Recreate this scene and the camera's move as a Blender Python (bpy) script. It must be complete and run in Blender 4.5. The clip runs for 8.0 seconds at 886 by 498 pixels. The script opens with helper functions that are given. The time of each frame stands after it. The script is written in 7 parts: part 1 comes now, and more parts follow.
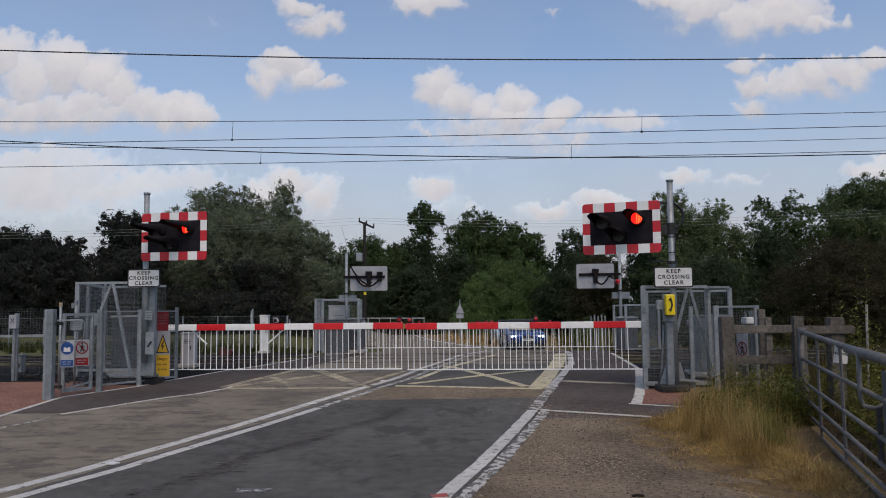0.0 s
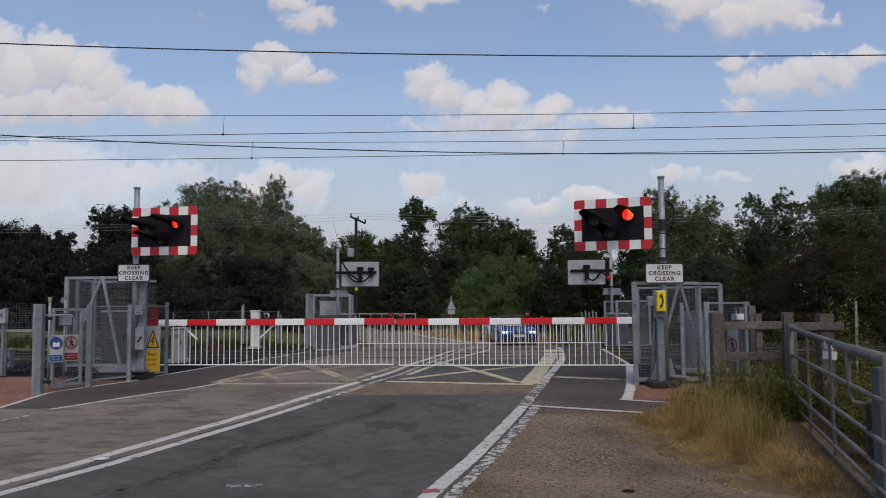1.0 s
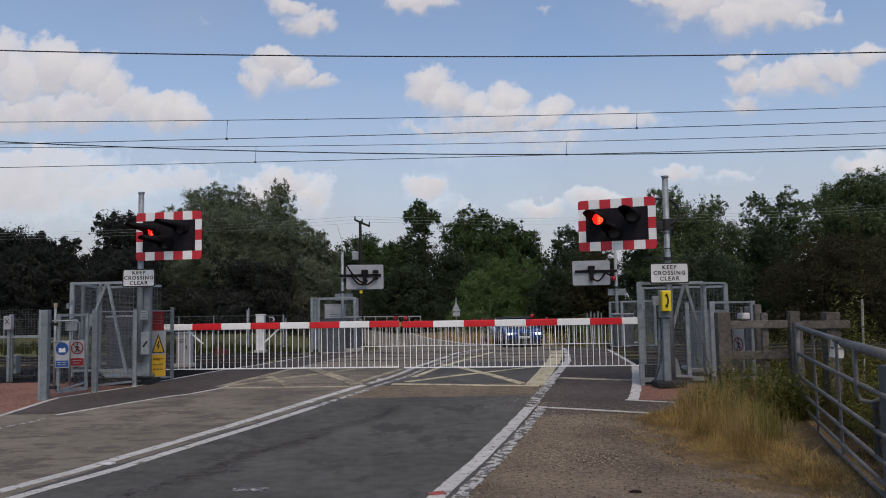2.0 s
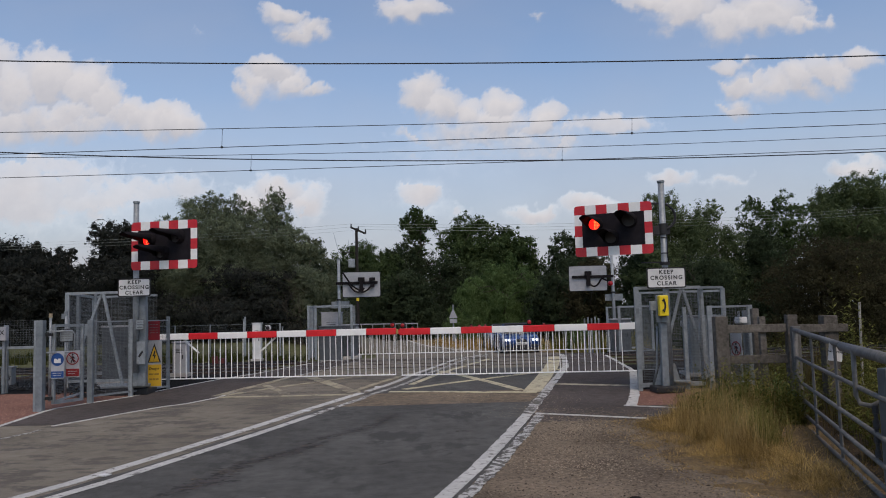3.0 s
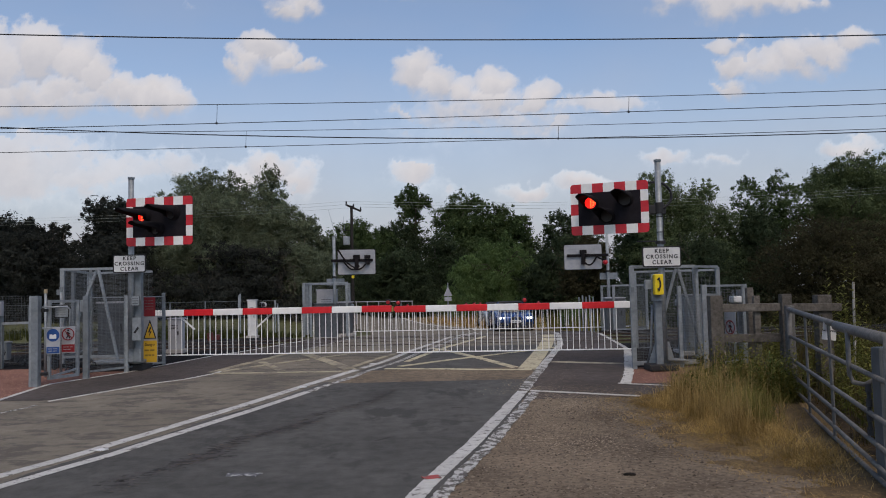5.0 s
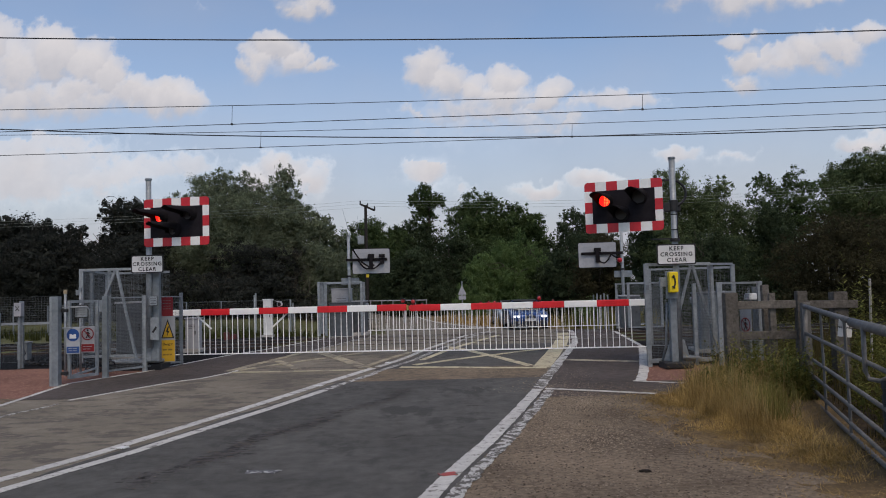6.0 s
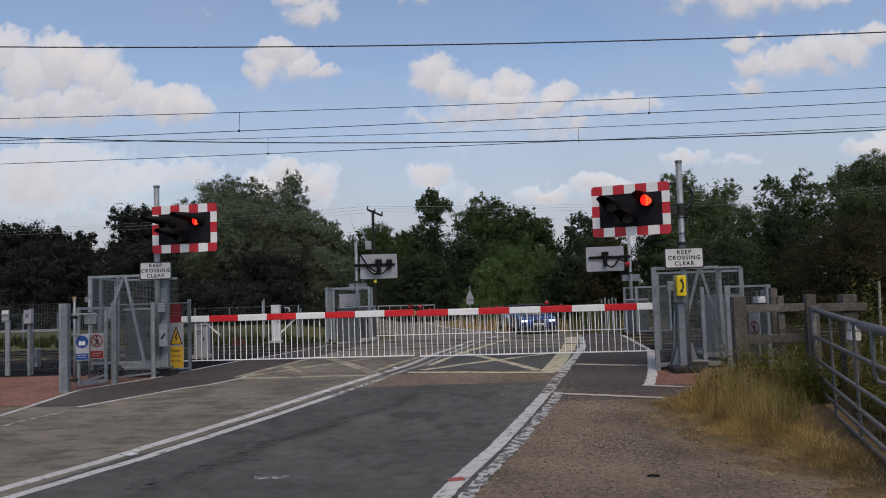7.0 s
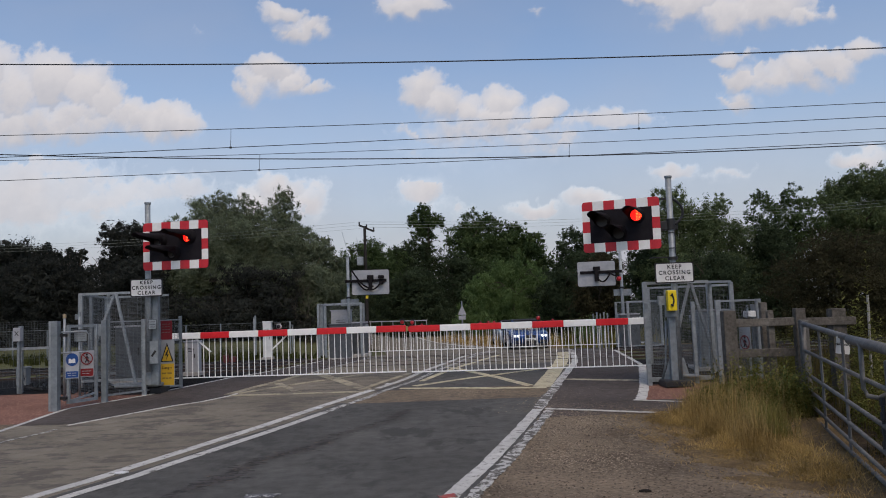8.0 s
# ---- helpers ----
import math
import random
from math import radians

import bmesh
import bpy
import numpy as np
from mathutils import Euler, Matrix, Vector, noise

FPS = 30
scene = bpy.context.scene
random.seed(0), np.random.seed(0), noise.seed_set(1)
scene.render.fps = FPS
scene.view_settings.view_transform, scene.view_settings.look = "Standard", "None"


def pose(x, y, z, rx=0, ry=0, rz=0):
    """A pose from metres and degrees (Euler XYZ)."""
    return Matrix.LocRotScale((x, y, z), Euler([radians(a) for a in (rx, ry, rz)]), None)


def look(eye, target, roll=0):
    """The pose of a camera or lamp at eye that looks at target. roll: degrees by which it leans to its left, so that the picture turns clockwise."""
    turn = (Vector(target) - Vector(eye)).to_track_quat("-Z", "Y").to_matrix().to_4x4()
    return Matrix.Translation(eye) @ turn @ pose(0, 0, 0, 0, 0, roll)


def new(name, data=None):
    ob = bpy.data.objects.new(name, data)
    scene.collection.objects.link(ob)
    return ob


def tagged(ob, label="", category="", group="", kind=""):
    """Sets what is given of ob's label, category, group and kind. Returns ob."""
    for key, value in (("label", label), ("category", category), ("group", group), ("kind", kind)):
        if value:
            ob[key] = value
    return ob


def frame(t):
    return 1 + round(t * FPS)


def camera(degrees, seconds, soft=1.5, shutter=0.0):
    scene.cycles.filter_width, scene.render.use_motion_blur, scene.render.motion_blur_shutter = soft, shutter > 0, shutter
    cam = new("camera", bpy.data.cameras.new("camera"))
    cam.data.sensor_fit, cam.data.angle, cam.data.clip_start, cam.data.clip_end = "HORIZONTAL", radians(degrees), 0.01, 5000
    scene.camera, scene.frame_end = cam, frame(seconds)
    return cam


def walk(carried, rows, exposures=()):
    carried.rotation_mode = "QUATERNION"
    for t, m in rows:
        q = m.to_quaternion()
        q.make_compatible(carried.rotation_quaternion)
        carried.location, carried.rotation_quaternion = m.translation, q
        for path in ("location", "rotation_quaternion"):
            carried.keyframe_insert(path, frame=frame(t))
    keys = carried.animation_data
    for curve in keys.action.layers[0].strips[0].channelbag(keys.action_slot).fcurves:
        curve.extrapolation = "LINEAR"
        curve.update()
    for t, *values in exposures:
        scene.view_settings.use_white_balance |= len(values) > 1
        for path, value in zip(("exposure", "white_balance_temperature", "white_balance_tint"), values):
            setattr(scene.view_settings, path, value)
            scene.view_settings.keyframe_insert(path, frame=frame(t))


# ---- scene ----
# camera: hand-held at eye height beside the road, turning slightly
cam = camera(58.0, 8.0, soft=1.0)
PATH = [
    (0.0, 0.000, 0.000, 1.500, 94.460, 0.618, 0.048),
    (0.5, -0.005, -0.006, 1.499, 94.857, 0.824, 0.362),
    (1.0, 0.002, 0.013, 1.496, 94.162, 0.482, -0.562),
    (1.5, 0.004, 0.013, 1.492, 94.157, 0.672, -0.315),
    (3.0, 0.005, 0.050, 1.493, 94.807, 1.559, -0.421),
    (3.5, 0.001, 0.056, 1.494, 94.265, 1.041, -0.228),
    (4.0, -0.002, 0.066, 1.495, 94.049, 1.199, -0.190),
    (4.5, -0.007, 0.073, 1.490, 93.411, 1.198, -1.089),
    (6.0, -0.029, -0.006, 1.488, 93.158, 1.538, 0.182),
    (6.5, -0.022, 0.007, 1.488, 93.227, 1.606, 0.396),
    (7.0, -0.020, -0.013, 1.490, 93.522, 1.854, 0.749),
    (7.5, -0.014, -0.014, 1.492, 93.755, 1.885, 0.394),
    (8.0, -0.009, -0.039, 1.497, 94.592, 2.124, 0.196),
]
walk(cam, [(t, pose(x, y, z, rx, ry, rz)) for t, x, y, z, rx, ry, rz in PATH], exposures=[(0.0, 0.0, 6600, 13), (8.0, 0.0, 6600, 13)])

# ---- daylight: bright broken cloud, the sun veiled ----
SUN_EL, SUN_AZ = 56.0, 165.0      # degrees; azimuth from +y towards +x
world = bpy.data.worlds.new("sky")
scene.world = world
world.use_nodes = True
wn = world.node_tree.nodes
wl = world.node_tree.links
sky = wn.new("ShaderNodeTexSky")
sky.sky_type = 'NISHITA'
sky.sun_disc = False
sky.sun_elevation = radians(SUN_EL)
sky.sun_rotation = radians(SUN_AZ)
sky.air_density, sky.dust_density, sky.ozone_density = 1.0, 1.6, 1.6
wn["Background"].inputs["Strength"].default_value = 0.15
wl.new(sky.outputs[0], wn["Background"].inputs["Color"])
sun = new("sun", bpy.data.lights.new("sun", 'SUN'))
sun.data.energy, sun.data.angle, sun.data.color = 1.35, radians(25), (1.0, 0.84, 0.64)
sdir = Vector((math.sin(radians(SUN_AZ)) * math.cos(radians(SUN_EL)), math.cos(radians(SUN_AZ)) * math.cos(radians(SUN_EL)), math.sin(radians(SUN_EL))))
sun.matrix_world = look(sdir * 100, (0, 0, 0))


# ---- materials ----
def surf(name, c1, c2, scale=8.0, rough=0.7, metal=0.0, bump=0.15, bscale=60.0, patch=0.25, pscale=0.6, spec=0.4, rand=0.0):
    """A worn surface: grain between two colours, broad patches, fine relief."""
    m = bpy.data.materials.new(name)
    m.use_nodes = True
    n, l = m.node_tree.nodes, m.node_tree.links
    b = n["Principled BSDF"]
    b.inputs["Roughness"].default_value, b.inputs["Metallic"].default_value = rough, metal
    b.inputs["Specular IOR Level"].default_value = 0.12 if rough > 0.82 else spec
    tc = n.new("ShaderNodeTexCoord")
    a = n.new("ShaderNodeTexNoise")
    a.inputs["Scale"].default_value, a.inputs["Detail"].default_value, a.inputs["Roughness"].default_value = scale, 8, 0.65
    l.new(tc.outputs["Object"], a.inputs["Vector"])
    r = n.new("ShaderNodeValToRGB")
    r.color_ramp.elements[0].position, r.color_ramp.elements[1].position = 0.32, 0.68
    r.color_ramp.elements[0].color, r.color_ramp.elements[1].color = (*c1, 1), (*c2, 1)
    l.new(a.outputs["Fac"], r.inputs["Fac"])
    p = n.new("ShaderNodeTexNoise")
    p.inputs["Scale"].default_value, p.inputs["Detail"].default_value = pscale, 5
    l.new(tc.outputs["Object"], p.inputs["Vector"])
    mr = n.new("ShaderNodeMapRange")
    mr.inputs["From Min"].default_value, mr.inputs["From Max"].default_value = 0.3, 0.7
    mr.inputs["To Min"].default_value, mr.inputs["To Max"].default_value = 1 - patch, 1 + patch
    l.new(p.outputs["Fac"], mr.inputs["Value"])
    out = mr.outputs["Result"]
    if rand:
        oi = n.new("ShaderNodeObjectInfo")
        m2 = n.new("ShaderNodeMapRange")
        m2.inputs["To Min"].default_value, m2.inputs["To Max"].default_value = 1 - rand, 1 + rand
        l.new(oi.outputs["Random"], m2.inputs["Value"])
        mm = n.new("ShaderNodeMath")
        mm.operation = 'MULTIPLY'
        l.new(out, mm.inputs[0])
        l.new(m2.outputs["Result"], mm.inputs[1])
        out = mm.outputs[0]
    mx = n.new("ShaderNodeVectorMath")
    mx.operation = 'SCALE'
    l.new(r.outputs["Color"], mx.inputs[0])
    l.new(out, mx.inputs["Scale"])
    l.new(mx.outputs[0], b.inputs["Base Color"])
    if bump:
        g = n.new("ShaderNodeTexNoise")
        g.inputs["Scale"].default_value, g.inputs["Detail"].default_value = bscale, 4
        l.new(tc.outputs["Object"], g.inputs["Vector"])
        bp = n.new("ShaderNodeBump")
        bp.inputs["Strength"].default_value, bp.inputs["Distance"].default_value = bump, 0.02
        l.new(g.outputs["Fac"], bp.inputs["Height"])
        l.new(bp.outputs["Normal"], b.inputs["Normal"])
    return m


def speckle(m, c, scale, amount, dot=0.42):
    """Scatter small stones of colour c over a surf material."""
    n, l = m.node_tree.nodes, m.node_tree.links
    b = n["Principled BSDF"]
    src = b.inputs["Base Color"].links[0].from_socket
    tc = n.new("ShaderNodeTexCoord")
    v = n.new("ShaderNodeTexVoronoi")
    v.inputs["Scale"].default_value = scale
    l.new(tc.outputs["Object"], v.inputs["Vector"])
    w = n.new("ShaderNodeSeparateColor")
    l.new(v.outputs["Color"], w.inputs[0])
    g = n.new("ShaderNodeMath")
    g.operation = 'GREATER_THAN'
    g.inputs[1].default_value = 1 - amount
    l.new(w.outputs[0], g.inputs[0])
    d = n.new("ShaderNodeMath")
    d.operation = 'LESS_THAN'
    d.inputs[1].default_value = dot
    l.new(v.outputs["Distance"], d.inputs[0])
    mu = n.new("ShaderNodeMath")
    mu.operation = 'MULTIPLY'
    l.new(g.outputs[0], mu.inputs[0])
    l.new(d.outputs[0], mu.inputs[1])
    mx = n.new("ShaderNodeMix")
    mx.data_type = 'RGBA'
    l.new(mu.outputs[0], mx.inputs[0])
    l.new(src, mx.inputs[6])
    mx.inputs[7].default_value = (*c, 1)
    l.new(mx.outputs[2], b.inputs["Base Color"])
    return m


def worn(m, under, scale, level, stretch=(1, 1, 1), gate=0.0, soft=0.03):
    """Wear a paint away to the colour under it, in flakes."""
    n, l = m.node_tree.nodes, m.node_tree.links
    b = n["Principled BSDF"]
    src = b.inputs["Base Color"].links[0].from_socket
    tc = n.new("ShaderNodeTexCoord")
    mp = n.new("ShaderNodeMapping")
    mp.inputs["Scale"].default_value = stretch
    l.new(tc.outputs["Object"], mp.inputs["Vector"])
    a = n.new("ShaderNodeTexNoise")
    a.inputs["Scale"].default_value, a.inputs["Detail"].default_value, a.inputs["Roughness"].default_value = scale, 9, 0.72
    l.new(mp.outputs[0], a.inputs["Vector"])
    r = n.new("ShaderNodeMapRange")
    r.inputs["From Min"].default_value, r.inputs["From Max"].default_value = level - soft, level + soft
    l.new(a.outputs["Fac"], r.inputs["Value"])
    if gate:
        c = n.new("ShaderNodeTexNoise")
        c.inputs["Scale"].default_value, c.inputs["Detail"].default_value = scale * 0.28, 3
        l.new(mp.outputs[0], c.inputs["Vector"])
        k = n.new("ShaderNodeMath")
        k.operation = 'MULTIPLY_ADD'
        k.inputs[1].default_value = gate
        l.new(c.outputs["Fac"], k.inputs[0])
        l.new(a.outputs["Fac"], k.inputs[2])
        l.new(k.outputs[0], r.inputs["Value"])
    mx = n.new("ShaderNodeMix")
    mx.data_type = 'RGBA'
    l.new(r.outputs["Result"], mx.inputs[0])
    l.new(src, mx.inputs[6])
    mx.inputs[7].default_value = (*under, 1)
    l.new(mx.outputs[2], b.inputs["Base Color"])
    return m


def leafy(name, c1, c2, trans=0.42, broad=0.7, swing=0.35):
    m = bpy.data.materials.new(name)
    m.use_nodes = True
    n, l = m.node_tree.nodes, m.node_tree.links
    n.remove(n["Principled BSDF"])
    g = n.new("ShaderNodeNewGeometry")
    r = n.new("ShaderNodeValToRGB")
    r.color_ramp.elements[0].color, r.color_ramp.elements[1].color = (*c1, 1), (*c2, 1)
    l.new(g.outputs["Random Per Island"], r.inputs["Fac"])
    tc = n.new("ShaderNodeTexCoord")
    p = n.new("ShaderNodeTexNoise")
    p.inputs["Scale"].default_value, p.inputs["Detail"].default_value = broad, 3
    l.new(tc.outputs["Object"], p.inputs["Vector"])
    mr = n.new("ShaderNodeMapRange")
    mr.inputs["From Min"].default_value, mr.inputs["From Max"].default_value = 0.3, 0.7
    mr.inputs["To Min"].default_value, mr.inputs["To Max"].default_value = 1 - swing, 1 + swing
    l.new(p.outputs["Fac"], mr.inputs["Value"])
    mx = n.new("ShaderNodeVectorMath")
    mx.operation = 'SCALE'
    l.new(r.outputs["Color"], mx.inputs[0])
    l.new(mr.outputs["Result"], mx.inputs["Scale"])
    d, t, s = n.new("ShaderNodeBsdfDiffuse"), n.new("ShaderNodeBsdfTranslucent"), n.new("ShaderNodeMixShader")
    l.new(mx.outputs[0], d.inputs["Color"])
    l.new(mx.outputs[0], t.inputs["Color"])
    s.inputs[0].default_value = trans
    l.new(d.outputs[0], s.inputs[1])
    l.new(t.outputs[0], s.inputs[2])
    l.new(s.outputs[0], n["Material Output"].inputs["Surface"])
    return m


def glow(name, c, strength, base=(0.1, 0.01, 0.01)):
    m = bpy.data.materials.new(name)
    m.use_nodes = True
    b = m.node_tree.nodes["Principled BSDF"]
    b.inputs["Base Color"].default_value = (*base, 1)
    b.inputs["Emission Color"].default_value = (*c, 1)
    b.inputs["Emission Strength"].default_value = strength
    return m


def glassy(name, c, rough=0.08):
    m = bpy.data.materials.new(name)
    m.use_nodes = True
    b = m.node_tree.nodes["Principled BSDF"]
    b.inputs["Base Color"].default_value = (*c, 1)
    b.inputs["Roughness"].default_value = rough
    b.inputs["Specular IOR Level"].default_value = 0.6
    return m


MESH_STEEL = surf("dull_mesh_steel", (0.10, 0.112, 0.12), (0.16, 0.176, 0.188), 11, 0.6, 0.2, 0.0, 80, 0.2, 1.2)
GALV = surf("galvanised_steel", (0.185, 0.207, 0.222), (0.305, 0.33, 0.345), 14, 0.5, 0.35, 0.05, 80, 0.18, 1.5)
GALV_DK = surf("weathered_galvanised_steel", (0.145, 0.167, 0.184), (0.235, 0.262, 0.28), 11, 0.55, 0.3, 0.06, 80, 0.2, 1.2)
GATE_STEEL = surf("dull_gate_steel", (0.082, 0.08, 0.076), (0.148, 0.143, 0.136), 16, 0.65, 0.0, 0.06, 90, 0.25, 2.0)
ASPH_OLD = surf("old_grey_asphalt", (0.151, 0.133, 0.103), (0.205, 0.182, 0.143), 5, 0.9, 0, 0.35, 140, 0.22, 0.55)
ASPH_OLD = worn(ASPH_OLD, (0.112, 0.099, 0.082), 9.0, 1.12, (0.7, 1.3, 1), 1.1, 0.07)
ASPH_OLD = speckle(ASPH_OLD, (0.25, 0.225, 0.18), 60, 0.05, 0.3)
ASPH_NEW = surf("dark_asphalt", (0.067, 0.0655, 0.0595), (0.106, 0.1035, 0.0945), 6, 0.88, 0, 0.25, 150, 0.22, 0.7)
ASPH_NEW = worn(ASPH_NEW, (0.060, 0.059, 0.054), 3.1, 1.17, (1.2, 0.8, 1), 1.1, 0.06)
ASPH_DUST = speckle(surf("dusty_tarmac", (0.066, 0.054, 0.042), (0.145, 0.115, 0.085), 12, 0.92, 0, 0.35, 130, 0.3, 1.1), (0.26, 0.21, 0.15), 46, 0.12, 0.32)
ASPH_BROWN = speckle(surf("dusty_brown_asphalt", (0.10, 0.082, 0.060), (0.21, 0.162, 0.112), 9, 0.92, 0, 0.35, 130, 0.25, 0.8), (0.32, 0.26, 0.17), 44, 0.16, 0.32)
TARMAC = surf("footway_tarmac", (0.056, 0.048, 0.043), (0.093, 0.079, 0.071), 7, 0.9, 0, 0.3, 160, 0.2, 0.7)
GRAVEL = speckle(surf("gravel", (0.098, 0.076, 0.053), (0.235, 0.185, 0.132), 17, 0.95, 0, 0.7, 70, 0.42, 0.8), (0.30, 0.25, 0.19), 52, 0.12, 0.30)
GRAVEL = speckle(GRAVEL, (0.045, 0.035, 0.026), 33, 0.20, 0.32)
SHALE = speckle(surf("red_shale", (0.143, 0.072, 0.053), (0.244, 0.131, 0.098), 22, 0.95, 0, 0.6, 60, 0.2, 1.2), (0.42, 0.23, 0.17), 40, 0.2)
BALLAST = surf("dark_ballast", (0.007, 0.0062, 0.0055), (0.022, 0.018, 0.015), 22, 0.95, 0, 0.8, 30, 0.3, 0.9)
# ballast taken almost to black: the trackside shadow is in the base colour
BALLAST_SHADED = surf("shade_black_ballast", (0.003, 0.003, 0.003), (0.009, 0.0085, 0.008), 22, 0.95, 0, 0.8, 30, 0.3, 0.9)
GRASS_G = surf("grass_ground", (0.042, 0.05, 0.018), (0.115, 0.11, 0.048), 3.5, 0.95, 0, 0.5, 30, 0.35, 0.12)
WHITE_LINE = worn(surf("white_road_paint", (0.41, 0.40, 0.365), (0.54, 0.525, 0.485), 18, 0.7, 0, 0.2, 90, 0.12, 1.0), (0.15, 0.14, 0.122), 36, 1.135, gate=1.0, soft=0.05)
WHITE_WORN = worn(surf("flaked_white_road_paint", (0.33, 0.32, 0.29), (0.47, 0.46, 0.42), 14, 0.75, 0, 0.3, 90, 0.1, 1.0), (0.11, 0.103, 0.09), 40, 1.0, gate=1.0, soft=0.02)
WHITE_FLAKED = worn(surf("crumbled_white_road_paint", (0.38, 0.37, 0.34), (0.54, 0.53, 0.49), 14, 0.75, 0, 0.3, 90, 0.1, 1.0), (0.085, 0.076, 0.062), 38, 1.0, gate=1.0, soft=0.015)
WHITE_BROKEN = worn(surf("broken_white_road_paint", (0.38, 0.37, 0.34), (0.54, 0.53, 0.49), 14, 0.75, 0, 0.3, 90, 0.1, 1.0), (0.085, 0.076, 0.062), 21, 0.985, gate=1.0, soft=0.015)
YELLOW_LINE = worn(surf("faded_yellow_road_paint", (0.40, 0.355, 0.225), (0.54, 0.48, 0.32), 11, 0.8, 0, 0.2, 90, 0.15, 1.0), (0.13, 0.115, 0.09), 14, 1.14, gate=1.0, soft=0.08)
YELLOW_FAINT = worn(surf("nearly_gone_yellow_paint", (0.30, 0.265, 0.18), (0.42, 0.375, 0.265), 11, 0.85, 0, 0.2, 90, 0.15, 1.0), (0.15, 0.133, 0.108), 10, 1.07, gate=1.0, soft=0.12)
SIGN_DULL = surf("dull_sign_white", (0.27, 0.28, 0.30), (0.36, 0.37, 0.39), 5, 0.55, 0, 0.0, 60, 0.08, 2)
WHITE_PAINT = surf("white_paint", (0.70, 0.70, 0.68), (0.80, 0.80, 0.78), 9, 0.45, 0, 0.02, 60, 0.06, 1.5)
RED_PAINT = surf("red_paint", (0.44, 0.012, 0.022), (0.54, 0.022, 0.032), 9, 0.4, 0, 0.02, 60, 0.08, 1.5)
BOOM_RED = surf("bright_red_boom_paint", (0.56, 0.010, 0.016), (0.68, 0.020, 0.026), 9, 0.4, 0, 0.02, 60, 0.08, 1.5)
SIGN_GREY = surf("dark_grey_sign", (0.11, 0.11, 0.105), (0.19, 0.185, 0.18), 9, 0.6, 0, 0.0, 60, 0.2, 3)
BLACK = surf("black_plastic", (0.012, 0.012, 0.013), (0.022, 0.022, 0.023), 9, 0.6, 0, 0.03, 60, 0.1, 1.5)
VISOR_BLACK = surf("soot_black_hood", (0.009, 0.008, 0.009), (0.015, 0.013, 0.015), 9, 0.9, 0, 0.03, 60, 0.1, 1.5)
BLACK_BOARD = surf("matt_black_board", (0.011, 0.0095, 0.012), (0.019, 0.017, 0.021), 5, 0.85, 0, 0.02, 60, 0.15, 2)
GREY_BACK = surf("grey_board_back", (0.26, 0.27, 0.29), (0.35, 0.36, 0.38), 6, 0.55, 0.0, 0.02, 60, 0.1, 2)
CABINET = surf("grey_cabinet_paint", (0.12, 0.135, 0.145), (0.18, 0.197, 0.21), 6, 0.5, 0.1, 0.03, 50, 0.12, 1.5)
# darker copy of CABINET; on the far machines it also carries their shade
CABINET_DK = surf("dark_grey_paint_and_shade", (0.055, 0.062, 0.07), (0.09, 0.10, 0.11), 6, 0.5, 0.1, 0.03, 50, 0.12, 1.5)
BOOM_WHITE = surf("clean_white_boom_paint", (0.78, 0.78, 0.76), (0.87, 0.87, 0.85), 9, 0.4, 0, 0.02, 60, 0.06, 1.5)
CONCRETE = surf("concrete", (0.28, 0.27, 0.25), (0.42, 0.40, 0.37), 8, 0.85, 0, 0.25, 60, 0.2, 1.0)
SIGN_WHITE = surf("sign_white", (0.56, 0.56, 0.55), (0.66, 0.66, 0.65), 4, 0.5, 0, 0.0, 60, 0.05, 2)
SIGN_BLUE = surf("sign_blue", (0.006, 0.043, 0.174), (0.010, 0.059, 0.217), 5, 0.5, 0, 0.0, 60, 0.08, 2)
SIGN_RED = surf("sign_red", (0.180, 0.012, 0.017), (0.240, 0.018, 0.022), 5, 0.5, 0, 0.0, 60, 0.08, 2)
SIGN_YEL = surf("sign_yellow", (0.50, 0.30, 0.018), (0.60, 0.37, 0.026), 5, 0.5, 0, 0.0, 60, 0.08, 2)
PHONE_YEL = surf("phone_yellow", (0.72, 0.52, 0.01), (0.82, 0.62, 0.02), 5, 0.4, 0, 0.0, 60, 0.06, 2)
RUST = surf("rusty_rail", (0.028, 0.018, 0.013), (0.055, 0.036, 0.026), 20, 0.8, 0.2, 0.2, 80, 0.2, 2)
RAIL_TOP = surf("bright_rail_top", (0.16, 0.15, 0.14), (0.24, 0.23, 0.22), 8, 0.55, 0.7, 0.0, 60, 0.1, 1)
OLD_WOOD = surf("weathered_timber", (0.062, 0.056, 0.049), (0.15, 0.136, 0.119), 18, 0.9, 0, 0.4, 60, 0.3, 1.6, rand=0.15)
WIRE = surf("dark_wire", (0.02, 0.022, 0.025), (0.035, 0.037, 0.04), 5, 0.6, 0.4, 0.0, 60, 0.1, 1)
PALE_WIRE = surf("pale_cable", (0.20, 0.23, 0.20), (0.3, 0.33, 0.3), 5, 0.6, 0, 0.0, 60, 0.1, 1)
BARK = surf("bark", (0.05, 0.042, 0.033), (0.12, 0.10, 0.08), 9, 0.95, 0, 0.5, 25, 0.3, 1.0)
PALE_BARK = surf("dead_branch", (0.16, 0.13, 0.10), (0.27, 0.22, 0.17), 9, 0.95, 0, 0.3, 25, 0.3, 1.0)
LED_RED = glow("red_lamp_lit", (1.0, 0.012, 0.008), 1.6)
LED_HOT = glow("red_lamp_core", (1.0, 0.22, 0.05), 2.4)
SLEEPER = surf("dirty_sleeper", (0.012, 0.0105, 0.009), (0.028, 0.025, 0.022), 14, 0.9, 0, 0.3, 50, 0.2, 1)
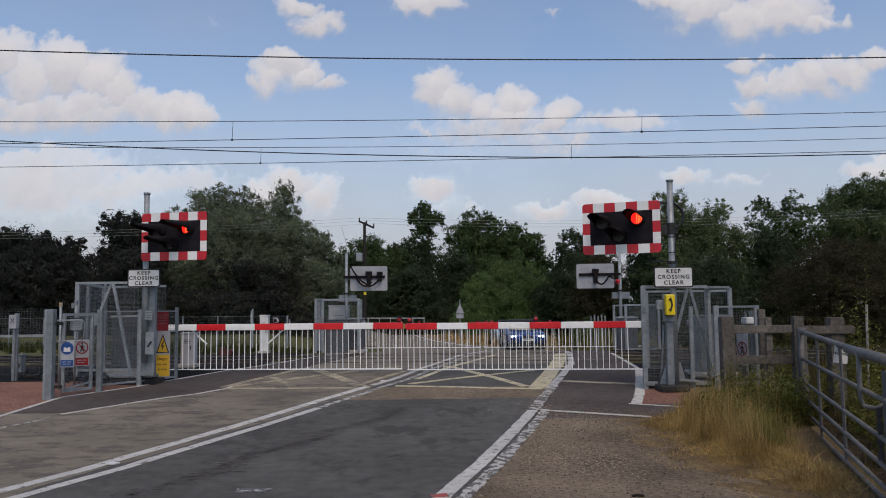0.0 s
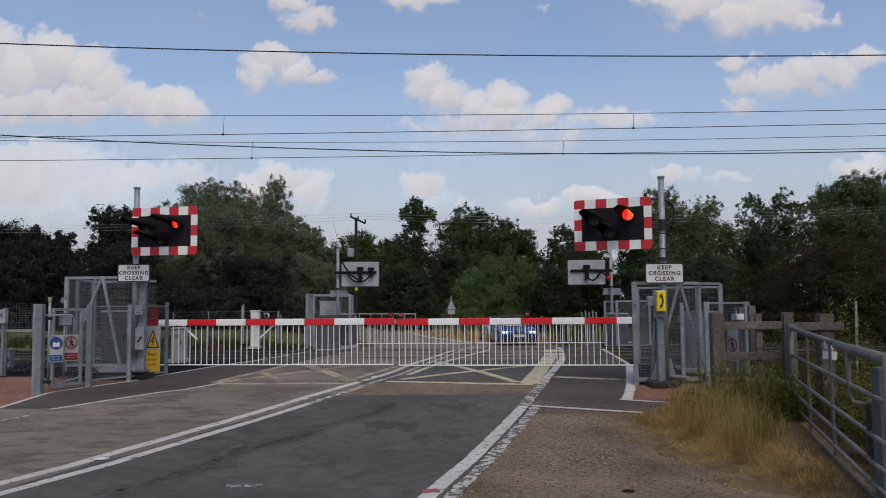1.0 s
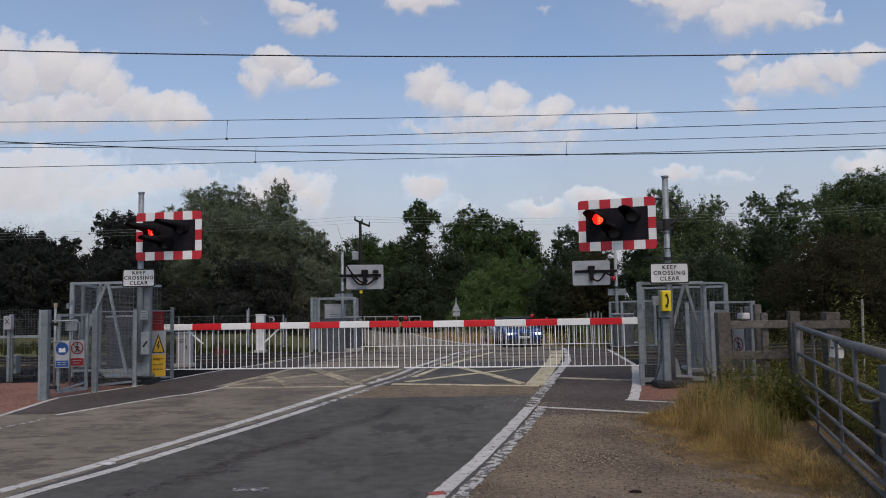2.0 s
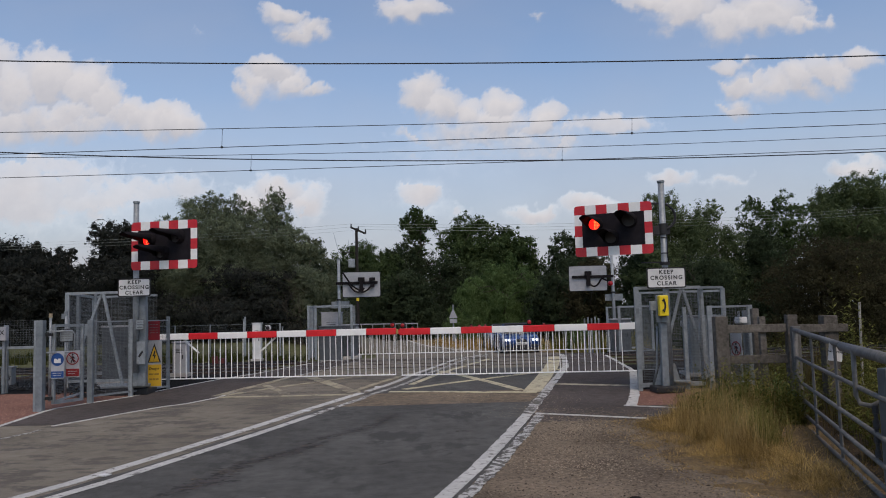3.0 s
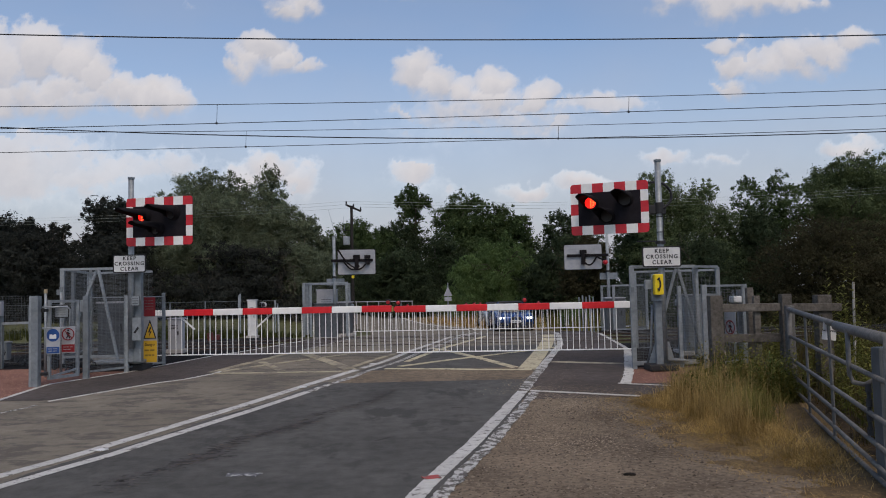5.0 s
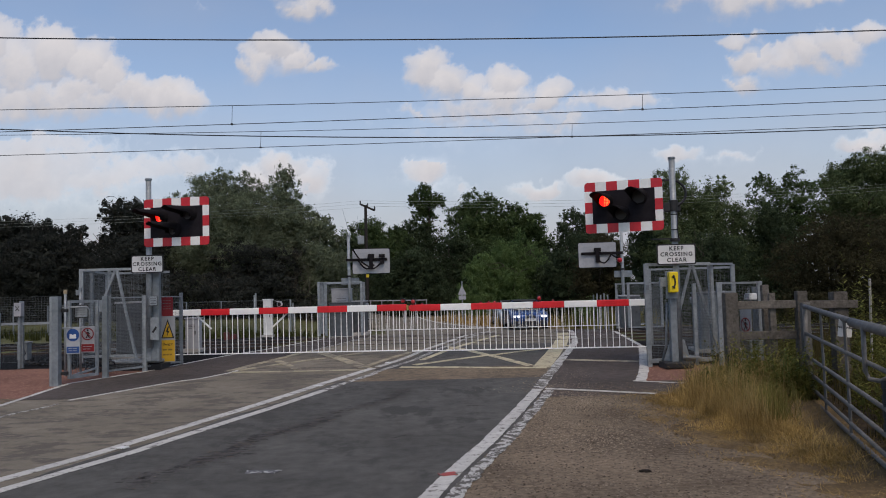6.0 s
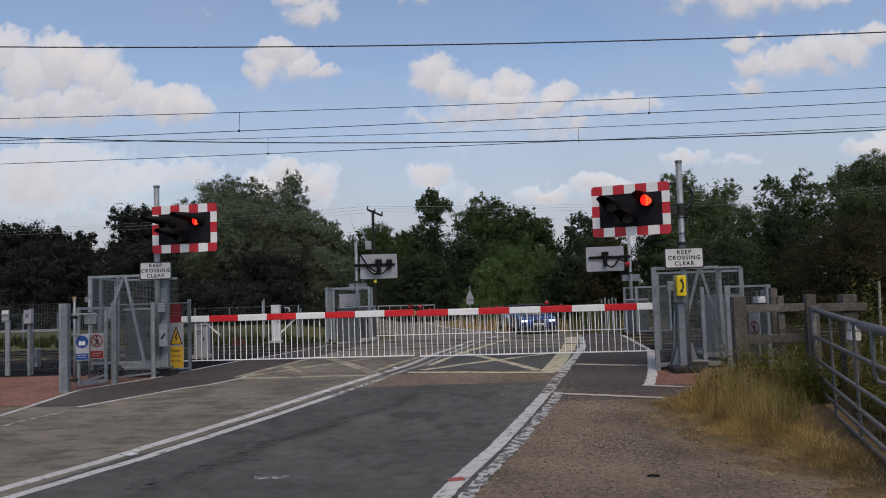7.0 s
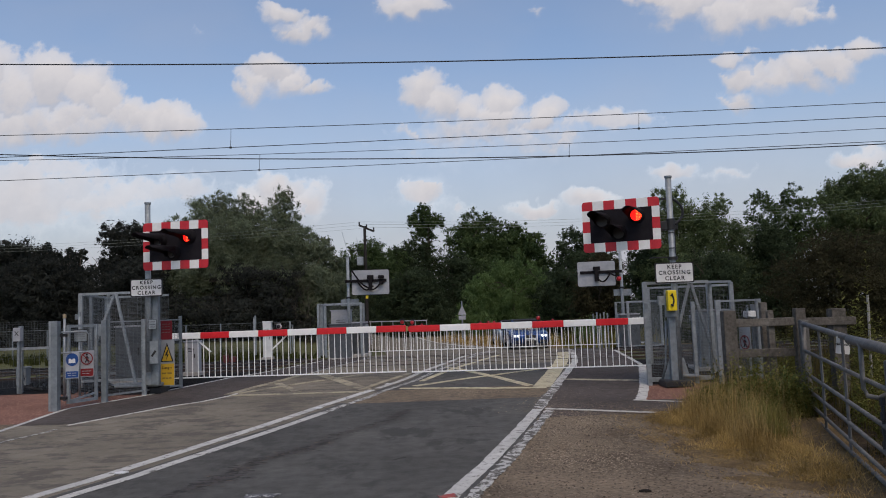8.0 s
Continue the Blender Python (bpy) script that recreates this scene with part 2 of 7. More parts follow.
HEADLIGHT = glow("headlight_lit", (0.9, 0.96, 1.0), 2.2, (0.6, 0.6, 0.6))
DARK_LENS = glassy("dark_red_lens", (0.012, 0.005, 0.006), 0.5)
RED_LENS = glassy("red_lens", (0.45, 0.015, 0.02), 0.3)


# ---- building helpers ----
def mesh_of(bm, name):
    me = bpy.data.meshes.new(name)
    bm.to_mesh(me)
    bm.free()
    return me


def shade(me, smooth):
    me.polygons.foreach_set("use_smooth", [smooth] * len(me.polygons))
    return me


def part(name, bm, material, parent=None, label="", smooth=False, at=None):
    """Link a bmesh (or a ready mesh) as one object, under a thing where one is given."""
    me = bm if isinstance(bm, bpy.types.Mesh) else shade(mesh_of(bm, name), smooth)
    if material and not me.materials:
        me.materials.append(material)
    ob = new(name, me)
    if parent:
        ob.parent = parent
    if at:
        ob.matrix_basis = at
    return tagged(ob, label)


def thing(name, at, label, category, group="", kind=""):
    ob = new(name)
    ob.empty_display_size = 0.2
    ob.matrix_basis = at
    return tagged(ob, label, category, group, kind)


def box(bm, c, s, m=None, bevel=0.0):
    """A box with centre c and size s, by the matrix m."""
    t = Matrix.LocRotScale(c, None, s)
    made = bmesh.ops.create_cube(bm, size=1, matrix=(m @ t) if m else t)["verts"]
    if bevel:
        edges = list({e for v in made for e in v.link_edges})
        bmesh.ops.bevel(bm, geom=edges, offset=bevel, segments=2, affect='EDGES', profile=0.6)
    return bm


def rod(bm, p, q, r, r2=None, n=10, caps=True):
    p, q = Vector(p), Vector(q)
    d = q - p
    m = Matrix.Translation((p + q) / 2) @ d.to_track_quat('Z', 'Y').to_matrix().to_4x4()
    bmesh.ops.create_cone(bm, cap_ends=caps, segments=n, radius1=r, radius2=r if r2 is None else r2, depth=d.length, matrix=m)
    return bm


def bar(bm, p, q, w, d, up=(0, 0, 1)):
    """A square bar from p to q, w wide and d deep."""
    p, q = Vector(p), Vector(q)
    z = (q - p).normalized()
    x = z.cross(Vector(up))
    if x.length < 1e-4:
        x = Vector((1, 0, 0))
    x.normalize()
    y = z.cross(x)
    m = Matrix((x, y, z)).transposed().to_4x4()
    m.translation = (p + q) / 2
    return box(bm, (0, 0, 0), (w, d, (q - p).length), m)


def tube(bm, pts, r, n=6):
    pts = [Vector(p) for p in pts]
    rings = []
    for i, p in enumerate(pts):
        d = (pts[min(i + 1, len(pts) - 1)] - pts[max(i - 1, 0)]).normalized()
        x = d.cross(Vector((0.13, 0.21, 0.97)))
        x.normalize()
        y = d.cross(x)
        rr = r[i] if isinstance(r, (list, tuple)) else r
        rings.append([bm.verts.new(p + rr * (math.cos(a) * x + math.sin(a) * y)) for a in [2 * math.pi * k / n for k in range(n)]])
    for a, b in zip(rings, rings[1:]):
        for k in range(n):
            bm.faces.new((a[k], a[(k + 1) % n], b[(k + 1) % n], b[k]))
    bm.faces.new(rings[0])
    bm.faces.new(reversed(rings[-1]))
    bmesh.ops.recalc_face_normals(bm, faces=bm.faces[:])
    return bm


def plate(bm, pts, t, m=None):
    """A flat polygon in the x-z plane, t thick towards +y."""
    f = [bm.verts.new((x, 0, z)) for x, z in pts]
    b = [bm.verts.new((x, t, z)) for x, z in pts]
    bm.faces.new(f)
    bm.faces.new(list(reversed(b)))
    for i in range(len(f)):
        j = (i + 1) % len(f)
        bm.faces.new((f[j], f[i], b[i], b[j]))
    bmesh.ops.recalc_face_normals(bm, faces=bm.faces[:])
    if m:
        bmesh.ops.transform(bm, matrix=m, verts=f + b)
    return bm


def rounded(w, h, r, n=4, cx=0.0, cz=0.0):
    out = []
    for sx, sz, a0 in ((1, 1, 0), (-1, 1, 90), (-1, -1, 180), (1, -1, 270)):
        for k in range(n + 1):
            a = radians(a0 + 90 * k / n)
            out.append((cx + sx * (w / 2 - r) + r * math.cos(a), cz + sz * (h / 2 - r) + r * math.sin(a)))
    return out


def disc(r, n=24, cx=0.0, cz=0.0):
    return [(cx + r * math.cos(2 * math.pi * k / n), cz + r * math.sin(2 * math.pi * k / n)) for k in range(n)]


def words(text, size, material, parent, x, z, y=-0.003, name="lettering", gap=1.0):
    cu = bpy.data.curves.new(name, 'FONT')
    cu.body, cu.size, cu.align_x, cu.align_y = text, size, 'CENTER', 'CENTER'
    cu.space_character, cu.extrude, cu.offset = gap, 0.001, 0.029 * size
    tmp = new("tmp", cu)
    me = bpy.data.meshes.new_from_object(tmp.evaluated_get(bpy.context.evaluated_depsgraph_get()))
    bpy.data.objects.remove(tmp)
    bpy.data.curves.remove(cu)
    me.materials.clear()
    return part(name, me, material, parent, at=pose(x, y, z, 90, 0, 0))


# ---- lie of the land: the road climbs to the tracks and falls away beyond ----
PROFILE = ((-3000, 0), (8, 0), (12.5, 0.17), (15, 0.26), (17, 0.30), (22, 0.30), (25, 0.21), (27, 0.12), (30, 0.0), (38.5, -0.38), (60, -0.7), (4000, -0.7))
PY, PZ = zip(*PROFILE)


def rise(x, y):
    road = float(np.interp(y, PY, PZ))
    side = min(1.0, max(0.0, (-5.5 - x) / 5.0)) * min(1.0, max(0.0, (y - 22) / 4.0))
    return road * (1 - side) + 0.28 * side


def along(line):
    """x as a function of y, from a line of (x, y)."""
    xs, ys = zip(*line)
    return lambda y: float(np.interp(y, ys, xs))


def skirt(bm, depth):
    """Close the rim of a thin layer down to the surface that it lies on."""
    for e in [e for e in bm.edges if e.is_boundary]:
        lo = [bm.verts.new((v.co.x, v.co.y, v.co.z - depth - 0.002)) for v in e.verts]
        bm.faces.new((e.verts[0], e.verts[1], lo[1], lo[0]))


def sheet(name, left, right, y0, y1, lift, material, cols=4, step=0.5, thick=0.0, parent=None, wobble=0.0):
    """A strip of ground between two lines, following the rise."""
    bm = bmesh.new()
    ys = sorted({y0, y1} | {step * k for k in range(math.ceil(y0 / step), math.floor(y1 / step) + 1)})
    rows = []
    for y in ys:
        a, b = left(y), right(y)
        row = []
        for k in range(cols + 1):
            x = a + (b - a) * k / cols
            if wobble and k in (0, cols):
                x += wobble * (noise.noise(Vector((x * 0.3 + k, y * 1.7, 3.1))) + 0.5 * noise.noise(Vector((k, y * 6.1, 1.3))))
            row.append(bm.verts.new((x, y, rise(x, y) + lift)))
        rows.append(row)
    for a, b in zip(rows, rows[1:]):
        for k in range(cols):
            bm.faces.new((a[k], a[k + 1], b[k + 1], b[k]))
    if lift > 0:
        skirt(bm, lift)
    return part(name, bm, material, parent)


def stripe(name, pts, w, material, parent=None, lift=0.005, step=0.35, wobble=0.006, w1=None):
    """A painted line of width w along points on the ground."""
    pts = [Vector((x, y, 0)) for x, y in pts]
    fine = []
    for a, b in zip(pts, pts[1:]):
        n = max(1, int((b - a).length / step))
        fine += [a.lerp(b, i / n) for i in range(n)]
    fine.append(pts[-1])
    bm = bmesh.new()
    last = None
    for i, p in enumerate(fine):
        d = (fine[min(i + 1, len(fine) - 1)] - fine[max(i - 1, 0)]).normalized()
        s = Vector((d.y, -d.x, 0))
        ww = w if w1 is None else w + (w1 - w) * i / (len(fine) - 1)
        e, f = (wobble * (0.5 * noise.noise(Vector((p.x * 4, p.y * 4, k))) + noise.noise(Vector((p.x * 17, p.y * 17, k + 2)))) for k in (0.7, 9.1))
        l, r = p - s * (ww / 2 + e), p + s * (ww / 2 + f)
        cur = [bm.verts.new((v.x, v.y, rise(v.x, v.y) + lift)) for v in (l, r)]
        if last:
            bm.faces.new((last[0], last[1], cur[1], cur[0]))
        last = cur
    bmesh.ops.recalc_face_normals(bm, faces=bm.faces[:])
    skirt(bm, lift)
    return part(name, bm, material, parent)


def far(v):
    return lambda y: v


# ---- ground: one sheet to the horizon ----
def ground():
    ys = [-1500, -300, -60, -20, -8, 0, 4] + [6 + 0.75 * i for i in range(70)] + [60, 66, 75, 90, 120, 200, 500, 1500, 3500]
    xs = [-3000, -600, -200, -90, -50, -35, -25] + [-20 + 1.0 * i for i in range(41)] + [25, 35, 50, 90, 200, 600, 3000]
    bm = bmesh.new()
    rows = [[bm.verts.new((x, y, rise(x, y) - 0.035 + (0.03 * noise.noise(Vector((x * 0.4, y * 0.4, 0))) if abs(x) > 9 else 0))) for x in xs] for y in sorted(set(ys))]
    for a, b in zip(rows, rows[1:]):
        for k in range(len(xs) - 1):
            bm.faces.new((a[k], a[k + 1], b[k + 1], b[k]))
    tagged(part("ground", bm, GRASS_G, smooth=True), "rough dry grass ground reaching to the tree line", "ground", kind="structure")


ground()

KERB_L = along([(-6.6, 2), (-6.2, 10), (-6.15, 11.19), (-6.16, 13.02), (-5.4, 14.29), (-5.1, 15.3), (-4.21, 18.42), (-3.59, 21.67), (-3.28, 25.12), (-2.9, 30), (-2.9, 38), (-3.6, 46), (-8, 60), (-17, 80), (-34, 110)])
ROAD_L = along([(-6.0, 8), (-5.64, 10.27), (-5.4, 10.83), (-5.35, 11.32), (-4.39, 12.89), (-4.08, 13.19), (-3.75, 13.86), (-3.61, 14.87), (-3.02, 17.51), (-2.31, 22.54), (-2.4, 38)])
CENTRE = along([(-4.5, 5), (-3.85, 7.02), (-3.61, 7.75), (-3.39, 8.4), (-3.10, 9.12), (-2.92, 9.6), (-2.72, 10.1), (-2.5, 10.7), (-2.25, 11.41), (-1.98, 12.2), (-1.67, 13.05), (-1.33, 14.0), (-0.92, 15.1), (-0.08, 19.36), (0.74, 23.89), (1.55, 31), (2.0, 38.6)])
EDGE_R = along([(-1.1, 2), (-0.04, 6.58), (0.22, 7.55), (0.8, 9.63), (1.2, 11.13), (1.65, 12.95), (2.22, 15.26), (2.82, 17.86), (3.24, 20.64), (4.11, 26.94), (5.0, 33), (5.3, 38), (5.0, 40), (3.8, 42), (2.3, 44.0), (1.2, 47.5), (-0.4, 58), (-2.1, 70), (-2.9, 77), (-5.5, 88), (-20, 110)])
FOOT_R = along([(2.74, 11.6), (3.04, 12.6), (3.36, 13.87), (3.93, 16.3), (4.34, 19.7), (4.68, 22.69), (5.68, 29.53), (6.2, 33)])

road = tagged(new("road"), "two-lane grey asphalt road crossing the railway", "road", kind="structure")
sheet("carriageway", lambda y: KERB_L(y) if y > 11.2 else -9.5 + 3.35 * max(0, (y - 6) / 5.2), EDGE_R, -60, 108, 0.0, ASPH_OLD, 8, parent=road)
sheet("asphalt_patch", lambda y: CENTRE(y) + 0.22 + 0.03 * math.sin(y * 3), lambda y: EDGE_R(y) + 0.13, -60, 12.5, 0.0015, ASPH_NEW, 4, 0.2, parent=road, wobble=0.07)
sheet("dusty_strip", lambda y: CENTRE(y) + 0.3, lambda y: EDGE_R(y) - 0.1, 12.35, 13.75, 0.003, ASPH_BROWN, 4, 0.25, parent=road, wobble=0.05)
sheet("box_asphalt", lambda y: CENTRE(y) + 0.15, lambda y: EDGE_R(y) - 0.1, 13.7, 18.2, 0.0015, ASPH_NEW, 4, parent=road)
tagged(sheet("pavement", KERB_L, ROAD_L, 11.4, 26, 0.002, TARMAC, 3, wobble=0.015), "dark tarmac footway along the road edge", "pavement", kind="structure")
tagged(sheet("pavement", EDGE_R, FOOT_R, 11.6, 30, 0.004, TARMAC, 3, 0.25), "dark tarmac footway beside the barrier cage", "pavement", kind="structure")
tagged(sheet("pavement", lambda y: EDGE_R(y), lambda y: 3.5, 10.55, 11.66, 0.002, TARMAC, 3, 0.25), "dark tarmac apron at the footway's end", "pavement", kind="structure")
tagged(sheet("gravel_verge", lambda y: EDGE_R(y) - 0.02, lambda y: 4.6, -60, 11.0, -0.004, GRAVEL, 6, 0.5, wobble=0.05), "dusty gravel verge beside the road", "verge", kind="structure")
tagged(sheet("shale_bed", far(-14.0), lambda y: KERB_L(y) + 0.01, 11.6, 15.2, -0.003, SHALE, 6, 0.5), "red shale bed round the pedestrian gate", "gravel", kind="structure")
tagged(sheet("shale_bed", lambda y: FOOT_R(y) - 0.01, lambda y: 4.9, 11.35, 13.35, -0.001, SHALE, 4, 0.25), "red shale bed round the signal base", "gravel", kind="structure")
# the left strip's near-black colour stands in for shade beside the road
tagged(sheet("cess", far(-60.0), lambda y: KERB_L(y) + 0.01, 14.8, 18.5, -0.010, BALLAST_SHADED, 8, 0.5), "trackside stone between gate and rails, shade put into its colour", "ballast", kind="structure")
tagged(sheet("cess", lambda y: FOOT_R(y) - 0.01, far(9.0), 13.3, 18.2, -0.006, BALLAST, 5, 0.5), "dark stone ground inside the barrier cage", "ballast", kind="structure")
tagged(sheet("shoulder", far(-14.0), lambda y: -6.2 if y > 9 else -7.3, -60, 11.7, -0.010, ASPH_BROWN, 5, 0.5, wobble=0.05), "dusty road shoulder by the gate", "verge", kind="structure")


tagged(sheet("dry_verge", lambda y: EDGE_R(y) - 0.02, lambda y: EDGE_R(y) + 5.5, 34.0, 106, 0.012, surf("dry_verge_grass", (0.13, 0.095, 0.05), (0.25, 0.185, 0.10), 3, 0.95, 0, 0.5, 30, 0.3, 0.4), 5, 1.0, wobble=0.1), "dry straw-brown verge round the road bend", "verge", kind="structure")


def off(line, d):
    return lambda y: line(y) + d


def run(line, y0, y1, n=30):
    return [(line(y0 + (y1 - y0) * i / n), y0 + (y1 - y0) * i / n) for i in range(n + 1)]


marks = tagged(new("road_markings"), "worn white lines and faded yellow box on the road", "road marking", kind="structure")
stripe("line", run(off(CENTRE, 0.03), -60, 13.9, 220), 0.14, WHITE_LINE, marks)
stripe("line", run(off(CENTRE, 0.375), -60, 11.6, 220), 0.125, WHITE_LINE, marks)
stripe("line", run(off(CENTRE, 0.375), 11.6, 13.25, 12), 0.115, WHITE_FLAKED, marks, step=0.06, wobble=0.025)
stripe("line", run(off(CENTRE, 0.04), 14.1, 38.5), 0.11, WHITE_LINE, marks)
stripe("line", run(off(CENTRE, 0.32), 13.3, 38.5), 0.10, WHITE_WORN, marks)
stripe("line", run(off(EDGE_R, 0.0), -60, 11.2, 150), 0.145, WHITE_LINE, marks, step=0.05, wobble=0.012)
stripe("line", run(off(EDGE_R, 0.185), -60, 11.1, 150), 0.12, WHITE_FLAKED, marks, lift=0.004, step=0.05, wobble=0.03)
stripe("line", run(EDGE_R, 11.25, 14.0, 14), 0.155, WHITE_BROKEN, marks, wobble=0.03)
stripe("line", run(EDGE_R, 14.0, 27, 30), 0.14, WHITE_LINE, marks, wobble=0.015)
stripe("line", run(EDGE_R, 41, 100, 60), 0.16, WHITE_LINE, marks, lift=0.016)
stripe("line", run(KERB_L, 10.2, 26, 50), 0.075, WHITE_LINE, marks)
stripe("line", run(off(ROAD_L, 0.0), 11.3, 14.2), 0.06, WHITE_LINE, marks)
stripe("line", run(off(ROAD_L, 0.0), 9.2, 11.0), 0.05, WHITE_WORN, marks)
stripe("line", run(off(ROAD_L, 0.0), 14.2, 24), 0.06, WHITE_WORN, marks)
stripe("line", run(FOOT_R, 16.4, 23, 24), 0.09, WHITE_LINE, marks, step=0.06, wobble=0.015)
stripe("line", run(FOOT_R, 11.66, 16.4, 24), 0.15, WHITE_LINE, marks, step=0.06, wobble=0.022)
stripe("line", [(2.66, 11.68), (3.35, 11.33), (3.75, 11.2)], 0.05, WHITE_LINE, marks, lift=0.0085)
stripe("line", [(1.33, 11.21), (2.0, 10.89), (2.93, 10.43), (3.4, 10.25)], 0.075, WHITE_LINE, marks, lift=0.0085)
stripe("line", [(1.98, 14.43), (3.28, 13.86)], 0.20, YELLOW_FAINT, marks, step=0.06, wobble=0.03)
# yellow box, both halves
stripe("yellow_line", [(-0.85, 13.95), (0.0, 13.78), (0.7, 13.57), (1.62, 13.38)], 0.15, YELLOW_LINE, marks, lift=0.0055)
stripe("yellow_line", [(1.54, 13.45), (1.95, 15.2), (2.45, 17.6), (2.95, 20.5), (3.3, 23)], 0.30, YELLOW_LINE, marks, lift=0.0055)
stripe("yellow_line", [(1.38, 13.7), (0.39, 16.61), (0.0, 17.8)], 0.16, YELLOW_LINE, marks, lift=0.0065)
stripe("yellow_line", [(-0.62, 14.2), (0.6, 15.3), (1.89, 16.44), (2.6, 17.2)], 0.13, YELLOW_LINE, marks, lift=0.0075)
stripe("yellow_line", [(-0.5, 14.9), (0.3, 18.0), (1.4, 22)], 0.12, YELLOW_LINE, marks, lift=0.0065)
stripe("yellow_line", [(-3.75, 13.86), (-2.6, 13.8), (-1.45, 13.74)], 0.14, YELLOW_FAINT, marks, lift=0.0055)
stripe("yellow_line", [(-3.85, 14.0), (-3.44, 15.54), (-3.02, 17.51)], 0.15, YELLOW_FAINT, marks, lift=0.0065)
stripe("yellow_line", [(-1.44, 13.95), (-2.69, 16.97)], 0.22, YELLOW_FAINT, marks, lift=0.0065)
stripe("yellow_line", [(-3.7, 14.1), (-1.9, 16.5), (-1.0, 17.6)], 0.13, YELLOW_FAINT, marks, lift=0.0075)
stripe("yellow_line", [(-1.5, 14.1), (-0.6, 17.2)], 0.12, YELLOW_FAINT, marks, lift=0.0065)
stripe("yellow_line", [(-2.64, 14.0), (-3.33, 15.53)], 0.14, YELLOW_FAINT, marks, lift=0.0085)


# ---- railway: two tracks across the road ----
TRACK_SLOPE = -0.02


def railway():
    slope = TRACK_SLOPE
    bm = bmesh.new()
    for x0, x1 in ((-160, -4.4), (5.2, 160)):
        n = 40
        prof = ((17.75, -0.06), (18.3, 0.06), (25.0, 0.03), (25.7, -0.1))
        rows = []
        for i in range(n + 1):
            x = x0 + (x1 - x0) * i / n
            rows.append([bm.verts.new((x, y + slope * x, 0.22 + dz + 0.02 * noise.noise(Vector((x, y, 0))))) for y, dz in prof])
        for a, b in zip(rows, rows[1:]):
            for k in range(3):
                bm.faces.new((a[k], b[k], b[k + 1], a[k + 1]))
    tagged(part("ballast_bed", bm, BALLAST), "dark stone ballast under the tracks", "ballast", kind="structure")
    sl = mesh_of(box(bmesh.new(), (0, 0, 0), (0.25, 2.5, 0.12), bevel=0.012), "sleeper")
    for yc in (20.0, 23.3):
        track = tagged(new("railway_track"), "steel rails on concrete sleepers", "railway track", kind="structure")
        for s in (-0.72, 0.72):
            bm = bmesh.new()
            z = rise(0, yc + s) + 0.012
            for w, h, c in ((0.07, 0.045, -0.0225), (0.018, 0.08, -0.085), (0.13, 0.02, -0.135)):
                bar(bm, (-160, yc + s - slope * 160, z + c), (160, yc + s + slope * 160, z + c), w, h)
            part("rail", bm, RUST, track)
            bm = bmesh.new()
            bar(bm, (-160, yc + s - slope * 160, z + 0.003), (160, yc + s + slope * 160, z + 0.003), 0.05, 0.004)
            part("rail_head", bm, RAIL_TOP, track, "polished running surface")
        for side, n in ((-1, 70), (1, 30)):
            for i in range(n):
                x = (-5.1 - 0.65 * i) if side < 0 else (5.9 + 0.65 * i)
                ob = part("sleeper", sl, SLEEPER, track, at=pose(x, yc + slope * x, 0.22, 0, 0, random.uniform(-1, 1)))


railway()


# ---- trees ----
LEAF_DARK = leafy("dark_leaves", (0.030, 0.042, 0.023), (0.066, 0.087, 0.047))
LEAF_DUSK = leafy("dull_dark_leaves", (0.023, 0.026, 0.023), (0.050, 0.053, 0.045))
LEAF_SAGE = leafy("sage_leaves", (0.066, 0.088, 0.041), (0.125, 0.160, 0.076))
LEAF_MID = leafy("green_leaves", (0.043, 0.064, 0.026), (0.090, 0.127, 0.053))
LEAF_WILLOW = leafy("willow_leaves", (0.104, 0.124, 0.078), (0.170, 0.198, 0.125))
LEAF_BRIGHT = leafy("young_leaves", (0.080, 0.127, 0.045), (0.150, 0.220, 0.086))
LEAF_BROWN = leafy("brownish_hedge_leaves", (0.038, 0.036, 0.021), (0.072, 0.066, 0.036))


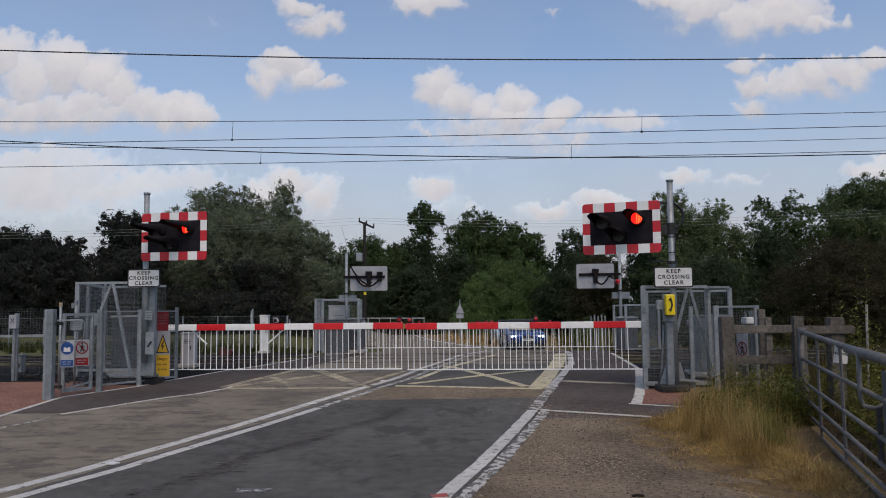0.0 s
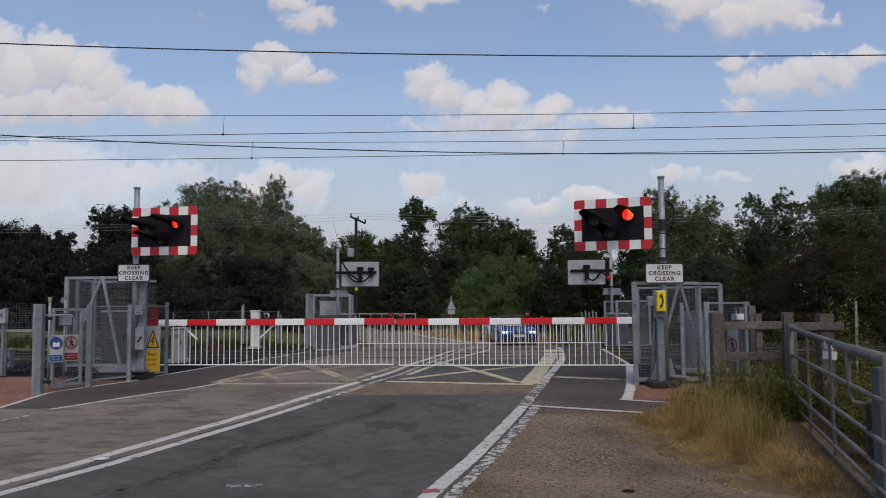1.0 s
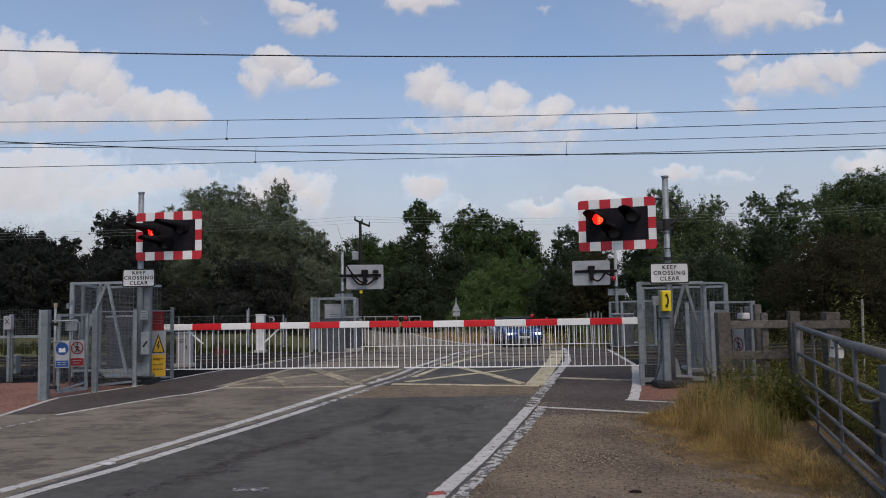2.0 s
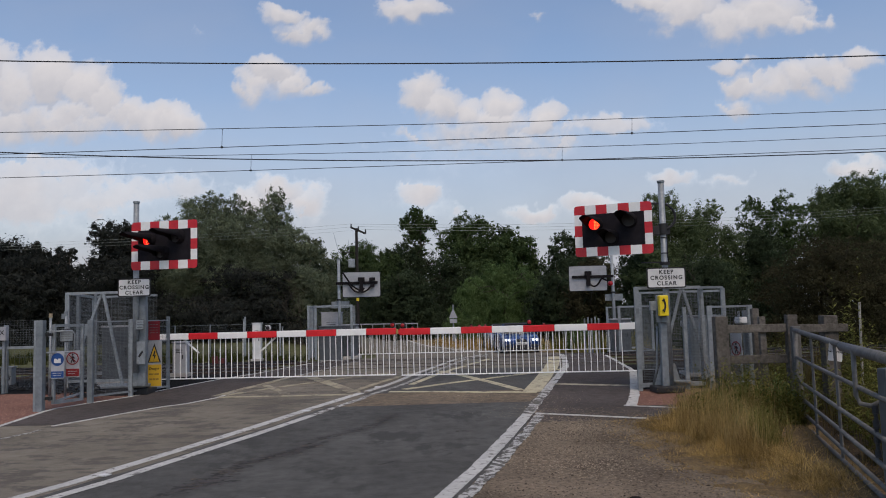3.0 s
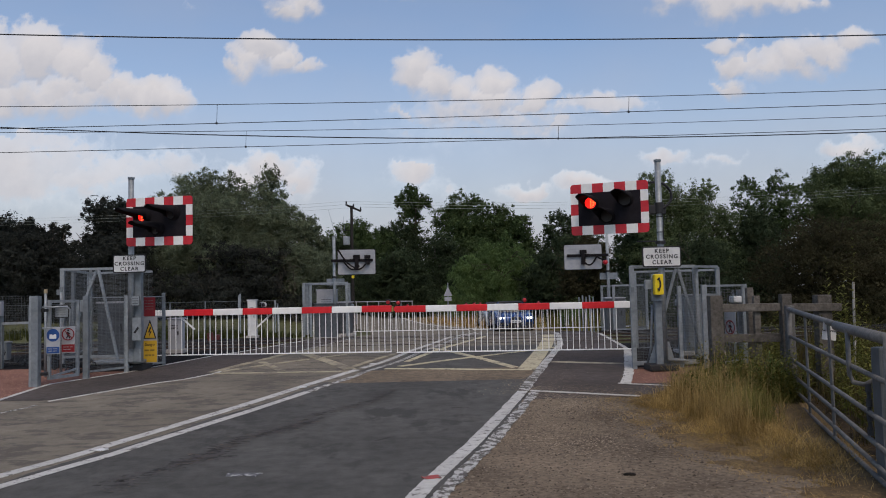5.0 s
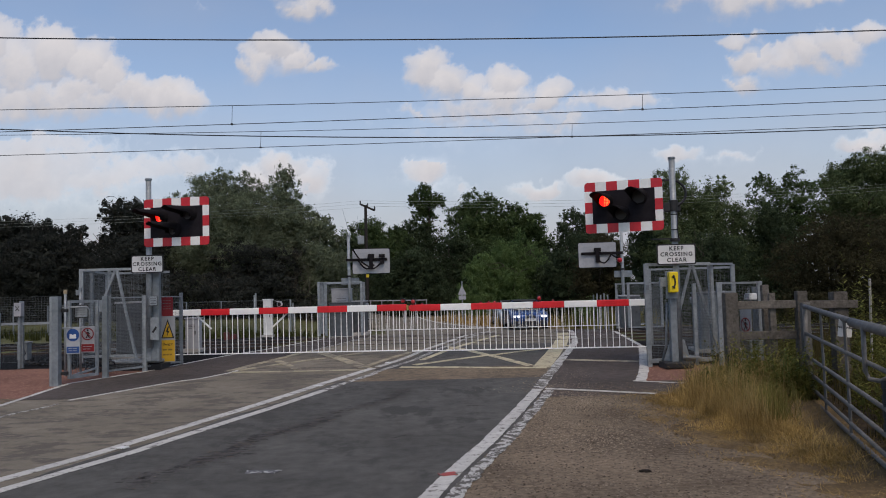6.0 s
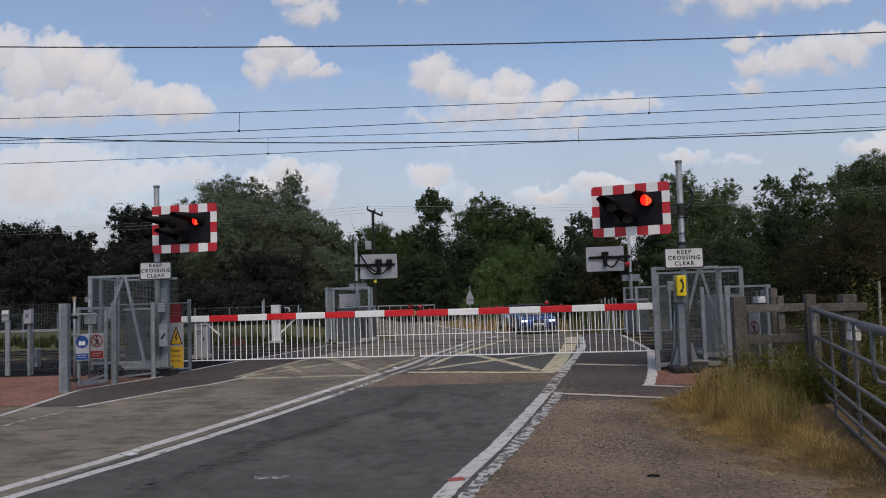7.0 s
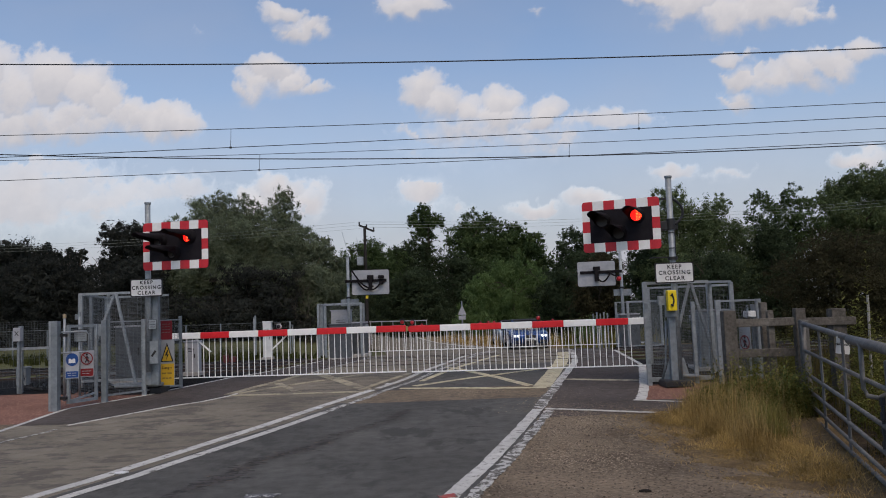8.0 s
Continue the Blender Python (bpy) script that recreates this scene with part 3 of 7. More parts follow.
def leaf_mesh(name, blobs, count, size, rng, long=1.0, droop=0.0, inner=2.0, spray=70, tight=0.11):
    """Leaves in sprays that cover a set of ellipsoid clumps; each leaf faces roughly out of its spray."""
    vol = np.array([b[3] * b[4] * b[5] for b in blobs]) ** 0.8
    vol /= vol.sum()
    pts, outs = [], []
    for b, share in zip(blobs, vol):
        n = max(8, int(count * share))
        sprays = max(5, n // spray)
        d = rng.normal(size=(sprays, 3))
        d /= np.linalg.norm(d, axis=1)[:, None]
        rad = 0.55 + 0.58 * rng.random(sprays) ** 0.7
        ctr = d * rad[:, None]
        own = rng.integers(0, sprays, n)
        o = rng.normal(size=(n, 3)) * (tight * rng.uniform(0.6, 1.5, sprays))[own][:, None]
        pts.append((ctr[own] + o) * np.array(b[3:6]) + np.array(b[0:3]))
        outs.append(o / (np.linalg.norm(o, axis=1)[:, None] + 1e-6) + 0.5 * ctr[own] + np.array([0, 0, 0.35]))
    outer = sum(len(q) for q in pts)
    for b, share in zip(blobs, vol):
        k = max(4, int(count * 0.13 * share))
        o = rng.normal(size=(k, 3)) * 0.36
        pts.append(o * np.array(b[3:6]) + np.array(b[0:3]))
        outs.append(o)
    p, out = np.concatenate(pts), np.concatenate(outs)
    s = size * rng.uniform(0.6, 1.35, len(p))
    s[outer:] *= inner
    keep = p[:, 2] > 0.05
    p, s, out = p[keep], s[keep], out[keep]
    n = len(p)
    out = out / (np.linalg.norm(out, axis=1)[:, None] + 1e-6) + 0.55 * rng.normal(size=(n, 3))
    up = rng.normal(size=(n, 3))
    up[:, 2] -= droop
    b = np.cross(out, up)
    b /= np.linalg.norm(b, axis=1)[:, None] + 1e-9
    a = np.cross(b, out)
    a /= np.linalg.norm(a, axis=1)[:, None] + 1e-9
    L, W = (a.T * s * long * 1.35).T, (b.T * s * 0.40).T
    v = np.stack([p - L * 0.5 + W * 0.3, p + W * 0.7 + L * 0.1, p + L * 0.5 - W * 0.7], 1)
    v[:, 0] -= W
    v = v.reshape(-1, 3)
    me = bpy.data.meshes.new(name)
    me.vertices.add(3 * n)
    me.vertices.foreach_set("co", v.astype(np.float32).ravel())
    me.loops.add(3 * n)
    me.loops.foreach_set("vertex_index", np.arange(3 * n, dtype=np.int32))
    me.polygons.add(n)
    me.polygons.foreach_set("loop_start", np.arange(0, 3 * n, 3, dtype=np.int32))
    me.update(calc_edges=True)
    return me


def limb(bm, p, d, length, r, rng, depth, tips):
    pts, rad = [Vector(p)], [r]
    q, d = Vector(p), Vector(d).normalized()
    for i in range(4):
        d = (d + Vector(rng.normal(size=3) * 0.16) + Vector((0, 0, 0.06))).normalized()
        q = q + d * length / 4
        pts.append(q.copy())
        rad.append(r * (1 - 0.17 * (i + 1)))
    tube(bm, pts, rad, 5)
    tips.append(pts[-1])
    if depth > 0:
        for k in range(3):
            s = pts[int(rng.integers(2, 5))]
            e = (d + Vector(rng.normal(size=3) * 0.75)).normalized()
            limb(bm, s, e, length * 0.62, r * 0.5, rng, depth - 1, tips)


def tree(x, y, height, width, leaves, mat, label, seed, low=0.12, size=0.26, long=1.0, droop=0.0, clumps=26, shape="round", name="tree", bare=False, depth=None, dense=5.0, inner=2.0, lobes=()):
    """A tree with a tapered trunk, limbs and a crown of clumped leaves with gaps."""
    rng = np.random.default_rng(seed)
    z = rise(x, y) - 0.05
    t = thing(name, pose(x, y, z), label, "shrub" if name == "shrub" else "tree")
    bm = bmesh.new()
    tips = []
    r0 = max(0.05, height * 0.022)
    tube(bm, [(0, 0, -0.1), (0.1 * r0, 0, height * 0.2), (rng.normal() * 0.2, rng.normal() * 0.2, height * 0.45), (rng.normal() * 0.3, rng.normal() * 0.3, height * 0.82)], [r0 * 1.25, r0, r0 * 0.75, r0 * 0.2], 8)
    for k in range(9):
        a = 2.4 * k + rng.uniform(-0.4, 0.4)
        hz = height * (0.16 + 0.06 * k)
        limb(bm, (0, 0, hz), (math.cos(a), math.sin(a), rng.uniform(0.35, 1.0)), width * rng.uniform(0.3, 0.46) * (0.62 if lobes else 0.68), r0 * 0.42, rng, 1, tips)
    part("trunk", bm, PALE_BARK if bare else BARK, t)
    blobs = []
    dp = depth or width
    # boughs at given places in the world, each broken up into smaller clumps
    for lx, lz, rx, rz in lobes:
        blobs.append((lx - x, 0.0, lz - z - 0.12 * rz, 0.80 * rx, 0.95 * rx, 0.80 * rz))
        for k in range(5 + int(2.5 * rx)):
            d = rng.normal(size=3)
            d *= 0.72 * rng.random() ** 0.3 / np.linalg.norm(d)
            q = rng.uniform(0.34, 0.60)
            blobs.append((lx - x + d[0] * rx, d[1] * rx * 1.3, lz - z + d[2] * rz, q * rx, q * rx, q * rz))
    for k in range(0 if lobes else clumps):
        u = (k + 0.5) / clumps
        zz = low + (1 - low) * u
        if shape == "round":
            w = math.sin(math.pi * min(1, 0.18 + 0.80 * u)) ** 0.65
        elif shape == "wide":
            w = 1.0 - 0.65 * u ** 2.2
        elif shape == "tall":
            w = 0.45 + 0.55 * math.sin(math.pi * u)
        else:
            w = (1.0 - u) ** 0.6 + 0.1
        a = k * 2.39996 + rng.uniform(-0.5, 0.5)
        rr = math.sqrt(rng.random()) * 0.40 * w
        br = rng.uniform(0.13, 0.23) * (0.75 + 0.4 * w)
        top = min(zz * height, height * (1 - br * 0.45))
        blobs.append((math.cos(a) * rr * width, math.sin(a) * rr * dp, top, br * width, br * dp, br * min(height, width * 1.1) * 0.85))
    part("crown", leaf_mesh("crown", blobs, int(leaves * dense), size * dense ** -0.40, rng, long, droop, inner), mat, t)
    return t


def trees():
    g = "tree line behind the railway"
    rows = [
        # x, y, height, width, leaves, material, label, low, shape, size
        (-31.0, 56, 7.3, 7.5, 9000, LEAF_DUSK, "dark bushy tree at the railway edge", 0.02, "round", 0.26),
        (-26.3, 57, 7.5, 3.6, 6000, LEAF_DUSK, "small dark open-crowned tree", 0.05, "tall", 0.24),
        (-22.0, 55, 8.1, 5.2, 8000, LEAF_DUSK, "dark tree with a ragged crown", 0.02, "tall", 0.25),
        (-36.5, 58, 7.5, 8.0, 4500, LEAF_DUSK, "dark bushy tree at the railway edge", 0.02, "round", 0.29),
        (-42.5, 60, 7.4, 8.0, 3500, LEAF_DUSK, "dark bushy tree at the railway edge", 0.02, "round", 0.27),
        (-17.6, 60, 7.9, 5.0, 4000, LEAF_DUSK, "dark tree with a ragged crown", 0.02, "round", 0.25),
        (-7.6, 66, 6.6, 4.6, 6000, LEAF_DARK, "dark shrubby tree by the road", 0.02, "round", 0.24),
        (-8.6, 92, 9.8, 9.0, 8000, LEAF_MID, "green tree beyond the road bend", 0.02, "round", 0.32),
        (-1.9, 98, 16.3, 5.8, 3600, LEAF_MID, "slender tree standing above the wood", 0.66, "round", 0.26),
        (-3.8, 97, 10.5, 11.0, 10000, LEAF_DARK, "dark green tree beyond the road bend", 0.02, "round", 0.32),
        (4.0, 96, 13.9, 12.6, 17000, LEAF_MID, "broad green tree beyond the road bend", 0.02, "round", 0.33),
        (9.4, 95, 12.3, 9.6, 12000, LEAF_MID, "spreading green tree beyond the road bend", 0.02, "round", 0.33),
        (1.2, 90, 8.8, 8.5, 6000, LEAF_DARK, "dark green undergrowth tree", 0.0, "round", 0.30),
        (15.0, 88, 10.6, 5.0, 7600, LEAF_DARK, "dark open-crowned tree beyond the bend", 0.08, "tall", 0.255),
        (-6.1, 94, 9.7, 6.5, 6000, LEAF_MID, "green tree in the wood beyond the bend", 0.0, "round", 0.31),
        (18.0, 92, 8.6, 8.0, 4500, LEAF_DARK, "dark green undergrowth tree", 0.0, "round", 0.32),
        (15.4, 48, 9.0, 7.0, 22000, LEAF_SAGE, "grey-green willow behind the signal", 0.02, "round", 0.165),
        (13.0, 50, 6.2, 4.6, 7000, LEAF_DARK, "dark green shrubby tree beside the willow", 0.0, "round", 0.22),
        (11.0, 56, 5.6, 5.0, 6000, LEAF_BROWN, "olive-brown hedge tree behind the cage", 0.0, "round", 0.22),
        (22.4, 53, 9.2, 5.8, 8200, LEAF_MID, "open-crowned dark tree behind the hedge", 0.2, "round", 0.172),
        (28.9, 54, 10.5, 9.4, 20000, LEAF_SAGE, "tall green tree with a full crown", 0.05, "round", 0.20),
        (37.0, 54, 11.0, 8.0, 4000, LEAF_MID, "tall green tree at the end of the hedge", 0.05, "round", 0.26),
        (16.8, 34, 4.25, 7.5, 13000, LEAF_BROWN, "dense brownish hedge tree behind the gate", 0.0, "wide", 0.13),
        (21.5, 35, 4.6, 8.0, 12000, LEAF_BROWN, "dense brownish hedge tree behind the gate", 0.0, "wide", 0.13),
        (11.9, 36, 3.9, 5.0, 7000, LEAF_DARK, "dark hedge bush behind the fence", 0.0, "wide", 0.15),
        (27.5, 36, 4.7, 8.0, 9000, LEAF_BROWN, "dense brownish hedge tree behind the gate", 0.0, "wide", 0.17),
        (19.4, 47, 6.3, 5.6, 7500, LEAF_DARK, "dark green bush filling the tree line", 0.0, "wide", 0.2),
        (9.0, 60, 5.0, 6.0, 6000, LEAF_DARK, "dark green bush filling the tree line", 0.0, "wide", 0.24),
        (14.6, 84, 8.0, 9.0, 6000, LEAF_DARK, "dark green undergrowth tree", 0.0, "wide", 0.30),
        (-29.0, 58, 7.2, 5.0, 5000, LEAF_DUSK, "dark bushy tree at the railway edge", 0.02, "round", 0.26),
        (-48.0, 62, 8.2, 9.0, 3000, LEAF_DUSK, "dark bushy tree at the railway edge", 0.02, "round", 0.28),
    ]
    SHAPES = {
        "slender tree standing above the wood": ((-2.2, 14.04, 1.34, 1.23), (-3.4, 13.05, 1.22, 1.01), (-0.9, 12.86, 1.46, 1.01), (-2.2, 12.55, 1.59, 1.12), (-2.7, 11.25, 1.34, 1.12), (-1.4, 11.16, 0.98, 0.78), (-2.3, 9.55, 1.46, 1.01)),
        "small dark open-crowned tree": ((-26.5, 6.6, 0.9, 1.0), (-27.0, 5.4, 1.1, 1.0), (-26.0, 5.0, 1.1, 1.0), (-26.4, 3.8, 1.7, 1.3), (-26.4, 1.8, 2.0, 1.6)),
        "broad green tree beyond the road bend": ((4, 12.32, 2.32, 1.79), (2.2, 11.24, 1.71, 1.46), (5.9, 11.83, 1.95, 1.57), (3.4, 9.49, 3.66, 2.46), (6.5, 8.89, 3.66, 2.46), (4, 6.38, 5.12, 2.8), (3, 2.86, 5.12, 3.14)),
        "spreading green tree beyond the road bend": ((8.3, 11.04, 1.59, 1.34), (10.4, 9.63, 1.71, 1.46), (9, 8.4, 2.93, 2.24), (11.2, 7.42, 1.95, 1.79), (10, 5.4, 3.66, 2.24), (10, 2.48, 4.39, 2.8)),
        "dark open-crowned tree beyond the bend": ((14.2, 9.54, 1.34, 1.23), (13, 8.26, 1.22, 1.01), (15.3, 8.75, 1.46, 1.23), (14.4, 7.14, 1.95, 1.34), (13.2, 5.95, 1.59, 1.23), (15.5, 5.72, 2.2, 1.68), (14.5, 3.09, 2.93, 2.46)),
        "grey-green willow behind the signal": ((14.4, 7.13, 1.34, 1.57), (13.2, 6.83, 1.46, 1.57), (16.3, 6.83, 1.22, 1.46), (15.2, 5.52, 2.44, 1.79), (17.2, 4.83, 1.34, 1.57), (14, 3.71, 2.68, 2.02), (16.6, 2.5, 2.81, 2.24)),
        "open-crowned dark tree behind the hedge": ((21.2, 8.06, 0.98, 0.84), (20.6, 7.17, 0.73, 0.67), (22.2, 7.36, 1.1, 0.9), (23.3, 8.26, 0.98, 0.9), (24.1, 7.76, 0.98, 0.78), (23.2, 6.86, 1.34, 0.9), (21.4, 6.16, 1.22, 1.01), (22.6, 5.15, 2.07, 1.23), (24.4, 6.16, 1.34, 1.01), (21.8, 3.54, 2.44, 1.46)),
        "tall green tree with a full crown": ((28.2, 8.62, 2.07, 1.68), (26.6, 7.95, 1.22, 1.23), (30.4, 8.83, 2.2, 1.68), (27.4, 6.31, 2.93, 2.02), (31, 6.4, 3.05, 2.24), (29, 4.09, 3.9, 2.46)),
    }
    for i, (x, y, h, w, n, m, label, low, shape, size) in enumerate(rows):
        tagged(tree(x, y, h, w, n, m, label, 10 + i, low, size, shape=shape, clumps=30, lobes=SHAPES.get(label, ())), group=g)
    # dead pale branches low in front of the willows
    for k, (dx, dy, hh) in enumerate(((-13.6, 48.5, 2.2), (-8.6, 50.5, 3.3), (-17.2, 48.0, 1.9))):
        rng = np.random.default_rng(500 + k)
        dead = thing("dead_branch", pose(dx, dy, rise(dx, dy) - 0.05), "leafless pale dead branches in front of the willows", "branch", "dead branches")
        for q in range(5):
            bm = bmesh.new()
            limb(bm, (0.15 * q - 0.3, 0, 0), (rng.normal() * 0.5, rng.normal() * 0.3, 1.0), hh * rng.uniform(0.6, 1.0), 0.028, rng, 2, [])
            part("branch", bm, BARK, dead)
    # the large willow left of the road and the young willow by the bend
    tagged(tree(-14.8, 56, 9.9, 7.8, 34000, LEAF_WILLOW, "large grey-green willow with a feathery crown", 71, 0.02, 0.155, 1.5, 0.1, 40, lobes=((-16.1, 9.23, 2.44, 1.68), (-13.8, 8.83, 1.95, 1.57), (-18.6, 7.53, 2.07, 1.46), (-15, 6.9, 3.66, 2.24), (-17.6, 5.1, 3.66, 2.24), (-14, 4.28, 4.15, 2.69), (-16.5, 2.29, 4.15, 2.46))), group=g)
    tagged(tree(-10.9, 55, 10.2, 5.0, 17000, LEAF_WILLOW, "tall grey-green willow with a feathery crown", 72, 0.02, 0.15, 1.5, 0.1, 32, "tall", lobes=((-11.1, 9.13, 1.22, 1.57), (-10.8, 7.62, 1.83, 1.68), (-11.7, 6.1, 2.68, 2.24), (-10.2, 4.9, 2.68, 2.24), (-11, 2.69, 3.17, 2.46))), group=g)
    tagged(tree(-8.4, 54, 7.4, 4.2, 9000, LEAF_WILLOW, "thin willow with bare pale branches", 73, 0.02, 0.16, 1.5, 0.1, 26, "round", bare=True, lobes=((-9, 6.45, 1.34, 1.23), (-7.7, 5.35, 1.22, 1.23), (-8.3, 3.82, 2.2, 1.79), (-8, 1.92, 2.32, 1.9))), group=g)
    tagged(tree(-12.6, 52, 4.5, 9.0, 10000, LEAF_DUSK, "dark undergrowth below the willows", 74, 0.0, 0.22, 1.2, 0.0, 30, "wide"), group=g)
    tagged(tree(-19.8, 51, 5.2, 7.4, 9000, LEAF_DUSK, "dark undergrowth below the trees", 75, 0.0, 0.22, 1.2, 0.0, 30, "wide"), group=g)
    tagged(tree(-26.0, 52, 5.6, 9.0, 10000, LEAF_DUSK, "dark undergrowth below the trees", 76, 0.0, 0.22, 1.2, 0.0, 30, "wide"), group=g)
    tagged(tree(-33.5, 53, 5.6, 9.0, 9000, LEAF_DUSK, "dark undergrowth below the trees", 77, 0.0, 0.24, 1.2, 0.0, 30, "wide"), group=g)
    tagged(tree(4.9, 62, 6.25, 8.2, 20000, LEAF_BRIGHT, "young bright-green willow bush by the road bend", 81, 0.0, 0.115, 2.4, -2.0, 24, "wide", dense=6.5, lobes=((4.3, 4.3, 1.2, 1.6), (5.6, 4.4, 1.1, 1.5), (3.2, 3.4, 1.1, 1.5), (2.1, 2.7, 1.0, 1.5), (6.8, 3.7, 1.1, 1.6), (7.8, 2.8, 1.1, 1.4), (4.9, 2.7, 1.9, 1.7), (3.4, 1.0, 2.3, 1.8), (6.2, 1.0, 2.4, 1.8), (8.4, 1.2, 1.1, 1.3), (1.5, 0.9, 1.1, 1.3))), group=g)
    tagged(tree(-3.0, 80, 6.4, 9.0, 9000, LEAF_DARK, "dark undergrowth beyond the road", 82, 0.0, 0.28, 1.2, 0.0, 30, "wide"), group=g)
    tagged(tree(10.0, 78, 5.8, 8.0, 8000, LEAF_DARK, "dark undergrowth beyond the road", 83, 0.0, 0.28, 1.2, 0.0, 30, "wide"), group=g)
    tagged(tree(-11.0, 84, 6.4, 8.0, 7000, LEAF_DARK, "dark undergrowth beyond the road", 84, 0.0, 0.28, 1.2, 0.0, 30, "wide"), group=g)


trees()


# ---- level-crossing light signals ----
BOARD_W, BOARD_H = 1.27, 0.85


def visor(r, length):
    """A lamp hood: a tube open below, longest at the top."""
    bm = bmesh.new()
    n, rows = 22, []
    for k in range(n + 1):
        a = radians(-32 + 244 * k / n)
        reach = length * min(1.0, max(0.16, 0.22 + 1.15 * (math.sin(a) + 0.06)))
        c, s = math.cos(a), math.sin(a)
        rows.append([bm.verts.new((c * q, y, s * q)) for q, y in ((r, 0), (r, -reach), (r - 0.006, -reach), (r - 0.006, 0))])
    for a, b in zip(rows, rows[1:]):
        for k in range(4):
            bm.faces.new((a[k], a[(k + 1) % 4], b[(k + 1) % 4], b[k]))
    bm.faces.new(rows[0])
    bm.faces.new(list(reversed(rows[-1])))
    bmesh.ops.recalc_face_normals(bm, faces=bm.faces[:])
    return bm


SHUTTERS = {"left": [], "right": []}


def lamp_unit(parent, x, z, side, aim=0.0):
    bm = bmesh.new()
    rod(bm, (0, 0.06 if aim else 0.0, 0), (0, -0.03, 0), 0.125, n=28)
    lamp = part("lamp", bm, VISOR_BLACK, parent, at=pose(x, -0.03, z, 0, 0, aim), smooth=False)
    part("visor", visor(0.124, 0.50), VISOR_BLACK, lamp, "long black hood", True, at=pose(0, -0.028, 0, 2, 0, 0))
    if side in SHUTTERS:
        part("lens", plate(bmesh.new(), disc(0.094, 28), 0.002), LED_RED, lamp, "glowing red lens", at=pose(0, -0.036, 0))
        bm = bmesh.new()
        for i in range(0, 4):
            for j in range(-3, 4):
                cx, cz = 0.004 + i * 0.025, j * 0.025
                if cx * cx + cz * cz < 0.083 ** 2:
                    plate(bm, rounded(0.014, 0.015, 0.004, 1, cx, cz), 0.001)
        part("lens_grid", bm, LED_HOT, lamp, "bright orange cells of the lens", at=pose(0, -0.0385, 0))
        sh = part("shutter", plate(bmesh.new(), disc(0.112, 28), 0.002), DARK_LENS, lamp, "dark red glass", at=pose(0, -0.042, 0))
        SHUTTERS[side].append(sh)
    else:
        part("lens", plate(bmesh.new(), disc(0.098, 28), 0.002), DARK_LENS, lamp, "dark lens", at=pose(0, -0.036, 0))


def signal_board(parent, m, live, aim=0.0):
    """The black board with its red and white chequered edge, three hooded lamps, and its back."""
    w, h = BOARD_W, BOARD_H
    board = part("backboard", plate(bmesh.new(), rounded(w, h, 0.05), 0.02), BLACK_BOARD, parent, at=m)
    part("back_panel", plate(bmesh.new(), rounded(w - 0.03, h - 0.03, 0.05), 0.004), GREY_BACK, board, "plain grey metal back", at=pose(0, 0.0205, 0))
    tw, th, sw = w / 7, 0.15, 0.125
    sh = (h - 2 * th) / 3
    for row, z in ((0, h / 2 - th / 2), (1, -h / 2 + th / 2)):
        for k in range(7):
            x = -w / 2 + tw * (k + 0.5)
            pts = rounded(tw, th, 0.002, 1, x, z)
            if k in (0, 6):
                sx, sz = (-1 if k == 0 else 1), (1 if row == 0 else -1)
                cx, cz = x + sx * tw / 2, z + sz * th / 2
                pts = [(x - sx * tw / 2, z - sz * th / 2), (x + sx * tw / 2, z - sz * th / 2)]
                pts += [(cx - sx * 0.05 * (1 - math.cos(radians(a))), cz - sz * 0.05 * (1 - math.sin(radians(a)))) for a in (0, 30, 60, 90)]
                pts += [(x - sx * tw / 2, z + sz * th / 2)]
            part("panel", plate(bmesh.new(), pts, 0.003), RED_PAINT if k % 2 == 0 else WHITE_PAINT, board, at=pose(0, -0.0035, 0))
    for s in (-1, 1):
        for k in range(3):
            z = h / 2 - th - sh * (k + 0.5)
            part("panel", plate(bmesh.new(), rounded(sw, sh, 0.002, 1, s * (w / 2 - sw / 2), z), 0.003), WHITE_PAINT if k % 2 == 0 else RED_PAINT, board, at=pose(0, -0.0035, 0))
    lamp_unit(board, -0.29, 0.10, "left" if live else "", aim)
    lamp_unit(board, 0.27, 0.14, "right" if live else "", aim)
    lamp_unit(board, -0.03, -0.13, "", aim)
    return board


def back_fittings(board, reach, flip):
    """The bracket, lamp boxes and cables behind a board."""
    bm = bmesh.new()
    box(bm, (flip * reach / 2, 0.06, 0.05), (BOARD_W * 0.85 + reach, 0.05, 0.09), bevel=0.008)
    part("bracket", bm, VISOR_BLACK, board, "black support arm")
    for x, z, sx, sz in ((0.0, 0.17, 0.22, 0.13), (0.0, -0.05, 0.13, 0.40)) + (((-0.36, 0.17, 0.20, 0.10), (-0.36, -0.04, 0.15, 0.10)) if flip > 0 else ()):
        part("lamp_box", box(bmesh.new(), (x, 0.10, z), (sx, 0.12, sz), bevel=0.012), VISOR_BLACK, board)
    # looped cables: (start x, start z, end x, end z, sag)
    loops = ((0.60, 0.40, 0.05, -0.20, 0.10), (0.42, 0.02, -0.10, -0.12, 0.20), (0.10, -0.22, -0.36, 0.0, 0.12)) if flip > 0 else ((0.02, -0.12, -0.45, 0.02, 0.22), (-0.40, 0.05, -0.72, -0.10, 0.05))
    for xa, za, xb, zb, sag in loops:
        pts = [(xa + (xb - xa) * i / 12, 0.14, za + (zb - za) * i / 12 - sag * math.sin(math.pi * i / 12)) for i in range(13)]
        part("cable", tube(bmesh.new(), pts, 0.027), VISOR_BLACK, board, smooth=True)


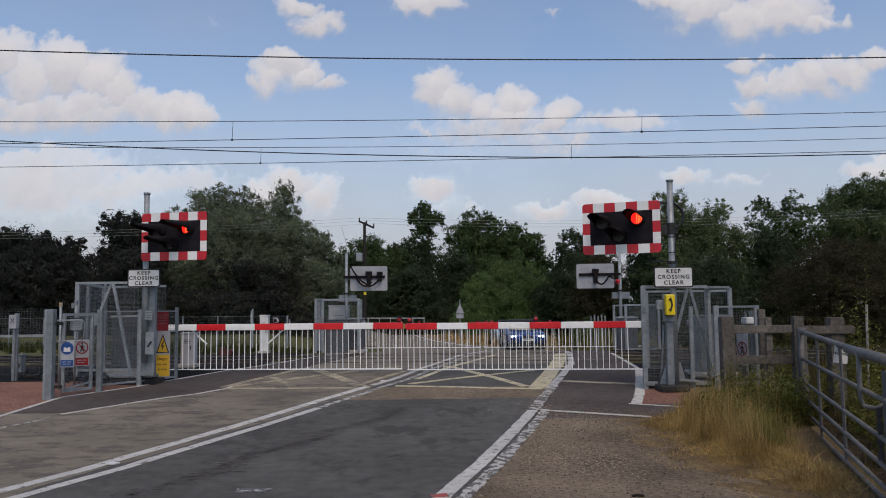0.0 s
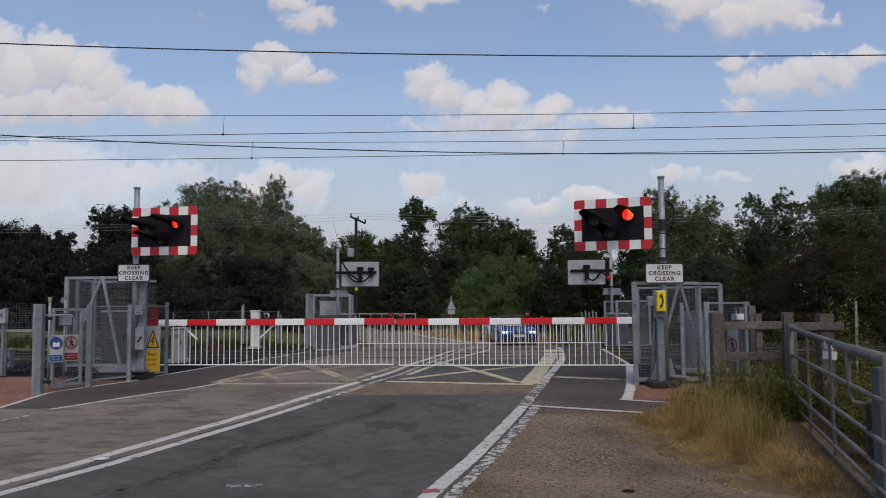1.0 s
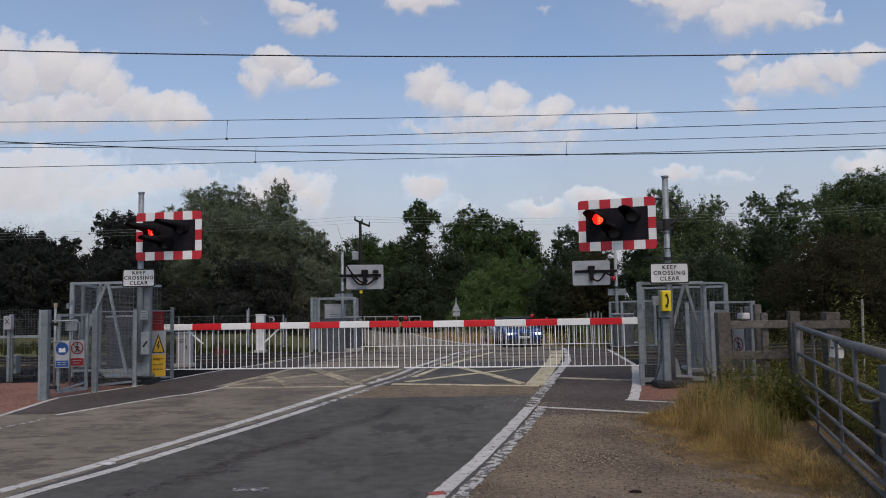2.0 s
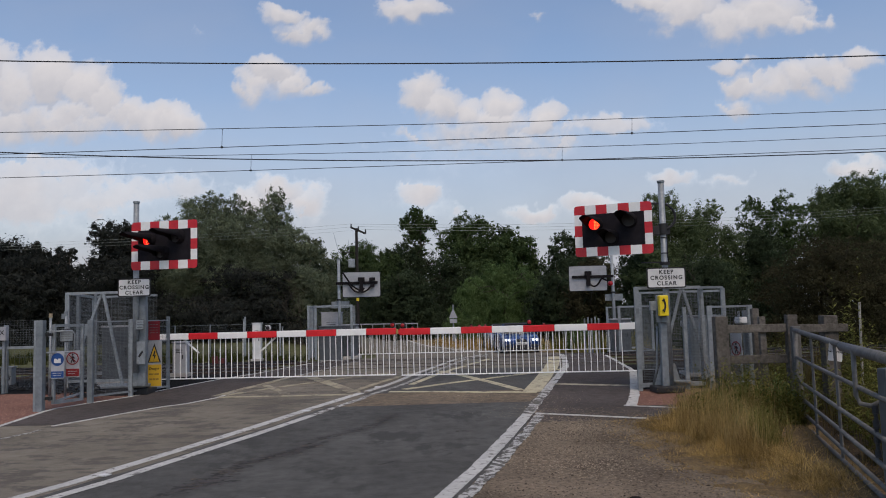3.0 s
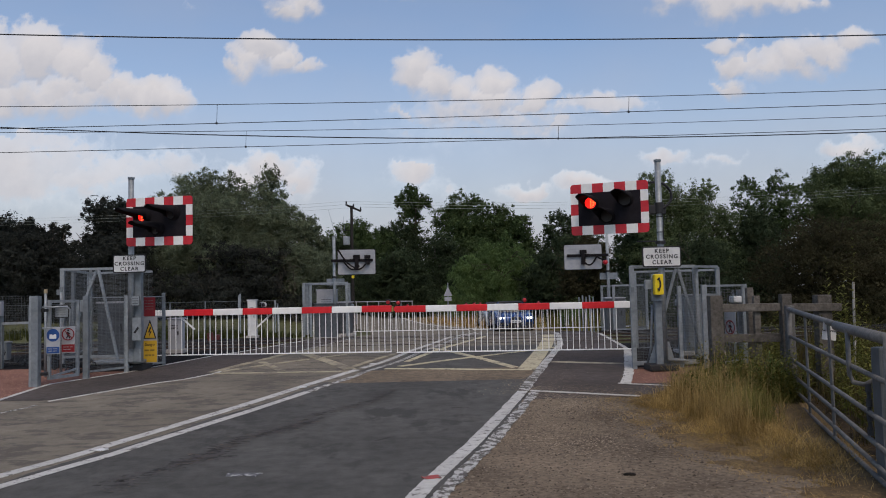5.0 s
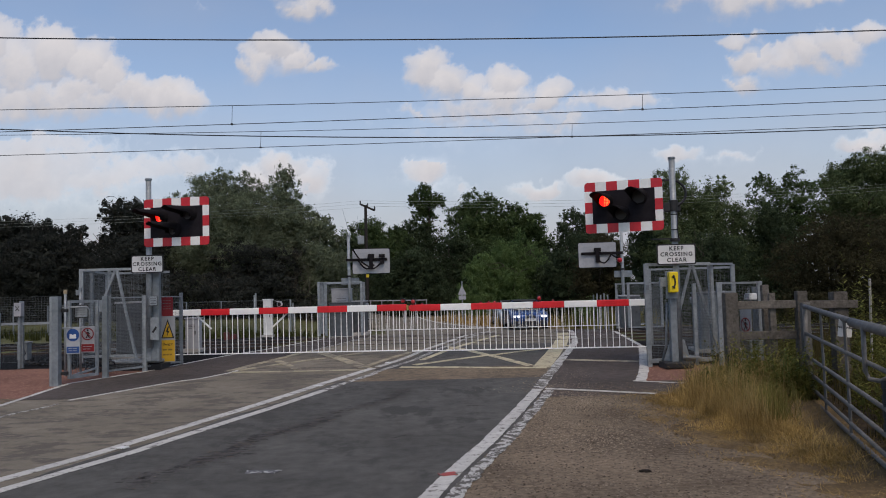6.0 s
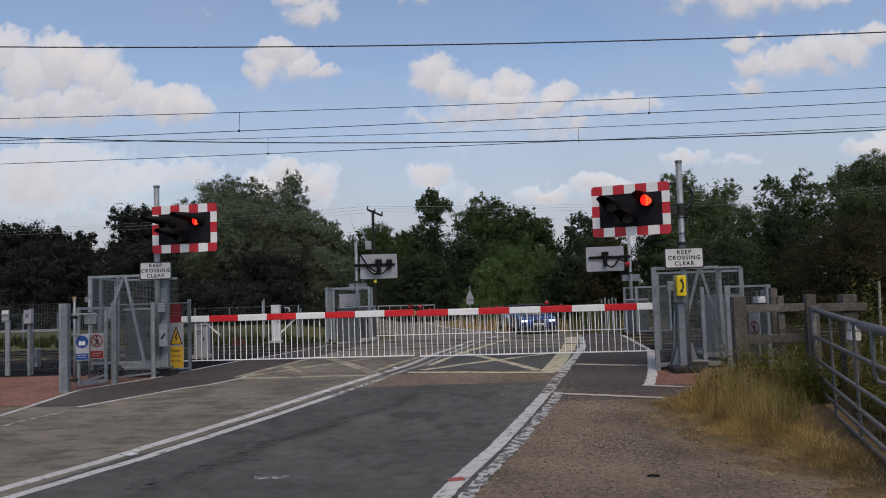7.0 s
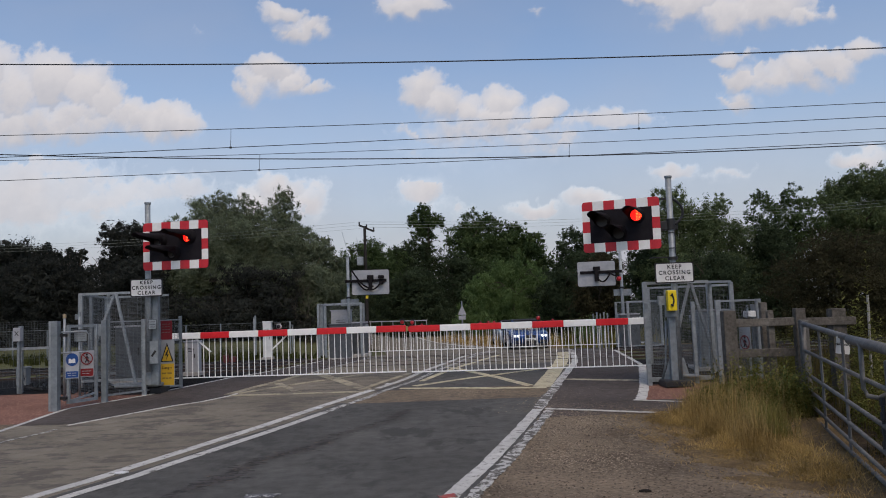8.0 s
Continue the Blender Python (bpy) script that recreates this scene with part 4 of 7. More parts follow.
def keep_clear_sign(parent, m, w=0.60, h=0.325):
    plate_ob = part("sign_plate", plate(bmesh.new(), rounded(w, h, 0.03), 0.012), BLACK, parent, "white plate with black border", at=m)
    part("sign_face", plate(bmesh.new(), rounded(w - 0.04, h - 0.04, 0.022), 0.002), SIGN_WHITE, plate_ob, at=pose(0, -0.0025, 0))
    for i, t in enumerate(("KEEP", "CROSSING", "CLEAR")):
        words(t, 0.090, BLACK, plate_ob, 0, 0.092 - 0.092 * i, -0.005, gap=1.27)


def signal(name, x, y, top, label, board_at, sign_z, live=True, aim=0.0, foot=0.0):
    z0 = rise(x, y)
    t = thing(name, pose(x, y, z0), label, "traffic signal", "crossing signals")
    bm = rod(bmesh.new(), (0, 0, foot), (0, 0, top - z0), 0.052, 0.049, 18)
    pole = part("pole", bm, GALV, t, "galvanised steel pole", True)
    part("pole_cap", rod(bmesh.new(), (0, 0, top - z0), (0, 0, top - z0 + 0.03), 0.06, n=18), GALV_DK, pole)
    bx, by, bz, yaw = board_at
    b = signal_board(t, pose(bx - x, by - y, bz - z0, 0, 0, -yaw), live, aim)
    return t, b, z0


def near_right():
    t, b, z0 = signal("crossing_signal", 3.73, 13.0, 3.58, "steel-pole crossing signal with a chequered board and two red lamps", (2.94, 13.12, 2.84, 22), 2.0, aim=-7)
    part("bracket", box(bmesh.new(), (-0.10, 0.02, 2.79 - z0), (0.42, 0.10, 0.15), bevel=0.015), BLACK, t)
    part("bracket", box(bmesh.new(), (-0.14, 0.03, 3.24 - z0), (0.22, 0.03, 0.035), bevel=0.006), BLACK, t)
    part("clamp", rod(bmesh.new(), (0, 0, 2.72 - z0), (0, 0, 2.90 - z0), 0.075, n=18), BLACK, t)
    part("clamp", rod(bmesh.new(), (0, 0, 2.225 - z0), (0, 0, 2.275 - z0), 0.082, n=18), BLACK, t)
    part("bracket", box(bmesh.new(), (-0.14, 0.05, 2.275 - z0), (0.46, 0.02, 0.022)), BLACK, t, "thin dark steel strap")
    for z in (2.41, 2.66):
        part("band", rod(bmesh.new(), (0, 0, z - z0), (0, 0, z + 0.014 - z0), 0.056, n=18), BLACK, t)
    part("cable", tube(bmesh.new(), [(0.035, -0.05, 2.74 - z0), (0.045, -0.052, 2.6 - z0), (0.038, -0.05, 2.42 - z0), (0.046, -0.05, 2.26 - z0)], 0.008, 6), BLACK, t, smooth=True)
    pts = [(0.05 + 0.15 * math.sin(math.pi * i / 14), -0.03, 3.22 - z0 - 0.42 * i / 14 + 0.02 * math.sin(6.28 * i / 14)) for i in range(15)]
    part("cable", tube(bmesh.new(), pts, 0.021, 8), BLACK, t, "black looped cable", True)
    pts = [(-0.16 - 0.08 * math.sin(math.pi * i / 10), -0.03, 2.62 - z0 + 0.1 * i / 10 - 0.05 * math.sin(math.pi * i / 10)) for i in range(11)]
    part("cable", tube(bmesh.new(), pts, 0.014, 8), BLACK, t, smooth=True)
    keep_clear_sign(t, pose(-0.012, -0.09, 2.013 - z0), 0.632, 0.335)
    part("lower_post", box(bmesh.new(), (-0.085, 0.0, 0.62), (0.115, 0.115, 1.22), bevel=0.02), GALV_DK, t, "square grey lower post")
    part("base_plinth", box(bmesh.new(), (-0.07, -0.02, 0.05), (0.46, 0.42, 0.10), bevel=0.02), BLACK, t, "black base plate")
    for s in (-1, 1):
        part("foot_plate", plate(bmesh.new(), [(0.0, 0.0), (0.16, 0.0), (0.05, 0.34), (0.0, 0.34)], 0.012, pose(0.07 * s, 0.10, 0.10, 0, 0, 20 if s > 0 else 160)), GALV, t, "pale triangular gusset")
    part("foot_plate", box(bmesh.new(), (0.14, 0.22, 0.16), (0.52, 0.30, 0.035), pose(0, 0, 0, 0, 4, 6), bevel=0.008), GALV, t, "pale steel base plate")
    pts = [(-0.16, 0.06, 1.05), (-0.17, 0.08, 0.7), (-0.19, 0.10, 0.35), (-0.24, 0.16, 0.08)]
    part("conduit", tube(bmesh.new(), pts, 0.018, 8), GALV_DK, t, "thin grey conduit", True)
    ph = thing("emergency_telephone", pose(3.61, 12.83, 1.40), "yellow telephone box fixed to the signal post", "telephone")
    part("case", box(bmesh.new(), (0.01, 0, 0.165), (0.145, 0.13, 0.33), bevel=0.02), PHONE_YEL, ph)
    part("back_plate", box(bmesh.new(), (0.01, 0.075, 0.12), (0.19, 0.02, 0.44), bevel=0.006), GALV_DK, ph)
    part("junction_box", box(bmesh.new(), (-0.13, 0.10, 0.17), (0.10, 0.07, 0.15), bevel=0.008), GALV, ph, "small grey junction box")
    pts = [(-0.022 + 0.05 * math.cos(radians(a)), -0.068, 0.17 + 0.095 * math.sin(radians(a))) for a in range(-75, 76, 15)]
    part("handset_symbol", tube(bmesh.new(), pts, [0.03] + [0.026] + [0.014] * (len(pts) - 4) + [0.026] + [0.03], 8), BLACK, ph, "black handset symbol", True)


def near_left():
    t, b, z0 = signal("crossing_signal", -5.33, 14.3, 3.66, "steel-pole crossing signal with a chequered board turned along the road", (-4.765, 14.1, 2.875, 12), 2.1, aim=-20, foot=0.42)
    part("bracket", box(bmesh.new(), (0.22, 0.06, 2.9 - z0), (0.5, 0.08, 0.12), bevel=0.015), BLACK, t)
    keep_clear_sign(t, pose(0.005, -0.10, 2.145 - z0, 0, 0, 0), 0.575, 0.32)
    part("cable_duct", box(bmesh.new(), (0.075, 0.105, 1.03), (0.17, 0.12, 1.70), bevel=0.012), GALV_DK, t, "grey square cable column")
    part("base_plinth", box(bmesh.new(), (-0.36, 0.42, 0.165), (0.92, 0.5, 0.06), bevel=0.02), GALV, t, "pale steel base slab")
    for s in (0.0, 0.14):
        part("foot_plate", plate(bmesh.new(), [(0.0, 0.0), (0.20, 0.0), (0.07, 0.26), (0.0, 0.26)], 0.012, pose(0.02 + s, 0.05, 0.18, 0, 0, 170)), GALV, t, "pale triangular gusset")
    # solid black block in place of the shadow below the slab
    part("base_pit", box(bmesh.new(), (-0.36, 0.44, 0.06), (1.0, 0.5, 0.12), bevel=0.02), BLACK, t, "black block standing in for the shadow under the slab")
    part("notice", box(bmesh.new(), (0.10, -0.075, 1.255), (0.15, 0.012, 0.18), bevel=0.003), CABINET_DK, t, "small grey notice with a dark rim")
    part("notice_face", box(bmesh.new(), (0.10, -0.082, 1.255), (0.13, 0.004, 0.16)), GALV, t)
    part("notice", box(bmesh.new(), (0.12, -0.075, 0.76), (0.15, 0.012, 0.40), bevel=0.003), GALV, t)
    part("notice_symbol", box(bmesh.new(), (0, 0, 0), (0.035, 0.004, 0.12), pose(0.12, -0.085, 0.74, 0, 35, 0)), BLACK, t)
    for i in range(3):
        part("notice_text", box(bmesh.new(), (0.10, -0.085, 1.30 - 0.045 * i), (0.10, 0.003, 0.010)), CABINET_DK, t)


def far_signals():
    for x, y, top, bx, yaw, flip, label in ((-3.24, 26.75, 3.48, -2.49, 176, 1, "crossing signal seen from its grey back, beside the cage"), (5.9, 26.7, 3.6, 5.07, 184, -1, "crossing signal seen from its grey back, on a thin pole")):
        t, b, z0 = signal("crossing_signal", x, y, top, label, (bx, y - 0.02, 2.62, yaw), 2, live=False)
        back_fittings(b, 0.30, flip)
        part("sign_plate", box(bmesh.new(), (0.03, 0.06, 1.97 - z0), (0.60, 0.012, 0.22), bevel=0.004), GALV_DK, t, "grey back of the sign plate")
        part("clamp", rod(bmesh.new(), (0, 0, 2.10 - z0), (0, 0, 2.16 - z0), 0.08, n=14), BLACK, t)
        part("base_plinth", box(bmesh.new(), (0, 0, 0.04), (0.45, 0.45, 0.12), bevel=0.02), CONCRETE, t)
        if flip < 0:
            part("bell", rod(bmesh.new(), (-0.10, -0.04, 2.43 - z0), (-0.10, -0.16, 2.43 - z0), 0.085, 0.07, 16), RED_PAINT, t, "round red sounder", True)
        else:
            part("tag", box(bmesh.new(), (0.62, -0.02, 2.13 - z0), (0.09, 0.02, 0.10)), PHONE_YEL, t, "small yellow tag")


near_right()
near_left()
far_signals()


# ---- barrier booms with skirts ----
def boom(x_pivot, x_tip, line, edges, z_top, label, far_side=False):
    """A red and white boom from its pivot to its tip, with a hanging skirt. line: the y for an x."""
    yp, yt = line(x_pivot), line(x_tip)
    ang = math.degrees(math.atan2(yt - yp, x_tip - x_pivot))
    length = math.hypot(x_tip - x_pivot, yt - yp)
    k = length / abs(x_tip - x_pivot)
    t = thing("barrier_boom", pose(x_pivot, yp, z_top - 0.065, 0, 0, ang), label, "barrier", "crossing barriers")
    s = [abs(e - x_pivot) * k for e in edges]
    for i, (a, b) in enumerate(zip(s, s[1:])):
        red = (i % 2 == (len(s) % 2))
        part("band", box(bmesh.new(), ((a + b) / 2, 0, 0), (abs(b - a) - 0.002, 0.09, 0.128), bevel=0.012), BOOM_RED if red else BOOM_WHITE, t, "red band" if red else "white band")
    bottom = -0.73 if far_side else -0.85
    part("bottom_rail", box(bmesh.new(), (length * 0.5, 0, bottom), (length - 0.04, 0.03, 0.022), bevel=0.004), BOOM_WHITE, t)
    stick = mesh_of(box(bmesh.new(), (0, 0, 0), (0.010 if far_side else 0.0135, 0.014, -bottom - 0.06)), "skirt_bar")
    n = int((length - 0.3) / 0.118)
    for i in range(n + 1):
        x = length - 0.03 - i * (length - 0.36) / n
        part("skirt_bar", stick, BOOM_WHITE, t, at=pose(x, random.uniform(-0.006, 0.006), bottom / 2 - 0.03, random.uniform(-0.3, 0.3), random.uniform(-0.4, 0.4), 0))
    return t, length


def boom_lamp(t, x, case=None, glass=None):
    part("lamp_hood", box(bmesh.new(), (x, -0.03, 0.178), (0.085, 0.09, 0.012), bevel=0.004), case or BLACK, t)
    part("lamp_base", box(bmesh.new(), (x, 0, 0.075), (0.07, 0.06, 0.03), bevel=0.006), BLACK, t)
    lamp = part("lamp_case", rod(bmesh.new(), (x, 0.05 , 0.125), (x, -0.03, 0.125), 0.048, n=18), case or BLACK, t, "small lamp case", True)
    part("lens", rod(bmesh.new(), (x, -0.03, 0.125), (x, -0.05, 0.125), 0.04, 0.03, 18), glass or RED_LENS, lamp, "red lamp glass", True)
    part("lens", rod(bmesh.new(), (x, 0.05, 0.125), (x, 0.07, 0.125), 0.04, 0.03, 18), glass or RED_LENS, lamp, "red lamp glass", True)


NEAR = lambda x: 15.83 - 0.11 * x
FARL = lambda x: 27.2 - 0.11 * x
t, L = boom(-5.66, -0.81, NEAR, [-5.63, -5.03, -4.425, -3.816, -3.21, -2.61, -2.003, -1.402, -0.81], 1.29, "lowered red and white barrier boom with a white skirt")
boom_lamp(t, L - 0.07)
boom_lamp(t, L - 2.6, SIGN_WHITE, DARK_LENS)
bm = bar(bmesh.new(), (0.50, 0.05, -0.06), (0.82, 0.05, -0.34), 0.03, 0.03)
part("stay", bm, WHITE_PAINT, t)
part("stay", bar(bmesh.new(), (2.42, 0.05, -0.06), (2.10, 0.05, -0.34), 0.03, 0.03), WHITE_PAINT, t)
part("end_cap", box(bmesh.new(), (L + 0.02, 0, -0.01), (0.035, 0.07, 0.10), bevel=0.008), surf("brass_latch", (0.35, 0.25, 0.08), (0.5, 0.36, 0.12), 12, 0.5, 0.5), t)
t, L = boom(3.86, -0.743, NEAR, [3.86, 3.495, 2.891, 2.27, 1.671, 1.067, 0.469, -0.135, -0.743], 1.275, "lowered red and white barrier boom pivoted in the cage")
boom_lamp(t, L - 0.07)
boom_lamp(t, L - 2.55)
t, L = boom(-3.6, 1.25, FARL, [-3.6, -3.0, -2.39, -1.78, -1.17, -0.57, 0.04, 0.64, 1.25], 1.075, "lowered barrier boom on the far side of the tracks", True)
boom_lamp(t, L - 0.1)
boom_lamp(t, L - 2.1)
t, L = boom(6.5, 1.32, FARL, [6.5, 6.15, 5.55, 4.94, 4.34, 3.73, 3.13, 2.53, 1.92, 1.32], 1.075, "lowered barrier boom on the far side of the tracks", True)
boom_lamp(t, L - 0.1)
boom_lamp(t, L - 0.3)
boom_lamp(t, L - 2.25)


# ---- clouds: a distant backdrop that drifts ----
CLOUDS = {}
CLOUDS["big bank"] = [(-1437, 821, 108, 88, 1), (-1327, 746, 112, 92, 1), (-1207, 787, 105, 85, 1), (-1098, 749, 99, 80, 1), (-1032, 706, 69, 74, 1), (-1189, 662, 235, 62, 1), (-928, 638, 94, 46, 1), (-808, 636, 83, 46, 1), (-1351, 646, 162, 60, 1), (-977, 656, 101, 57, 1), (-869, 648, 101, 46, 1), (-1117, 634, 271, 46, 0.95)]
CLOUDS["veil"] = [(-1290, 409, 307, 141, 0.62), (-1057, 371, 307, 106, 0.55), (-826, 404, 162, 71, 0.45), (-478, 409, 69, 53, 0.9), (-558, 373, 79, 46, 0.8), (-406, 360, 69, 67, 0.8)]
CLOUDS["lone puff"] = [(-506, 802, 65, 50, 1), (-551, 756, 61, 53, 0.95), (-452, 751, 69, 42, 0.95), (-371, 717, 65, 21, 0.85)]
CLOUDS["high puff"] = [(-471, 983, 72, 28, 0.9), (-398, 938, 87, 35, 0.95), (-333, 920, 36, 25, 0.8), (-44, 993, 99, 32, 0.85), (-739, 934, 25, 19, 0.34), (337, 969, 40, 16, 0.33)]
CLOUDS["middle heap"] = [(-23, 701, 65, 57, 1), (39, 663, 76, 53, 1), (123, 633, 69, 46, 1), (241, 661, 54, 53, 1), (222, 607, 119, 50, 1), (357, 616, 54, 46, 1), (140, 578, 216, 42, 0.85), (292, 549, 216, 53, 0.72), (121, 499, 198, 50, 0.5), (589, 584, 130, 35, 0.58), (158, 535, 253, 64, 0.62)]
CLOUDS["high bank"] = [(827, 969, 126, 53, 1), (961, 919, 119, 53, 1), (1098, 942, 119, 53, 1), (1205, 903, 72, 25, 0.85), (728, 989, 87, 28, 0.9), (1284, 912, 25, 23, 0.45)]
CLOUDS["east heap"] = [(978, 782, 72, 23, 0.75), (1017, 726, 72, 39, 0.85), (1014, 653, 72, 42, 0.8), (1115, 707, 90, 46, 0.75), (1209, 724, 90, 50, 0.9), (1303, 754, 87, 44, 0.92), (1380, 785, 61, 39, 0.9)]
CLOUDS["low puffs"] = [(-26, 387, 83, 57, 0.78), (21, 327, 94, 42, 0.6), (332, 313, 83, 28, 0.85), (493, 339, 79, 35, 0.85), (781, 419, 72, 28, 0.62), (941, 410, 83, 21, 0.4), (1361, 425, 90, 32, 0.88)]


def value_noise(x, y, seed):
    rng = np.random.default_rng(seed)
    tab = rng.random((256, 256))
    xi, yi = np.floor(x).astype(int), np.floor(y).astype(int)
    fx, fy = x - xi, y - yi
    fx, fy = fx * fx * (3 - 2 * fx), fy * fy * (3 - 2 * fy)
    a, b = tab[xi & 255, yi & 255], tab[(xi + 1) & 255, yi & 255]
    c, d = tab[xi & 255, (yi + 1) & 255], tab[(xi + 1) & 255, (yi + 1) & 255]
    return (a * (1 - fx) + b * fx) * (1 - fy) + (c * (1 - fx) + d * fx) * fy - 0.5


def fbm(x, y, seed, octaves=5):
    return sum(value_noise(x * 2 ** k, y * 2 ** k, seed + k) / 2 ** k for k in range(octaves))


def cloud_backdrop():
    nx, nz = 470, 170
    X, Z = np.meshgrid(np.linspace(-1900, 1900, nx), np.linspace(-60, 1260, nz))
    wx = X + 38 * fbm(X / 110, Z / 110, 3) + 26 * fbm(X / 40, Z / 40, 8, 3)
    wz = Z + 34 * fbm(X / 110, Z / 110, 23) + 26 * fbm(X / 40, Z / 40, 28, 3)
    dens, shade_v, low = np.zeros_like(X), np.zeros_like(X), np.zeros_like(X)
    for cloud in CLOUDS.values():
        for cx, cz, rx, rz, s in cloud:
            up = wz > cz
            d = np.sqrt(((wx - cx) / (rx * 1.2)) ** 2 + ((wz - cz) / np.where(up, rz * 1.2, rz * 1.75)) ** 2)
            v = s * np.clip(1.25 - d, 0, 1)
            lit = np.clip(0.55 + 0.45 * (wz - cz) / rz, 0, 1)
            shade_v = np.where(v > dens, lit, shade_v)
            dens = np.maximum(dens, v)
            low = np.where((v > 0.05) & ~up, np.maximum(low, np.clip((cz - wz) / rz, 0, 1)), low)
    dens = np.where(dens > 0.02, dens + 0.16 * fbm(X / 75, Z / 60, 41, 4), 0)
    wide = 0.31 + 0.70 * low
    veil = np.clip(0.08 + 1.05 * np.clip(1 - Z / 800, 0, 1) ** 1.25 + 0.14 * fbm(X / 420, Z / 170, 77, 4), 0, 1)
    bright = np.clip(0.36 + 0.56 * shade_v, 0, 1)
    me = bpy.data.meshes.new("clouds")
    y = 2500 + 0 * X
    co = np.stack([X, y, Z], -1).reshape(-1, 3).astype(np.float32)
    i = (np.arange(nz - 1)[:, None] * nx + np.arange(nx - 1)[None, :]).ravel()
    quads = np.stack([i, i + 1, i + nx + 1, i + nx], 1).astype(np.int32)
    me.vertices.add(len(co))
    me.vertices.foreach_set("co", co.ravel())
    me.loops.add(quads.size)
    me.loops.foreach_set("vertex_index", quads.ravel())
    me.polygons.add(len(quads))
    me.polygons.foreach_set("loop_start", np.arange(0, quads.size, 4, dtype=np.int32))
    me.update(calc_edges=True)
    for key, arr in (("cover", dens), ("bright", bright), ("edge", wide), ("veil", veil)):
        at = me.attributes.new(key, 'FLOAT', 'POINT')
        at.data.foreach_set("value", arr.ravel().astype(np.float32))
    m = bpy.data.materials.new("cloud")
    m.use_nodes = True
    n, l = m.node_tree.nodes, m.node_tree.links
    n.remove(n["Principled BSDF"])
    def attr(key):
        q = n.new("ShaderNodeAttribute")
        q.attribute_name = key
        return q.outputs["Fac"]

    def calc(op, a, b, c=None):
        q = n.new("ShaderNodeMath")
        q.operation = op
        for i, v in enumerate((a, b, c)):
            if v is None:
                continue
            if isinstance(v, (int, float)):
                q.inputs[i].default_value = v
            else:
                l.new(v, q.inputs[i])
        return q.outputs[0]

    tc = n.new("ShaderNodeTexCoord")

    def puff(scale, detail):
        q = n.new("ShaderNodeTexNoise")
        q.inputs["Scale"].default_value, q.inputs["Detail"].default_value, q.inputs["Roughness"].default_value = scale, detail, 0.58
        l.new(tc.outputs["Object"], q.inputs["Vector"])
        return calc('SUBTRACT', q.outputs["Fac"], 0.5)

    cover = attr("cover")
    billow = calc('MULTIPLY', calc('ABSOLUTE', puff(0.016, 7), 0), -1.0)
    d = calc('ADD', calc('MULTIPLY_ADD', puff(0.028, 8), 0.45, cover), calc('ADD', billow, 0.13))
    mr = n.new("ShaderNodeMapRange")
    mr.interpolation_type = 'SMOOTHSTEP'
    l.new(d, mr.inputs["Value"])
    mr.inputs["From Min"].default_value = 0.15
    l.new(calc('ADD', attr("edge"), 0.15), mr.inputs["From Max"])
    body = calc('MULTIPLY', mr.outputs["Result"], calc('MINIMUM', calc('MULTIPLY_ADD', cover, 0.6, 0.50), 0.97))
    present = calc('MULTIPLY', body, calc('GREATER_THAN', cover, 0.03))
    alpha = calc('MAXIMUM', present, attr("veil"))
    tone = calc('ADD', calc('MULTIPLY_ADD', puff(0.011, 6), 0.42, attr("bright")), calc('MULTIPLY', billow, 0.28))
    r = n.new("ShaderNodeValToRGB")
    r.color_ramp.elements[0].position, r.color_ramp.elements[1].position = 0.18, 0.92
    r.color_ramp.elements[0].color, r.color_ramp.elements[1].color = (0.50, 0.52, 0.585, 1), (0.86, 0.84, 0.845, 1)
    share = calc('DIVIDE', present, calc('MAXIMUM', alpha, 0.02))
    hazy = calc('MULTIPLY_ADD', puff(0.006, 3), 0.25, 0.26)
    l.new(calc('ADD', calc('MULTIPLY', tone, share), calc('MULTIPLY', hazy, calc('SUBTRACT', 1.0, share))), r.inputs["Fac"])
    e, t, mix = n.new("ShaderNodeEmission"), n.new("ShaderNodeBsdfTransparent"), n.new("ShaderNodeMixShader")
    l.new(r.outputs["Color"], e.inputs["Color"])
    e.inputs["Strength"].default_value = CLOUD_GLOW
    l.new(alpha, mix.inputs[0])
    l.new(t.outputs[0], mix.inputs[1])
    l.new(e.outputs[0], mix.inputs[2])
    l.new(mix.outputs[0], n["Material Output"].inputs["Surface"])
    ob = new("backdrop", me)
    me.materials.append(m)
    tagged(ob, "heaped white clouds drifting in a blue sky", "clouds", kind="structure")
    return ob


CLOUD_GLOW = 0.84
clouds = cloud_backdrop()


# ---- overhead wires of the railway ----
def wire(name, knots, y, r, label, category="wire", material=None, x0=-45, x1=45, slope=TRACK_SLOPE):
    xs, zs = zip(*knots)
    c = np.polyfit(xs, zs, 2 if len(knots) > 2 else 1)
    lo, hi = min(xs), max(xs)
    pts = []
    for i in range(61):
        x = x0 + (x1 - x0) * i / 60
        q = min(max(x, lo - 4), hi + 4)
        z = np.polyval(c, q) + (x - q) * np.polyval(np.polyder(c), q)
        pts.append((x, y + slope * x, float(z)))
    t = thing(name, pose(0, y, float(np.polyval(c, 0))), label, category, "railway overhead wires")
    part("strand", tube(bmesh.new(), [(a, b - y, z - float(np.polyval(c, 0))) for a, b, z in pts], r, 6), material or WIRE, t, smooth=True)
    return t, c


